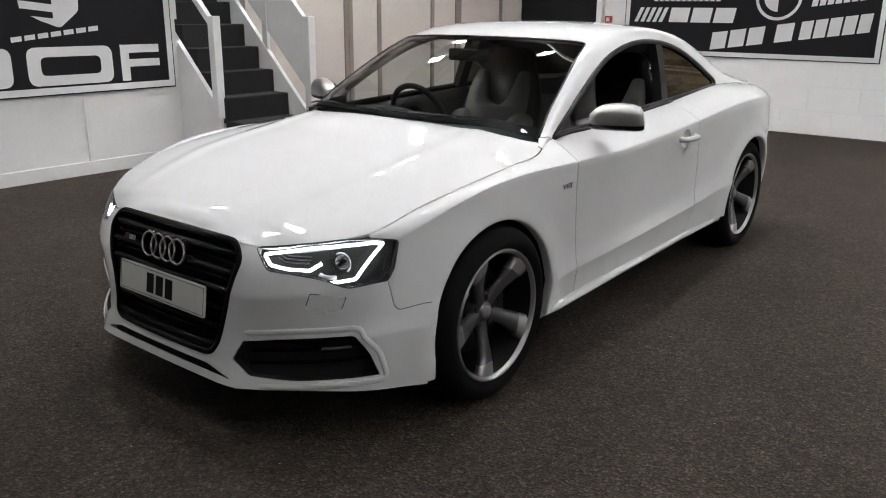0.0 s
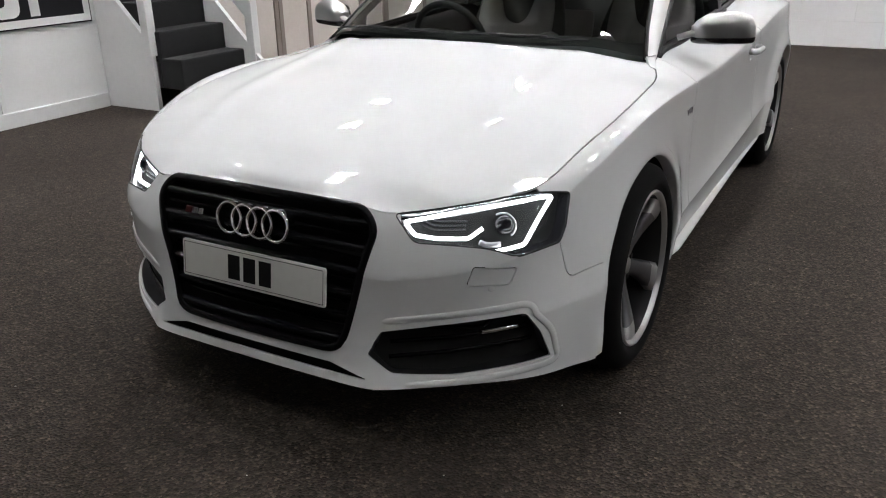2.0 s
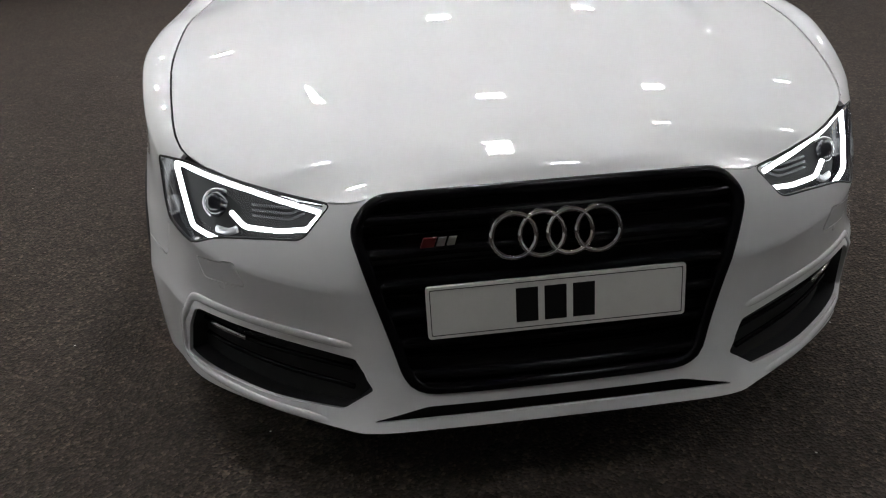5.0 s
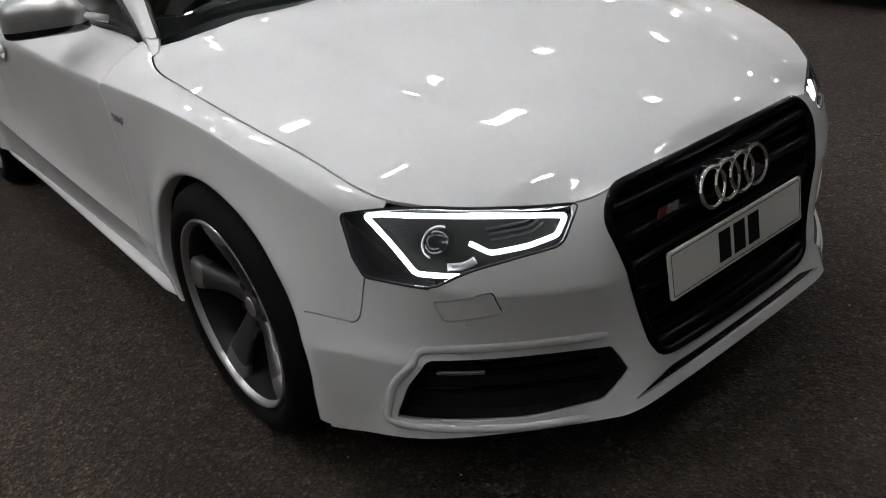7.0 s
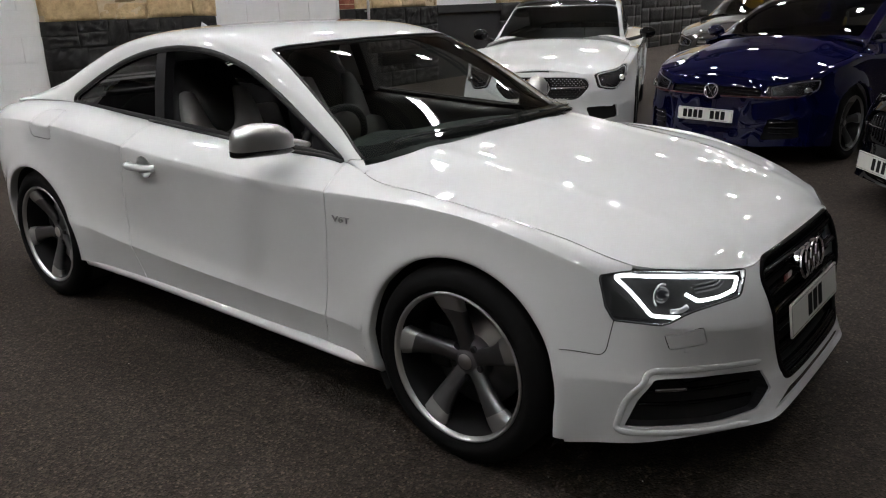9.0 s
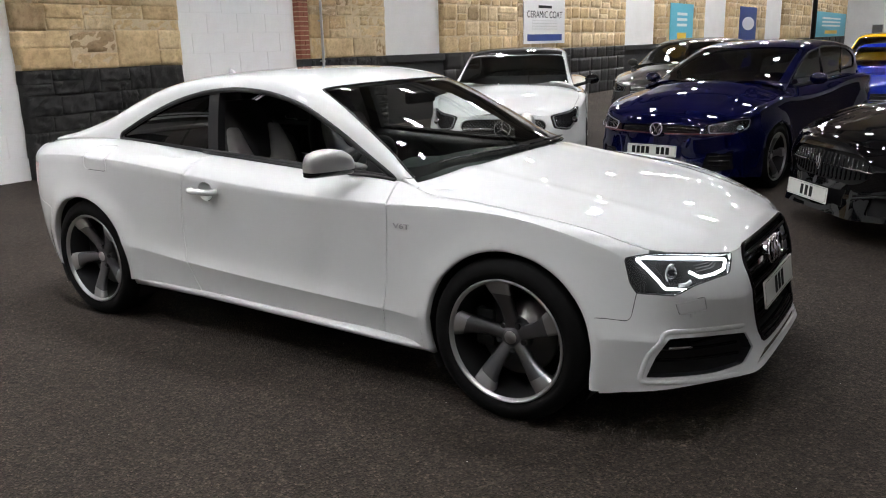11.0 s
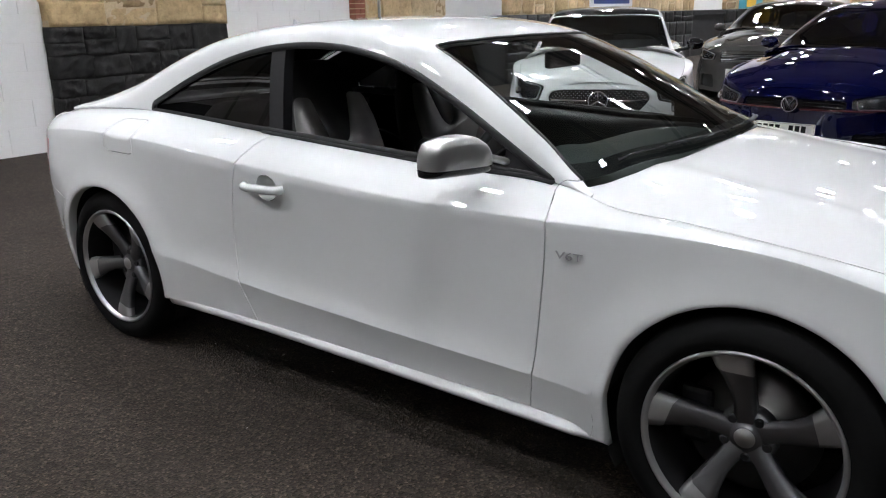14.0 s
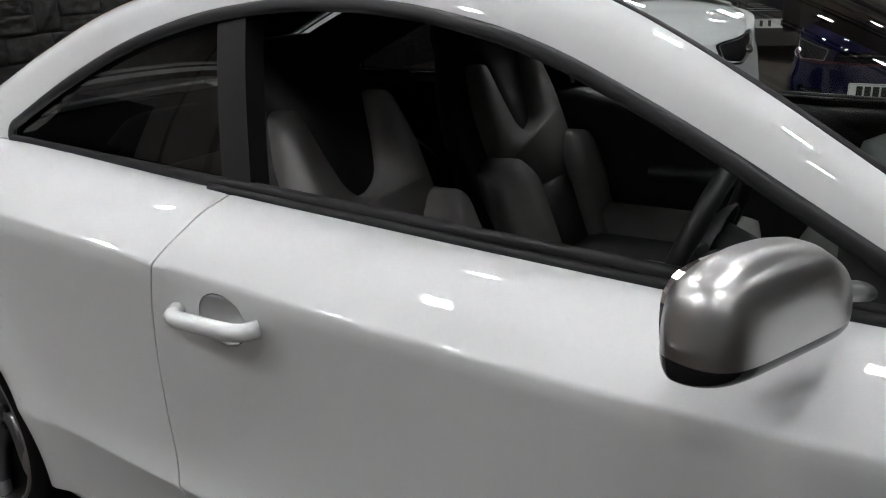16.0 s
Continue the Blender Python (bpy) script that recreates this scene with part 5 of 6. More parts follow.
front_seat(-.37)
front_seat(.37)
V = []
bench = seat_block("rear_seat", [(-.58, 0), (.58, 0), (.56, .40), (.35, .52), (.14, .52), (0, .44), (-.14, .52), (-.35, .52), (-.56, .40)], 2.28, 2.40, .38, 0, .48, LEATHER_BLACK, coupe, .03, "black leather rear seat")
for s in (1, -1):
    seat_block("rear_bolster", [(.12 * s, .05), (.48 * s, .05), (.46 * s, .40), (.14 * s, .40)], 2.24, 2.30, .38, 0, .48, LEATHER_SILVER, bench, .03, "silver leather rear pad")
part("rear_cushion", box(bmesh.new(), -.56, .56, 1.88, 2.32, .34, .52, .05), LEATHER_BLACK, bench, smooth=True)
boxed("parcel_shelf", -.60, .60, 2.48, 3.2, .90, .94, CABIN_CLOTH, coupe, .01)
boxed("cabin_floor", -.74, .74, .55, 2.5, .28, .33, CABIN_CLOTH, coupe, .01)
for sd in (1, -1):
    V, F = [], []
    ys = np.linspace(.62, 1.86, 24)
    for y in ys:
        bx, bz = spline(shell.belt[:, 1], shell.belt[:, (0, 2)], np.array([y]))[0]
        V += [((bx - .012) * sd, y, bz - .004), ((bx - .055) * sd, y, bz - .012), ((bx - .075) * sd, y, bz - .06), ((bx - .045) * sd, y, .70), ((bx - .08) * sd, y, .62), ((bx - .03) * sd, y, .34)]
    F = [(i * 6 + j, i * 6 + j + 1, (i + 1) * 6 + j + 1, (i + 1) * 6 + j) for i in range(23) for j in range(5)]
    card = part("door_card", bm_from(V, F), LEATHER_BLACK, coupe, "black inner door trim", True)
    for k, (dx, dz, r) in enumerate(((.010, .000, .011), (.0, .010, .008), (-.014, .012, .007))):
        pts = []
        for y in ys:
            bx, bz = spline(shell.belt[:, 1], shell.belt[:, (0, 2)], np.array([y]))[0]
            pts.append(((bx + dx - .004) * sd, y, bz + dz))
        part("window_seal", bm_from(*tube(pts, r, 8, False, .8)), SATIN_BLACK, card, "black rubber window seal", True)
    pts = [((.66 if y < 1.7 else .655) * sd, y, .86) for y in np.linspace(.75, 1.5, 8)]
    part("arm_rest", bm_from(*tube([(p[0], p[1], .70) for p in pts], .035, 8, False, .7)), DASH, card, "", True)


# ---- other cars ----
def make_shell(kx, ymap, zmap, roof_centre, roof_edge, hood_centre, wheels, wz, arch):
    """A shell bent from the coupe's lines to other proportions."""
    ys, yt = zip(*ymap)
    zs, zt = zip(*zmap)
    bend = lambda l: [(p[0] * kx, float(np.interp(p[1], ys, yt)), float(np.interp(p[2], zs, zt))) for p in l]
    return Shell([bend(l) for l in (LINE_BOTTOM, LINE_CREASE, LINE_SHOULDER, LINE_TOP)], roof_centre, roof_edge, hood_centre, wheels, wz, arch)


def xy_loop(pts, r=.04, step=.05):
    return rounded(pts, r, step)


def build_car(name, label, M, sh, lacquer, lamp, grille_o, intake, marks, mirror_col, roof_mat=None, group="", screen=(.30, .40, 1.05, 1.15), dlo=None, bars=5, wheels_on=(1,), open_top=False, fine=.05):
    """A parked car with body, bonnet, cabin, lamps, grille, plate, mirrors and wheels."""
    car = thing(name, M, label, "car", group)
    Y = sh.wheels
    R = sh.wheel_z
    g_uv = sh.body.find(rounded(grille_o, None, .04)) if grille_o else None
    l_uv = sh.front_uv(rounded(lamp, None, .03))
    i_uv = sh.front_uv(rounded(intake, None, .03))
    af, ar = sh.arch_loop(Y[0], sh.arch), sh.arch_loop(Y[1], sh.arch)
    for sd in (1, -1):
        o = chain(seg((0, 0), (22.99, 0), 150), seg((22.99, 0), (22.99, 3), 8), seg((22.99, 3), (0, 3), 150), seg((0, 3), (0, 0), 12))
        holes = [l_uv, i_uv, af, ar] + ([g_uv] if g_uv is not None else [])
        panel("body_side", sh.body, o, holes, lacquer, car, fine, gap=0.0, depth=.03, side=sd, rows=(1, 2))
        panel("headlamp", sh.body, l_uv, [], LAMP_DARK, car, .04, gap=.003, depth=.01, lift=-.012, side=sd, label="dark headlamp unit")
        c = sh._body(*l_uv.mean(0)[:, None])[0]
        n = sh.body.normals(l_uv.mean(0)[None])[0]
        for k in (-1, 1):
            dome("lamp_lens", (c + [.07 * k, .03 * k if k > 0 else 0, .004]) * [sd, 1, 1] + n * [sd, 1, 1] * -.026, n * [sd, 1, 1], .036, .020, CHROME, car)
        brow = sh._body(l_uv[:, 0], l_uv[:, 1]) + (c - sh._body(l_uv[:, 0], l_uv[:, 1])) * .16 - sh.body.normals(l_uv) * .006
        part("lamp_strip", bm_from(*tube(brow * [sd, 1, 1], .0045, 6, True, 1, sh.body.normals(l_uv) * [sd, 1, 1])), BRUSHED, car, "", True)
        panel("lamp_cover", sh.body, l_uv, [], LENS, car, .05, gap=.003, depth=.004, lift=.001, side=sd).visible_shadow = False
        panel("air_intake", sh.body, i_uv, [], DARK_INSIDE, car, .06, gap=0, depth=.01, lift=-.03, side=sd)
        for yy in Y:
            make_wheel_arch(car, yy, sd, sh.arch + .015, .45, .80)
        nose_y = sh.L[3][12][1]
        V, F = lathe([(-.075, 0), (-.07, .030), (-.04, .058), (0, .066), (.05, .060), (.085, .040), (.10, 0)], "x", 16)
        mz, mx = float(sh.L[3][12][2]) + .07, float(sh.L[2][12][0]) + .06
        mi = part("door_mirror", bm_from([((v[0] * 1.0 + mx) * sd, v[1] * .9 + nose_y + .22, v[2] * .95 + mz) for v in V], F), mirror_col, car, "", True)
        part("mirror_arm", bm_from(*tube([((mx - .05) * sd, nose_y + .21, mz - .04), ((mx - .22) * sd, nose_y + .17, mz - .08)], .02, 8, False)), SATIN_BLACK, mi)
    if g_uv is not None:
        gr = panel("grille", sh.body, g_uv, [], DARK_INSIDE, car, .05, gap=0, depth=.01, lift=-.03, label="dark grille")
        zlo, zhi = min(p[2] for p in grille_o), max(p[2] for p in grille_o)
        for k in range(bars):
            z = zlo + (zhi - zlo) * (k + .5) / bars
            w = max(abs(p[0]) for p in grille_o) * .93
            uv = sh.body.find(np.array([(x, sh.L[2][0][1] + .3 * abs(x) ** 2, z) for x in np.linspace(-w, w, 21)]))
            p = sh._body(uv[:, 0], uv[:, 1]) - sh.body.normals(uv) * .012
            part("grille_bar", bm_from(*tube(p, .006, 6, False)), CHROME if k == bars // 2 else BRUSHED, gr, "", True)
    e = np.array([spline(sh.T, sh.ext[3], np.array([q]))[0] for q in np.linspace(0, 11.2, 50)])
    y_cowl = sh.L[3][11][1]
    cowl_l = [(e[-1][0] * f, y_cowl - .10 * (1 - f * f) + .02) for f in (.9, .6, .3, 0)]
    o = np.array([(p[0], p[1]) for p in e] + cowl_l)
    panel("bonnet", sh.hood, chain(o, (o * MIR)[1:-1][::-1]), [], lacquer, car, fine * 1.2, gap=.003)
    y0, y1 = sh.cabin.lo[0], sh.cabin.hi[0]
    s0, s1, s2, s3 = screen
    bw = float(sh.belt[2][0])
    scr = [(-bw + .04, s1 + .10, .03), (-.4 * bw, s0 + .03), (.4 * bw, s0 + .03), (bw - .04, s1 + .10, .03), (.60 * kx_of(sh), s3, .04), (0, s2), (-.60 * kx_of(sh), s3, .04)]
    s_uv = sh.cabin.find(xy_loop(scr), (0, 1))
    sel = sh.cabin.uv[:, 1] < 1
    full = sh.cabin.uv, sh.cabin.xyz
    sh.cabin.uv, sh.cabin.xyz = sh.cabin.uv[sel], sh.cabin.xyz[sel]
    d_uv = sh.cabin.find(rounded(dlo, .06, .05), (1, 2))
    sh.cabin.uv, sh.cabin.xyz = full
    top_o = chain(seg((s0 + .1, 0), (y1, 0), 40), seg((y1, 0), (y1, 2), 30), seg((y1, 2), (s0 + .1, 2), 40), seg((s0 + .1, 2), (s0 + .1, 0), 30))
    if open_top:
        top_o = chain(seg((s0 + .1, 0), (s3 + .12, 0), 20), seg((s3 + .12, 0), (s3 + .12, 2), 30), seg((s3 + .12, 2), (s0 + .1, 2), 20), seg((s0 + .1, 2), (s0 + .1, 0), 30))
    panel("roof", sh.cabin, top_o, [s_uv, d_uv, d_uv * [1, -1] + [0, 2]], roof_mat or lacquer, car, .06, gap=.002, depth=.02)
    panel("windscreen", sh.cabin, s_uv, [], DARK_GLASS, car, .08, gap=.004, depth=.004, lift=-.003, label="dark windscreen")
    if not open_top:
        for sd in (1, -1):
            panel("side_window", sh.cabin, d_uv, [], DARK_GLASS, car, .08, gap=.004, depth=.004, lift=-.005, side=sd, label="dark side glass")
            line = sh._cabin(d_uv[:, 0], d_uv[:, 1])
            nm = sh.cabin.normals(d_uv)
            part("window_trim", bm_from(*tube((line + nm * .001) * [sd, 1, 1], .011, 6, True, .5, nm * [sd, 1, 1])), mirror_col if mirror_col is CHROME else SATIN_BLACK, car, "", True)
    floor = boxed("floor_pan", -.66, .66, Y[0] - .42, Y[1] + .5, .18, .34, DARK_INSIDE, car, .02)
    fy = float(sh.L[2][0][1]) - .012
    number_plate(car, pose(marks[0], fy + marks[2], marks[1], -5), [(x, .038) for x in marks[3]])
    for sd in (1, -1):
        for yy in Y:
            if sd in wheels_on:
                make_wheel(car, float(sh.L[1][9][0] - .11) * sd, yy, sd, R=R, rim=R - .085, tilt=11)
            else:
                V, F = lathe([(-.1, R - .1), (-.1, R - .02), (-.08, R), (.08, R), (.1, R - .02), (.1, R - .09), (.06, R - .1), (.05, 0)], "x", 28, (0, 0, 0))
                part("wheel", bm_from([(v[0] * sd + float(sh.L[1][9][0] - .11) * sd, v[1] + yy, v[2] + R) for v in V], F), RUBBER, car, "", True)
    return car


def kx_of(sh):
    return float(sh.L[2][13][0]) / .888


DARK_GLASS = glass("dark_car_glass", (0.10, 0.11, 0.11))
TO_X = lambda x, y, rz=-90: pose(x, y, 0, 0, 0, rz)
DLO_STD = [(.68, .98), (1.0, 1.13), (1.35, 1.28), (1.75, 1.33), (2.2, 1.27), (2.55, 1.10), (2.55, 1.04), (1.8, 1.01)]

# white two-door with a studded grille
sh = make_shell(.985, [(-.87, -.86), (0, 0), (2.751, 2.84), (3.6, 3.75)], [(.19, .19), (.4, .42), (.69, .72), (.83, .86), (.9, .94), (1.01, 1.0)],
                [(-.8, .65), (.2, .98), (.33, 1.00), (.5, 1.08), (.7, 1.17), (.9, 1.25), (1.1, 1.32), (1.3, 1.37), (1.6, 1.40), (1.9, 1.39), (2.2, 1.36), (2.5, 1.31), (2.8, 1.22), (3.1, 1.12), (3.8, 1.0)],
                [(-.8, .8, .62), (.2, .77, .93), (.45, .74, .945), (.52, .715, .96), (.7, .68, 1.06), (.9, .645, 1.16), (1.17, .61, 1.29), (1.4, .60, 1.345), (1.7, .595, 1.36), (2.0, .588, 1.345), (2.3, .585, 1.29), (2.6, .59, 1.19), (2.9, .61, 1.08), (3.8, .5, 1.0)],
                [(-.79, .70), (-.755, .735), (-.73, .76), (-.68, .785), (-.58, .815), (-.4, .86), (-.2, .90), (0, .93), (.2, .965), (.6, 1.01)], (0.0, 2.84), .33, .355)
merc = build_car("white_car", "white two-door car with studded black grille parked by the stone wall", TO_X(4.71, 3.06, -66), sh, WHITE_PAINT,
                 [(.49, -.70, .71, .03), (.62, -.62, .755, .03), (.785, -.38, .79, .03), (.80, -.44, .68, .03), (.70, -.62, .55, .04), (.53, -.72, .575, .03)],
                 [(-.44, -.77, .685, .05), (.44, -.77, .685, .05), (.47, -.765, .61, .05), (.36, -.81, .475, .07), (-.36, -.81, .475, .07), (-.47, -.765, .61, .05)],
                 [(.44, -.80, .40, .03), (.74, -.66, .42, .03), (.76, -.62, .30, .03), (.50, -.79, .27, .03)], (0, .43, -.06, (-.19, -.14, -.09, -.04, .07, .12, .17)), BLACK_PAINT, None, "parked cars", dlo=DLO_STD, bars=0, fine=.028)
panel("roof_panel", sh.cabin, sh.cabin.find(xy_loop([(-.57, 1.175), (-.3, 1.105), (0, 1.075), (.3, 1.105), (.57, 1.175), (.55, 2.35), (-.55, 2.35)], .01), (0, 1)), [], GLOSS_BLACK, merc, .08, gap=0, depth=.002, lift=.003, label="gloss black glass roof")
studs = []
for iz in range(10):
    for ix in range(25):
        x, z = -.444 + .037 * ix + (.0185 if iz % 2 else 0), .488 + .021 * iz
        if abs(x) < .35 + .10 * min(1, (z - .475) / .12) - max(0, (z - .65)) * 1.5:
            studs.append((x, -.80, z))
uv = sh.body.find(np.array(studs))
pos, nrm = sh._body(uv[:, 0], uv[:, 1]), sh.body.normals(uv)
bm = bmesh.new()
for p_, n_ in zip(pos, nrm):
    bmesh.ops.create_cube(bm, size=.009, matrix=Matrix.Translation(Vector(p_ - n_ * .014)) @ Matrix.Rotation(.785, 4, "Y"))
part("grille_studs", bm, CHROME, merc, "chrome studs of the grille")
star = ring("star_emblem", (0, -.845, .585), (0, -1, .1), .085, .006, CHROME, merc, "chrome ring emblem")
for k in range(3):
    a = math.radians(90 + 120 * k)
    part("star_ray", bm_from(*tube([(0, -.848, .585), (.08 * math.cos(a), -.845, .585 + .08 * math.sin(a))], .008, 6, False)), CHROME, star, "", True)
for s_ in (1, -1):
    part("grille_wing", bm_from(*tube([(.10 * s_, -.838, .585), (.42 * s_, -.785, .59)], .010, 6, False)), CHROME, merc, "chrome grille bar", True)

# dark blue hatchback
hatch = make_shell(.975, [(-.87, -.87), (0, 0), (2.751, 2.63), (3.6, 3.58)], [(.19, .16), (.4, .44), (.69, .75), (.83, .88), (.9, .99), (1.01, 1.03)],
                   [(-.8, .72), (.1, 1.02), (.33, 1.07), (.5, 1.14), (.7, 1.23), (.9, 1.32), (1.1, 1.39), (1.3, 1.435), (1.6, 1.465), (1.9, 1.475), (2.3, 1.47), (2.7, 1.45), (2.95, 1.425), (3.12, 1.39), (3.25, 1.22), (3.4, 1.06), (3.8, 1.0)],
                   [(-.8, .8, .70), (.2, .77, .99), (.45, .745, 1.01), (.52, .73, 1.03), (.7, .70, 1.12), (.9, .665, 1.22), (1.17, .635, 1.33), (1.4, .625, 1.385), (1.7, .62, 1.41), (2.0, .615, 1.415), (2.3, .61, 1.405), (2.7, .60, 1.38), (2.95, .59, 1.35), (3.12, .58, 1.30), (3.25, .58, 1.16), (3.8, .5, 1.0)],
                   [(-.80, .71), (-.764, .75), (-.74, .775), (-.69, .805), (-.6, .845), (-.4, .91), (-.2, .965), (0, 1.0), (.2, 1.04), (.6, 1.09)], (0.0, 2.63), .325, .35)
HATCH_DLO = [(.70, 1.06), (1.0, 1.20), (1.30, 1.32), (1.75, 1.375), (2.3, 1.375), (2.75, 1.335), (2.98, 1.24), (2.95, 1.11), (1.8, 1.06)]
golf = build_car("blue_hatchback", "dark blue hatchback with red grille stripe parked beside a white car", TO_X(5.03, 1.02, -99) @ Matrix.Diagonal((1, 1, .97, 1)), hatch, BLUE_PAINT,
                 [(.44, -.74, .685, .02), (.62, -.64, .73, .03), (.78, -.42, .75, .03), (.79, -.46, .66, .03), (.68, -.62, .60, .04), (.46, -.76, .60, .02)],
                 [(-.42, -.78, .675, .02), (.42, -.78, .675, .02), (.42, -.80, .60, .02), (-.42, -.80, .60, .02)],
                 [(.50, -.80, .42, .03), (.72, -.68, .43, .03), (.74, -.66, .26, .03), (.46, -.82, .24, .03)], (-.02, .43, -.07, (-.19, -.14, -.09, -.04, .07, .12, .17)), BLUE_PAINT, BLUE_PAINT, "parked cars", dlo=HATCH_DLO, bars=0,
                 screen=(.24, .34, 1.05, 1.20), fine=.028)
ring("round_emblem", (0, -.845, .635), (0, -1, .15), .062, .008, CHROME, golf, "round chrome emblem")
dome("emblem_plate", (0, -.835, .635), (0, -1, .15), .056, .008, GLOSS_BLACK, golf)
for s_ in (1, -1):
    pts = [(x * s_, -.83 + .16 * x * x * 1.7, .595 + .01 * x) for x in np.linspace(.07, .74, 14)]
    uv = hatch.body.find(np.array(pts))
    p = hatch._body(uv[:, 0], uv[:, 1]) + hatch.body.normals(uv) * .004
    part("red_stripe", bm_from(*tube(p, .006, 6, False)), RED_TRIM, golf, "thin red grille stripe", True)
    for k in range(3):
        uv = hatch.body.find(np.array([(x * s_, -.76, .30 + .045 * k) for x in np.linspace(.50, .76, 8)]))
        p = hatch._body(uv[:, 0], uv[:, 1]) + hatch.body.normals(uv) * -.01
        part("intake_fin", bm_from(*tube(p, .008, 6, False)), GLOSS_BLACK, golf, "", True)

for s_ in (1, -1):
    for ya, yb in ((1.70, 1.66), (2.42, 2.50)):
        uv = hatch.cabin.find(np.array([(ya, 1.055), (ya * .5 + yb * .5, 1.2), (yb, 1.375)]), (1, 2))
        uv[:, 1] = np.minimum(uv[:, 1], 2 - uv[:, 1])
        p = (hatch._cabin(uv[:, 0], uv[:, 1]) + hatch.cabin.normals(uv) * .001) * [s_, 1, 1]
        part("window_pillar", bm_from(*tube(p, .030, 8, False, .2, hatch.cabin.normals(uv) * [s_, 1, 1])), GLOSS_BLACK, golf, "gloss black window pillar", True)
for stroke in ([(-.036, .045), (0, -.008), (.036, .045)], [(-.052, .012), (-.026, -.046), (0, -.002), (.026, -.046), (.052, .012)]):
    part("emblem_stroke", bm_from(*tube([(a, -.848 + .15 * b, .635 + b) for a, b in stroke], .0065, 6, False, 1, (0, -1, 0))), CHROME, golf)
for s_ in (1, -1):
    for z_ in (.625, .655):
        uv = hatch.body.find(np.array([(x * s_, -.80, z_) for x in np.linspace(.08, .40, 8)]))
        p = hatch._body(uv[:, 0], uv[:, 1]) - hatch.body.normals(uv) * .010
        part("grille_bar", bm_from(*tube(p, .006, 6, False)), GLOSS_BLACK, golf, "", True)

# grey hatchback behind
grey = build_car("grey_hatchback", "dark grey hatchback parked behind the white car", TO_X(10.15, 3.0), hatch, GREY_PAINT,
                 [(.46, -.74, .72, .02), (.62, -.64, .77, .03), (.78, -.42, .79, .03), (.79, -.46, .69, .03), (.68, -.62, .62, .04), (.48, -.76, .63, .02)],
                 [(-.40, -.78, .72, .03), (.40, -.78, .72, .03), (.36, -.81, .60, .03), (-.36, -.81, .60, .03)],
                 [(.50, -.80, .42, .03), (.72, -.68, .43, .03), (.74, -.66, .26, .03), (.46, -.82, .24, .03)], (0, .46, -.07, (-.15, -.05, .1)), GREY_PAINT, GREY_PAINT, "parked cars", dlo=HATCH_DLO, wheels_on=(), screen=(.24, .34, 1.05, 1.20))

# black sports saloon
low = make_shell(1.02, [(-.87, -.90), (0, 0), (2.751, 2.94), (3.6, 3.9)], [(.19, .16), (.4, .40), (.69, .66), (.83, .82), (.9, .90), (1.01, .98)],
                 ROOF_CENTRE[:1] + [(.2, .93), (.45, .97), (.6, 1.04), (.8, 1.12), (1.0, 1.20), (1.2, 1.27), (1.4, 1.32), (1.7, 1.35), (2.1, 1.34), (2.5, 1.28), (2.9, 1.16), (3.3, 1.03), (3.9, .97)],
                 ROOF_EDGE[:1] + [(.2, .78, .89), (.45, .75, .905), (.6, .72, .96), (.8, .68, 1.06), (1.0, .65, 1.15), (1.3, .61, 1.27), (1.7, .595, 1.315), (2.1, .59, 1.30), (2.5, .59, 1.20), (2.9, .61, 1.06), (3.9, .5, .97)],
                 [(-.83, .61), (-.79, .65), (-.77, .68), (-.72, .71), (-.6, .75), (-.4, .80), (-.2, .845), (0, .88), (.2, .915), (.6, .96)], (0.0, 2.94), .345, .365)
black = build_car("black_saloon", "glossy black sports saloon with oval grille parked at an angle", TO_X(3.65, -1.20, 218.5) @ Matrix.Diagonal((1.06, 1.06, 1.06, 1)), low, BLACK_PAINT,
                  [(.58, -.68, .66, .03), (.72, -.52, .73, .03), (.80, -.34, .76, .03), (.80, -.42, .68, .03), (.70, -.62, .60, .03), (.60, -.70, .60, .03)],
                  [(-.40, -.79, .60, .08), (.40, -.79, .60, .08), (.54, -.77, .50, .10), (.40, -.82, .40, .10), (-.40, -.82, .40, .10), (-.54, -.77, .50, .10)],
                  [(.52, -.80, .34, .03), (.74, -.66, .36, .03), (.76, -.63, .24, .03), (.50, -.82, .22, .03)], (0, .31, -.09, (-.06, 0, .06)), BLACK_PAINT, BLACK_PAINT, "parked cars", dlo=DLO_STD, bars=1, fine=.028)
for k in range(21):
    x = -.45 + .045 * k
    w = .09 * math.sqrt(max(.05, 1 - (x / .53) ** 2))
    part("grille_blade", bm_from(*tube([(x, -.842 + .25 * x * x, .50 - w), (x, -.835 + .25 * x * x, .50), (x, -.822 + .25 * x * x, .50 + w)], .006, 6, False, 1, (1, 0, 0))), GLOSS_BLACK, black, "", True)
for k in (-1, 0, 1):
    part("fork_emblem", bm_from(*tube([(0, -.865, .46), (.022 * k, -.865, .50), (.026 * k, -.86, .55 + (.02 if k == 0 else 0))], .005, 6, False, 1, (1, 0, 0))), CHROME, black, "chrome fork emblem")

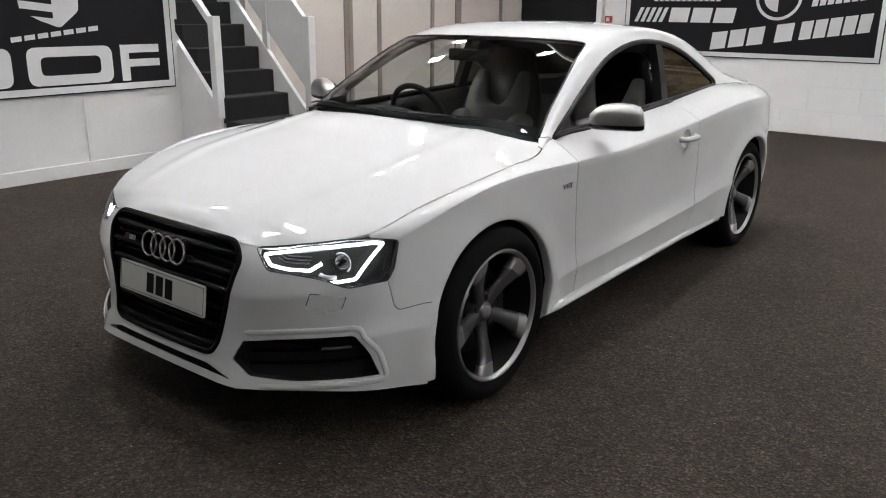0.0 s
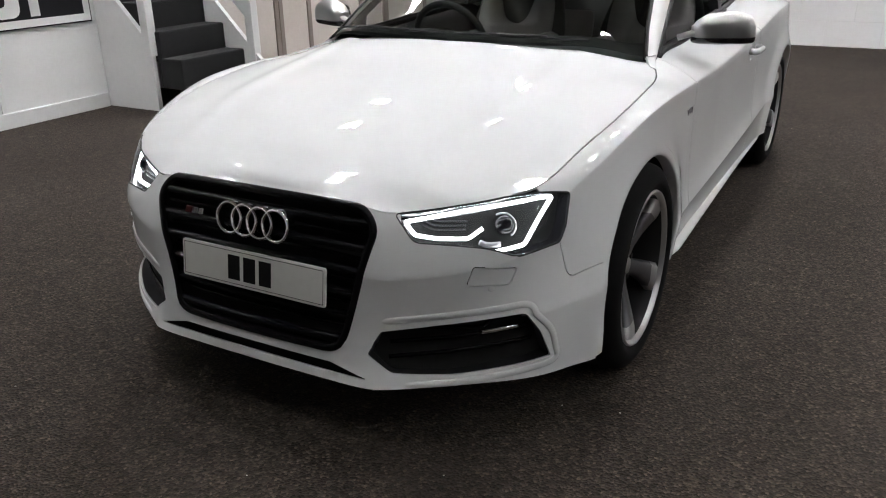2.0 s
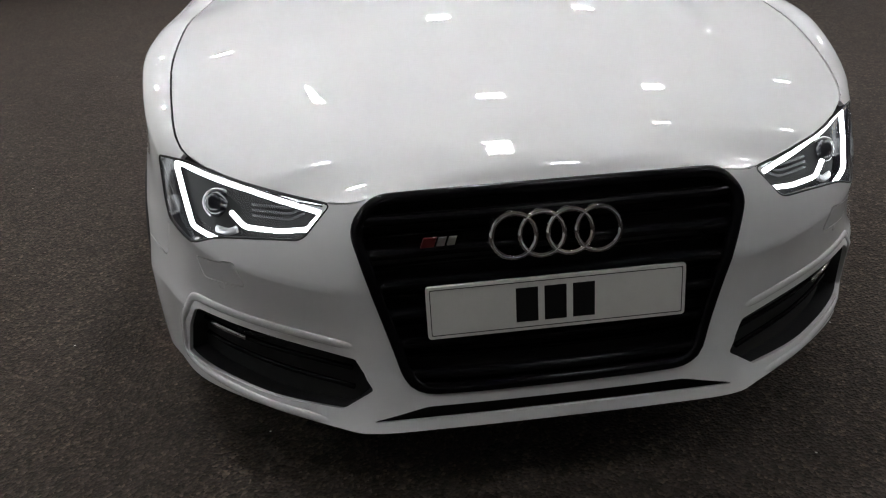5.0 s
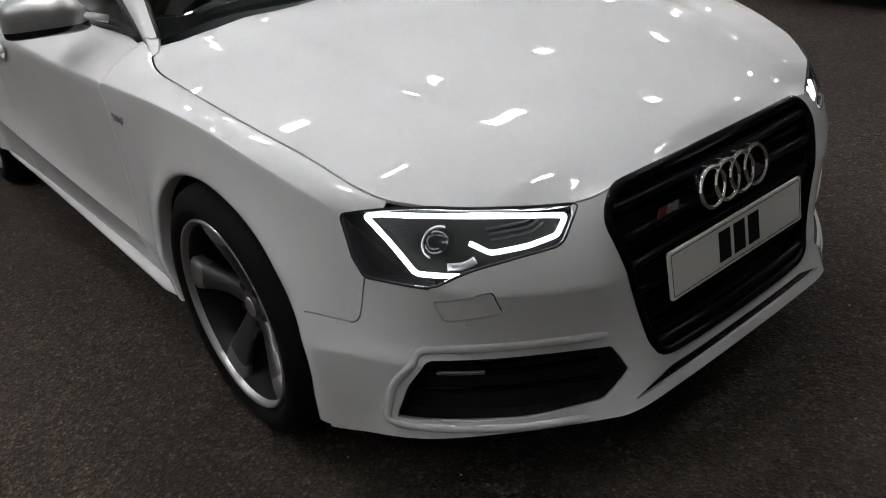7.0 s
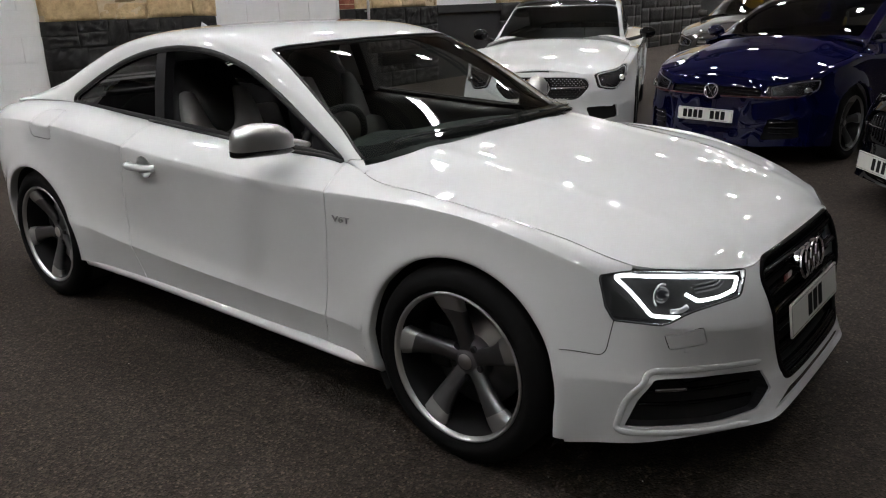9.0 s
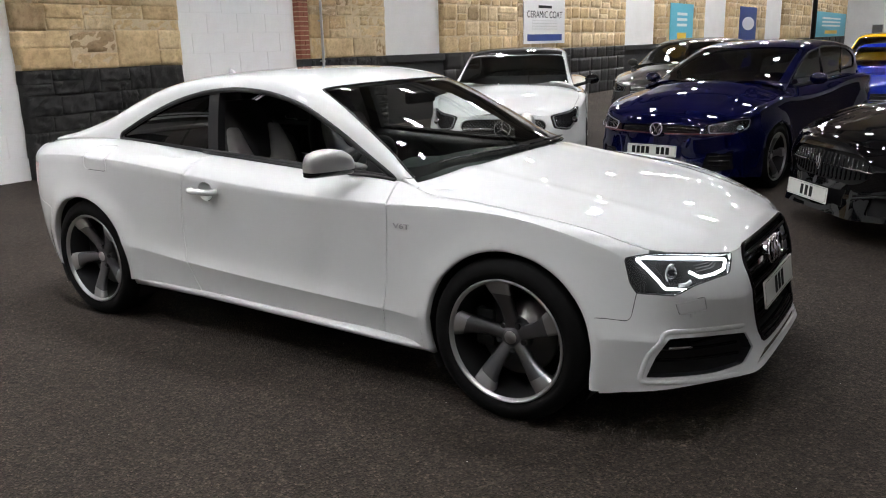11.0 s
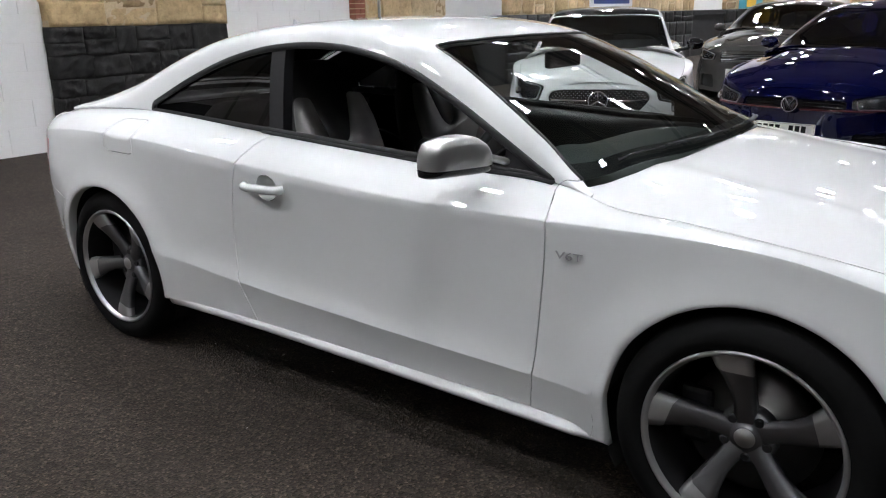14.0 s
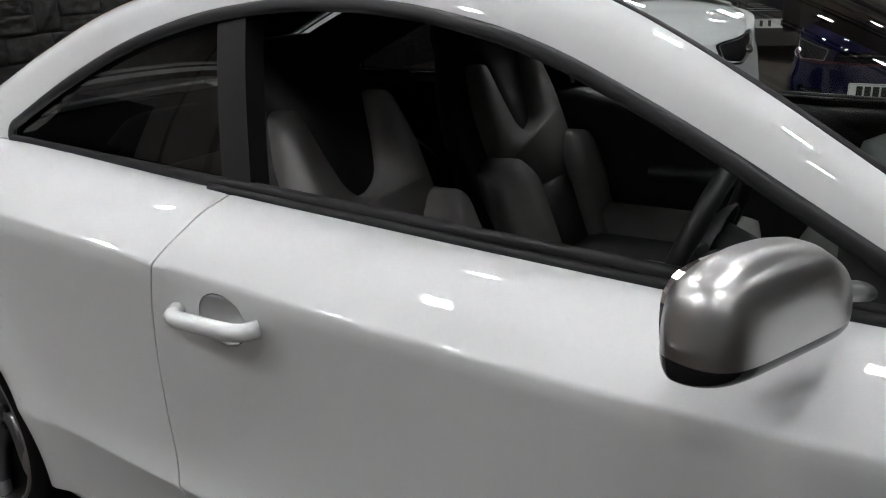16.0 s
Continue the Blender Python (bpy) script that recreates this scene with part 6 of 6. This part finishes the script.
# blue open car and yellow car far back
build_car("blue_convertible", "bright blue open-top car parked far down the hall", TO_X(11.6, -.15), low, BRIGHT_BLUE,
          [(.58, -.68, .66, .03), (.72, -.52, .73, .03), (.80, -.34, .76, .03), (.80, -.42, .68, .03), (.70, -.62, .60, .03), (.60, -.70, .60, .03)], [(-.3, -.82, .55, .05), (.3, -.82, .55, .05), (.3, -.84, .42, .05), (-.3, -.84, .42, .05)],
          [(.52, -.80, .34, .03), (.74, -.66, .36, .03), (.76, -.63, .24, .03), (.50, -.82, .22, .03)], (0, .33, -.07, (-.06, 0, .06)), BRIGHT_BLUE, BRIGHT_BLUE, "parked cars", dlo=DLO_STD, bars=2, wheels_on=(), open_top=True)
build_car("yellow_car", "bright yellow car parked far down the hall", TO_X(17.2, .55), hatch, YELLOW_PAINT,
          [(.46, -.74, .72, .02), (.62, -.64, .77, .03), (.78, -.42, .79, .03), (.79, -.46, .69, .03), (.68, -.62, .62, .04), (.48, -.76, .63, .02)], [(-.40, -.78, .72, .03), (.40, -.78, .72, .03), (.36, -.81, .60, .03), (-.36, -.81, .60, .03)],
          [(.50, -.80, .42, .03), (.72, -.68, .43, .03), (.74, -.66, .26, .03), (.46, -.82, .24, .03)], (0, .46, -.07, (-.15, -.05, .1)), YELLOW_PAINT, YELLOW_PAINT, "parked cars", dlo=HATCH_DLO, bars=2, wheels_on=(), screen=(.24, .34, 1.05, 1.20))


# ---- fittings of the hall ----
# stairs rising away through the side wall
SY0, SY1 = 2.235, 2.96
stairs = thing("staircase", pose(0, 0, 0), "white timber staircase with black carpeted steps", "stairs")
for k in range(18):
    x1 = -3.26 - .205 * k
    boxed("step", x1 - .235, x1 + .018, SY0, SY1, max(0, .21 * k - .03), .21 * (k + 1), STAIR_CARPET, stairs, .014)
for y0, y1, n in ((SY0 - .045, SY0 - .002, 0), (SY1 + .002, SY1 + .045, 1)):
    zz = lambda x: .21 + (-3.26 - x) * 1.024
    low = .15
    prof = [(-3.72, 0), (-3.72, zz(-3.72) - low), (-7.0, zz(-7.0) - low), (-7.0, 0)] if n == 0 else [(-3.20, 0), (-3.20, .16), (-3.24, .30), (-7.0, zz(-7.0) + .12), (-7.0, 0)]
    part("stringer", extrude_poly(prof, lambda a, b, c: (a, y0 + c, b), y1 - y0, .004), SKIRT_WHITE, stairs, "white stair stringer")
for yy, xn in ((SY0 - .045, -3.74), (SY1 + .01, -3.36)):
    nz = .21 + (-3.26 - xn) * 1.0
    boxed("newel_post", xn - .04, xn + .04, yy - .02, yy + .06, nz - .25, 1.345 + (.0 if xn < -3.5 else 0), SKIRT_WHITE, stairs, .006, "white newel post")
    z0 = 1.29
    rail = [(xn, z0), (xn, z0 - .075), (-7.0, z0 - .075 + (-xn - -7.0 * -1) * 0 + (xn + 7.0) * 1.0), (-7.0, z0 + (xn + 7.0) * 1.0)]
    part("handrail", extrude_poly(rail, lambda a, b, c: (a, yy - .005 + c, b), .05, .006), SKIRT_WHITE, stairs, "white handrail")
    for j in range(1, 4):
        xb = xn - .62 * j
        boxed("baluster", xb - .035, xb + .035, yy, yy + .04, .21 + (-3.26 - xb), z0 + (xn - xb) - .05, SKIRT_WHITE, stairs, .004)
# closed white panel under the far handrail
panel_pts = [(-3.36, .62), (-3.36, 1.25), (-7.0, 1.25 + 3.64), (-7.0, .62 + 3.64)]
part("side_panel", extrude_poly(panel_pts, lambda a, b, c: (a, SY1 + .02 + c, b), .02, .002), SKIRT_WHITE, stairs, "white balustrade panel")

# skirting, joints and switch of the white wall
tagged(boxed("skirting_west", WX, WX + .022, YS, 2.17, 0, .115, SKIRT_WHITE, None, .004), "white painted skirting board", "skirting", **structure)
for y in (-3.6, -2.40, -1.19, .025, 1.24):
    tagged(boxed("joint_strip", WX, WX + .012, y - .022, y + .022, .115, .66, SKIRT_WHITE, None, .003), "white joint strip between wall boards", "trim", **structure)
sw_ = thing("light_switch", pose(WX, 2.175, 1.10), "white square light switch on wall", "switch")
boxed("plate", .0, .009, -.04, .04, -.04, .04, SIGN_WHITE, sw_, .003)
boxed("rocker", .009, .014, -.016, .016, -.024, .024, SIGN_WHITE, sw_, .002)

# black wall sign with white shapes beside the stairs
SB, SY = .70, 2.135


def wall_sign(name, M, w, h, label, border=.055):
    ob = thing(name, M, label, "sign")
    boxed("board", 0, w, -.018, 0, 0, h, SIGN_BLACK, ob, .003, "black board")
    for a0, a1, b0, b1 in ((.012, w - .012, .012, .012 + border), (.012, w - .012, h - .012 - border, h - .012), (.012, .012 + border, .012 + border, h - .012 - border), (w - .012 - border, w - .012, .012 + border, h - .012 - border)):
        boxed("border", a0, a1, -.022, -.018, b0, b1, SIGN_WHITE, ob, .001, "white border")
    return ob


def flat(name, ob, pts, r=0.0, hole=None):
    """A flat white print on a sign, from an outline."""
    if hole is None:
        return part(name, extrude_poly([tuple(p) for p in rounded(pts, r, 1.0)], lambda a, b, c: (a, -.0185 - c, b), .003), SIGN_WHITE, ob)
    o, i = rounded(pts, r, .05), rounded(hole, r * .6, .05)
    n = 60
    res = lambda P: np.stack([np.interp(np.linspace(0, len(P), n, endpoint=False), np.arange(len(P) + 1), np.append(P[:, k], P[0, k])) for k in (0, 1)], 1)
    ang = lambda P: P[np.argsort(np.arctan2(P[:, 1] - P[:, 1].mean(), P[:, 0] - P[:, 0].mean()))]
    o, i = ang(res(o)), ang(res(i))
    V = [(p[0], -.0215, p[1]) for p in o] + [(p[0], -.0215, p[1]) for p in i]
    return part(name, bm_from(V, [(k, (k + 1) % n, n + (k + 1) % n, n + k) for k in range(n)]), SIGN_WHITE, ob)


W1 = 4.6
sign_a = wall_sign("black_wall_sign", pose(WX + .001, SY - W1, SB, 0, 0, 90), W1, 1.65, "black wall sign with white border and shapes")
yo = lambda y: y - .08 - (SY - W1)
flat("ring_shape", sign_a, [(yo(.86), .085), (yo(1.60), .085), (yo(1.60), .395), (yo(.86), .395)], .08, [(yo(.97), .165), (yo(1.49), .165), (yo(1.49), .315), (yo(.97), .315)])
flat("ring_shape", sign_a, [(yo(.0), .085), (yo(.74), .085), (yo(.74), .395), (yo(.0), .395)], .08, [(yo(.11), .165), (yo(.63), .165), (yo(.63), .315), (yo(.11), .315)])
flat("bar_shape", sign_a, [(yo(1.68), .085), (yo(1.76), .085), (yo(1.76), .395), (yo(1.68), .395)])
for z0, z1 in ((.325, .395), (.205, .27)):
    flat("bar_shape", sign_a, [(yo(1.755), z0), (yo(2.06), z0), (yo(2.06), z1), (yo(1.755), z1)])


def letter_row(ob, a0, a1, count, low, high, slant=.0, fill=.78):
    """Plain letter-sized blocks in a row; low and high give the row's edges along it."""
    step = (a1 - a0) / count
    for k in range(count):
        b0, b1 = a0 + step * k, a0 + step * (k + fill)
        flat("name_block", ob, [(b0, low(b0)), (b1, low(b1)), (b1 + slant, high(b1)), (b0 + slant, high(b0))])


rise = lambda base: (lambda a: base + (a - yo(.76)) * .115)
letter_row(sign_a, yo(.76), yo(1.52), 7, rise(.437), rise(.476))
flat("shield", sign_a, [(yo(1.02), .60), (yo(1.17), .545), (yo(1.34), .68), (yo(1.36), .95), (yo(.84), .95), (yo(.86), .68)], .03)
for z0 in (.65, .76, .87):
    part("shield_stripe", extrude_poly([(yo(.86), z0), (yo(1.12), z0 - .03), (yo(1.12), z0 + .02), (yo(.86), z0 + .05)], lambda a, b, c: (a, -.0218 - c, b), .001), SIGN_BLACK, sign_a)

# black sign on the long wall behind the coupe
X0, W2 = -2.62, 3.17
sign_b = wall_sign("black_motor_sign", pose(X0, WY + .118, .86), W2, 1.55, "black wall sign with white stripes, ring and bars")
for k in range(5):
    flat("slant_stripe", sign_b, [(.14 + .085 * k, .42), (.19 + .085 * k, .42), (.27 + .085 * k, .60), (.22 + .085 * k, .60)])
letter_row(sign_b, .62, 1.50, 3, lambda a: .42, lambda a: .60, .03, .86)
letter_row(sign_b, .40, 1.30, 12, lambda a: .68, lambda a: .76, 0, .7)
ring_pts = [(1.98 + .27 * math.cos(a), .73 + .27 * math.sin(a)) for a in np.linspace(0, 2 * math.pi, 40, endpoint=False)]
flat("ring_shape", sign_b, ring_pts, 0, [(1.98 + .235 * math.cos(a), .73 + .235 * math.sin(a)) for a in np.linspace(0, 2 * math.pi, 40, endpoint=False)])
flat("disc_shape", sign_b, [(1.98 + .17 * math.cos(a), .73 + .17 * math.sin(a)) for a in np.linspace(0, math.pi / 2, 12)] + [(1.98, .73)])
flat("disc_shape", sign_b, [(1.98 + .17 * math.cos(a), .73 + .17 * math.sin(a)) for a in np.linspace(math.pi, 1.5 * math.pi, 12)] + [(1.98, .73)])
for a0, a1, n_ in ((1.20, 1.88, 3), (1.98, 2.22, 1), (2.26, 3.04, 5)):
    letter_row(sign_b, a0, a1, n_, lambda a: .105 + (a - 1.30) * .14, lambda a: .315 + (a - 1.30) * .14, .02, .84)
letter_row(sign_b, 2.36, 3.04, 8, lambda a: .62 + (a - 2.36) * .13, lambda a: .71 + (a - 2.36) * .13, .01, .75)

# flat dark panel in the doorway, jamb, call point
tagged(boxed("doorway_panel", -4.26, -3.02, WY + .06, WY + .119, 0, 2.3, SIGN_BLACK, None, .004), "flat dark panel filling the doorway", "door", **structure)
tagged(boxed("door_trim", -3.02, -2.94, WY + .03, WY + .119, 0, 2.35, SKIRT_WHITE, None, .004), "white door frame", "trim", **structure)
call = thing("fire_call_point", pose(-2.86, WY + .119, 1.30), "small red fire call point on white wall", "alarm")
boxed("case", -.045, .045, -.05, 0, -.045, .045, RED_BOX, call, .006)
boxed("window", -.025, .025, -.053, -.05, -.025, .025, SIGN_WHITE, call, .001)
for y in (4.41, 4.48, 4.96, 5.96, 6.47, 6.53, 7.49):
    tagged(boxed("batten", WX, WX + .02, y - .03, y + .03, 0, CEILING + .4, BATTEN_BROWN, None, .004), "brown vertical batten on beige boards", "trim", **structure)

# posters on the stone piers
def wall_poster(x0, x1, z0, z1, colour, label, y):
    ob = thing("wall_poster", pose(x0, y, z0), label, "poster")
    boxed("sheet", 0, x1 - x0, -.02, 0, 0, z1 - z0, colour, ob, .002)
    return ob, x1 - x0, z1 - z0


def poster_bar(ob, a0, a1, b0, b1, colour):
    boxed("print_bar", a0, a1, -.024, -.0205, b0, b1, colour, ob, 0)


PF = WY - .014
p, w, h = wall_poster(14.21, 16.5, 1.42, 2.75, SIGN_WHITE, "white poster with dark heading and navy band", PF)
letters("heading", "CERAMIC COAT", .235, pose(w / 2, -.022, h * .52, 90) @ Matrix.Diagonal((1.15, 1, 1, 1)), SIGN_BLACK, p, .001)
poster_bar(p, w * .34, w * .66, h * .64, h * .69, SIGN_BLACK)
for k in range(4):
    poster_bar(p, w * .2, w * .8, h * (.41 - .05 * k), h * (.42 - .05 * k), BRUSHED)
poster_bar(p, w * .08, w * .92, h * .05, h * .17, BANNER_NAVY)
poster_bar(p, w * .04, w * .96, h * .90, h * .915, BRUSHED)
p, w, h = wall_poster(25.06, 27.7, 1.30, 2.66, BANNER_TEAL, "teal poster with pale lettering bars on stone pier", PF)
for k in range(3):
    poster_bar(p, w * .28, w * .72, h * (.70 - .14 * k), h * (.77 - .14 * k), SIGN_WHITE)
poster_bar(p, w * .3, w * .7, h * .04, h * .26, BANNER_YELLOW)
p, w, h = wall_poster(34.6, 37.7, 1.30, 2.76, BANNER_NAVY, "navy poster with white oval on stone pier", PF)
part("oval", extrude_poly([(w / 2 + w * .36 * math.cos(a), h * .5 + h * .2 * math.sin(a)) for a in np.linspace(0, 2 * math.pi, 28, endpoint=False)], lambda a, b, c: (a, -.0205 - c, b), .003), SIGN_WHITE, p)
p, w, h = wall_poster(53.4, 66.5, 1.30, 2.9, BANNER_TEAL, "wide teal poster with pale lettering bars", PF)
for k in range(3):
    poster_bar(p, w * .2, w * .8, h * (.72 - .15 * k), h * (.79 - .15 * k), SIGN_WHITE)
poster_bar(p, w * .3, w * .7, h * .12, h * .26, BANNER_YELLOW)
pipe = thing("wall_pipe", pose(6.95, WY - .10, 0), "white conduit pipe running up the stone pier", "pipe")
part("tube", bm_from(*tube([(0, 0, .9), (0, 0, CEILING + .4)], .022, 10, False, 1, (1, 0, 0))), SIGN_WHITE, pipe, "", True)
for z in (1.25, 1.9, 2.9):
    boxed("clip", -.035, .035, -.01, .05, z - .012, z + .012, BRUSHED, pipe, .002)
drain = thing("black_downpipe", pose(52.3, WY - .15, 0), "black vertical pipe on stone pier", "pipe")
part("tube", bm_from(*tube([(0, 0, 0), (0, 0, HIGH - .1)], .14, 10, False, 1, (1, 0, 0))), SATIN_BLACK, drain, "", True)
for k, (x, y0, z0, z1, m) in enumerate(((XE - .3, 5.4, 1.2, 2.1, BRUSHED), (XE - .3, 4.3, 1.1, 1.8, ROOF_STEEL), (XE - .3, 3.1, 1.1, 2.0, BRUSHED))):
    cab = thing("wall_cabinet", pose(x, y0, z0), "grey metal cabinet on far white wall", "cabinet", "wall cabinets")
    boxed("case", 0, .28, 0, .8, 0, z1 - z0, m, cab, .02)
    boxed("door_panel", -.02, 0, .05, .75, .05, z1 - z0 - .05, ROOF_STEEL, cab, .01)

# roof steel
for k in range(12):
    x = -3.0 + 4.6 * k
    tr = thing("roof_truss", pose(x, 0, CEILING if x < STEP else HIGH - .5), "grey steel roof truss under dark roof", "truss", "roof trusses")
    boxed("chord", -.06, .06, YS, WY + .1, .36, .48, ROOF_STEEL, tr, .01)
    boxed("chord", -.05, .05, YS, WY + .1, .14, .22, ROOF_STEEL, tr, .01)
    for j in range(12):
        ya = YS + (WY - YS) * j / 12
        yb = YS + (WY - YS) * (j + .5) / 12
        yc = YS + (WY - YS) * (j + 1) / 12
        for a, b in ((ya, yb), (yc, yb)):
            part("web", bm_from(*tube([(0, a, .20), (0, b, .40)], .022, 6, False, 1, (1, 0, 0))), ROOF_STEEL, tr)

# ---- masonry ----
from mathutils import noise

def rough_block(w, h, d, amount, rng, fine=True):
    """A quarry-faced stone towards -y, its back at y = 0."""
    nx, nz = (12, 7) if fine else (5, 4)
    seed = Vector((rng.uniform(0, 50), rng.uniform(0, 50), rng.uniform(0, 50)))
    jit = [rng.uniform(-.016, .016) if fine else 0 for _ in range(4)]
    V, F = [], []
    for j in range(nz + 1):
        for i in range(nx + 1):
            a, b = i / nx, j / nz
            x = w * a + (jit[0] * (1 - b) if i == 0 else jit[1] * b if i == nx else 0)
            z = h * b + (jit[2] * a if j == 0 else jit[3] * (1 - a) if j == nz else 0)
            rim_ = min(1.0, min(a * w, (1 - a) * w, b * h, (1 - b) * h) / .014)
            n = noise.fractal(seed + Vector((x * 13, 0, z * 16)), .8, 2.1, 4) * .6 + .03
            V.append((x, -d + .004 * (1 - rim_) - amount * max(-.15, n) * rim_, z))
    F = [(j * (nx + 1) + i, j * (nx + 1) + i + 1, (j + 1) * (nx + 1) + i + 1, (j + 1) * (nx + 1) + i) for j in range(nz) for i in range(nx)]
    b = len(V)
    ringi = [i for i in range(nx + 1)] + [(j + 1) * (nx + 1) + nx for j in range(nz)] + [nz * (nx + 1) + i for i in range(nx - 1, -1, -1)] + [j * (nx + 1) for j in range(nz - 1, 0, -1)]
    V += [(V[i][0], 0.0, V[i][2]) for i in ringi]
    m = len(ringi)
    F += [(ringi[k], b + k, b + (k + 1) % m, ringi[(k + 1) % m]) for k in range(m)]
    return V, F


def stone_tint(name, sets, rough=.92, spec=.2):
    m, nt, p = mat_new(name)
    oi = nt.nodes.new("ShaderNodeObjectInfo")
    n1, n2, n3 = noise_tex(nt, 2.2, 5, .65), noise_tex(nt, 16, 5, .7), noise_tex(nt, 90, 3, .6)
    c = ramp(nt, oi.outputs["Random"], sets)
    c = mixc(nt, .8, c, ramp(nt, n1, [(.3, (.55, .5, .42)), (.7, (1.15, 1.1, 1.0))]), "MULTIPLY")
    c = mixc(nt, .5, c, ramp(nt, n2, [(.28, (.45, .40, .34)), (.55, (1.1, 1.08, 1.05))]), "MULTIPLY")
    nt.links.new(c, p.inputs["Base Color"])
    setp(p, rough=rough, spec=spec)
    mixn = mixc(nt, .5, n2, n3)
    bump(nt, p, mixn, .9, .02)
    return m


SANDSTONE = stone_tint("sandstone_blocks", [(0, (.54, .41, .25)), (.25, (.66, .53, .34)), (.5, (.58, .45, .27)), (.8, (.70, .59, .41)), (.93, (.36, .27, .17)), (1, (.62, .50, .33))])
PAINTED_STONE = stone_tint("black_painted_blocks", [(0, (.012, .012, .013)), (.5, (.018, .018, .019)), (1, (.024, .024, .025))], .62, .35)
PAINTED_BLOCK = surface("white_painted_block", (.80, .80, .79), (.86, .86, .855), 2.0, (.5, .7), 60, .15, .003)
rng = random.Random(5)


def pier(x0, x1, z_top, courses, lengths, proud=.13, black_to=1.29, label="sandstone pier with black painted base"):
    ob = thing("stone_pier", pose(x0, WY + .12, 0), label, "pier", "stone piers", "structure")
    boxed("core", .01, x1 - x0 - .01, -proud + .0035, 0, black_to, z_top, MORTAR, ob, 0, "lime mortar")
    boxed("painted_core", .01, x1 - x0 - .01, -proud + .03, 0, 0, black_to, BLACK_STONE, ob, 0)
    z = 0.0
    while z < z_top - .05:
        h = rng.uniform(*courses) * (.62 if z < black_to and x0 < 9 else 1)
        if z < black_to < z + h + .1:
            h = black_to - z
        h = min(h, z_top - z)
        x = 0.0
        while x < x1 - x0 - .02:
            w = rng.uniform(*lengths) * (.7 if z < black_to and x0 < 9 else 1)
            if x1 - x0 - x - w < lengths[0] * .6:
                w = x1 - x0 - x
            black_ = z + h * .5 < black_to
            low_h = h * rng.uniform(.38, .62) if rng.random() < .3 and h > .28 else h
            for zb, hb in ((z, low_h), (z + low_h, h - low_h)):
                if hb < .05:
                    continue
                out = proud + rng.uniform(-.006, .010)
                near = x0 < 9
                V, F = rough_block(w - .004, hb - .004, out if near else proud, (.050 if not black_ else .110) if near else .016, rng, near)
                part("stone", bm_from([(v[0] + x + .002, v[1], v[2] + zb + .002) for v in V], F), PAINTED_STONE if black_ else SANDSTONE, ob, "", True)
            x += w
        z += h
    return ob


pier(1.80, 4.12, 3.2, (.30, .50), (.30, .85))
pier(6.74, 8.80, 3.4, (.24, .42), (.35, .9))
pier(10.78, 13.95, 3.4, (.24, .40), (.35, .8))
pier(13.95, 17.0, 3.5, (.26, .42), (.4, .9))
pier(17.0, 20.9, 3.6, (.26, .42), (.4, .9))
pier(23.8, 29.3, 5.0, (.34, .5), (.7, 1.4))
pier(32.7, 39.75, 5.6, (.4, .6), (1.0, 2.0))
pier(43.9, 52.1, 6.2, (.5, .7), (1.5, 2.6))
pier(53.0, 67.0, 7.0, (.6, .8), (2.0, 3.5))
# red brick edge of the second pier
quoin = thing("brick_edge", pose(6.52, WY + .12, 1.29), "strip of red bricks beside the stone pier", "brickwork", "", "structure")
boxed("core", .005, .215, -.115, 0, 0, 1.9, MORTAR, quoin, 0)
for k in range(25):
    for a, b in (((.0, .108), (.114, .22)) if k % 2 else ((.0, .22),)):
        part("brick", box(bmesh.new(), a + .004, b - .004, -.128, 0, k * .075 + .005, k * .075 + .069, .003), RED_BRICK, quoin)
# black boarded dado along the far bays, with its ledge
for xa, xb in ((6.52, 6.74), (8.80, 10.78), (20.9, 23.8), (29.3, 32.7), (39.75, 43.9)):
    tagged(boxed("dado_band", xa, xb, WY + .03, WY + .119, 0, 1.15, BLACK_STONE, None, .004), "black painted wall base", "trim", **structure)
    tagged(boxed("dado_ledge", xa, xb, WY - .02, WY + .119, 1.15, 1.29, BLACK_STONE, None, .008), "black painted wall ledge", "trim", **structure)
# white painted blockwork near the coupe
wallblocks = thing("white_blockwork", pose(0, WY + .12, 0), "white painted concrete blockwork", "blockwork", "", "structure")
bl = {}


def block_mesh(w, h):
    key = (round(w, 3), round(h, 3))
    if key not in bl:
        bm = box(bmesh.new(), .0015, w - .0015, -.008, 0, .0015, h - .0015, .002)
        me = bpy.data.meshes.new("block")
        bm.to_mesh(me)
        bm.free()
        me.materials.append(PAINTED_BLOCK)
        bl[key] = me
    return bl[key]


for k in range(9):
    for xa, xb in ((-2.2, 1.78), (4.14, 6.50)):
        x = xa - (.29 if k % 2 else 0)
        while x < xb - .02:
            a, b = max(x, xa), min(x + .58, xb)
            if b - a > .03:
                o = new("block", block_mesh(b - a, .285))
                o.parent = wallblocks
                o.location = (a, 0, .285 * k)
            x += .58
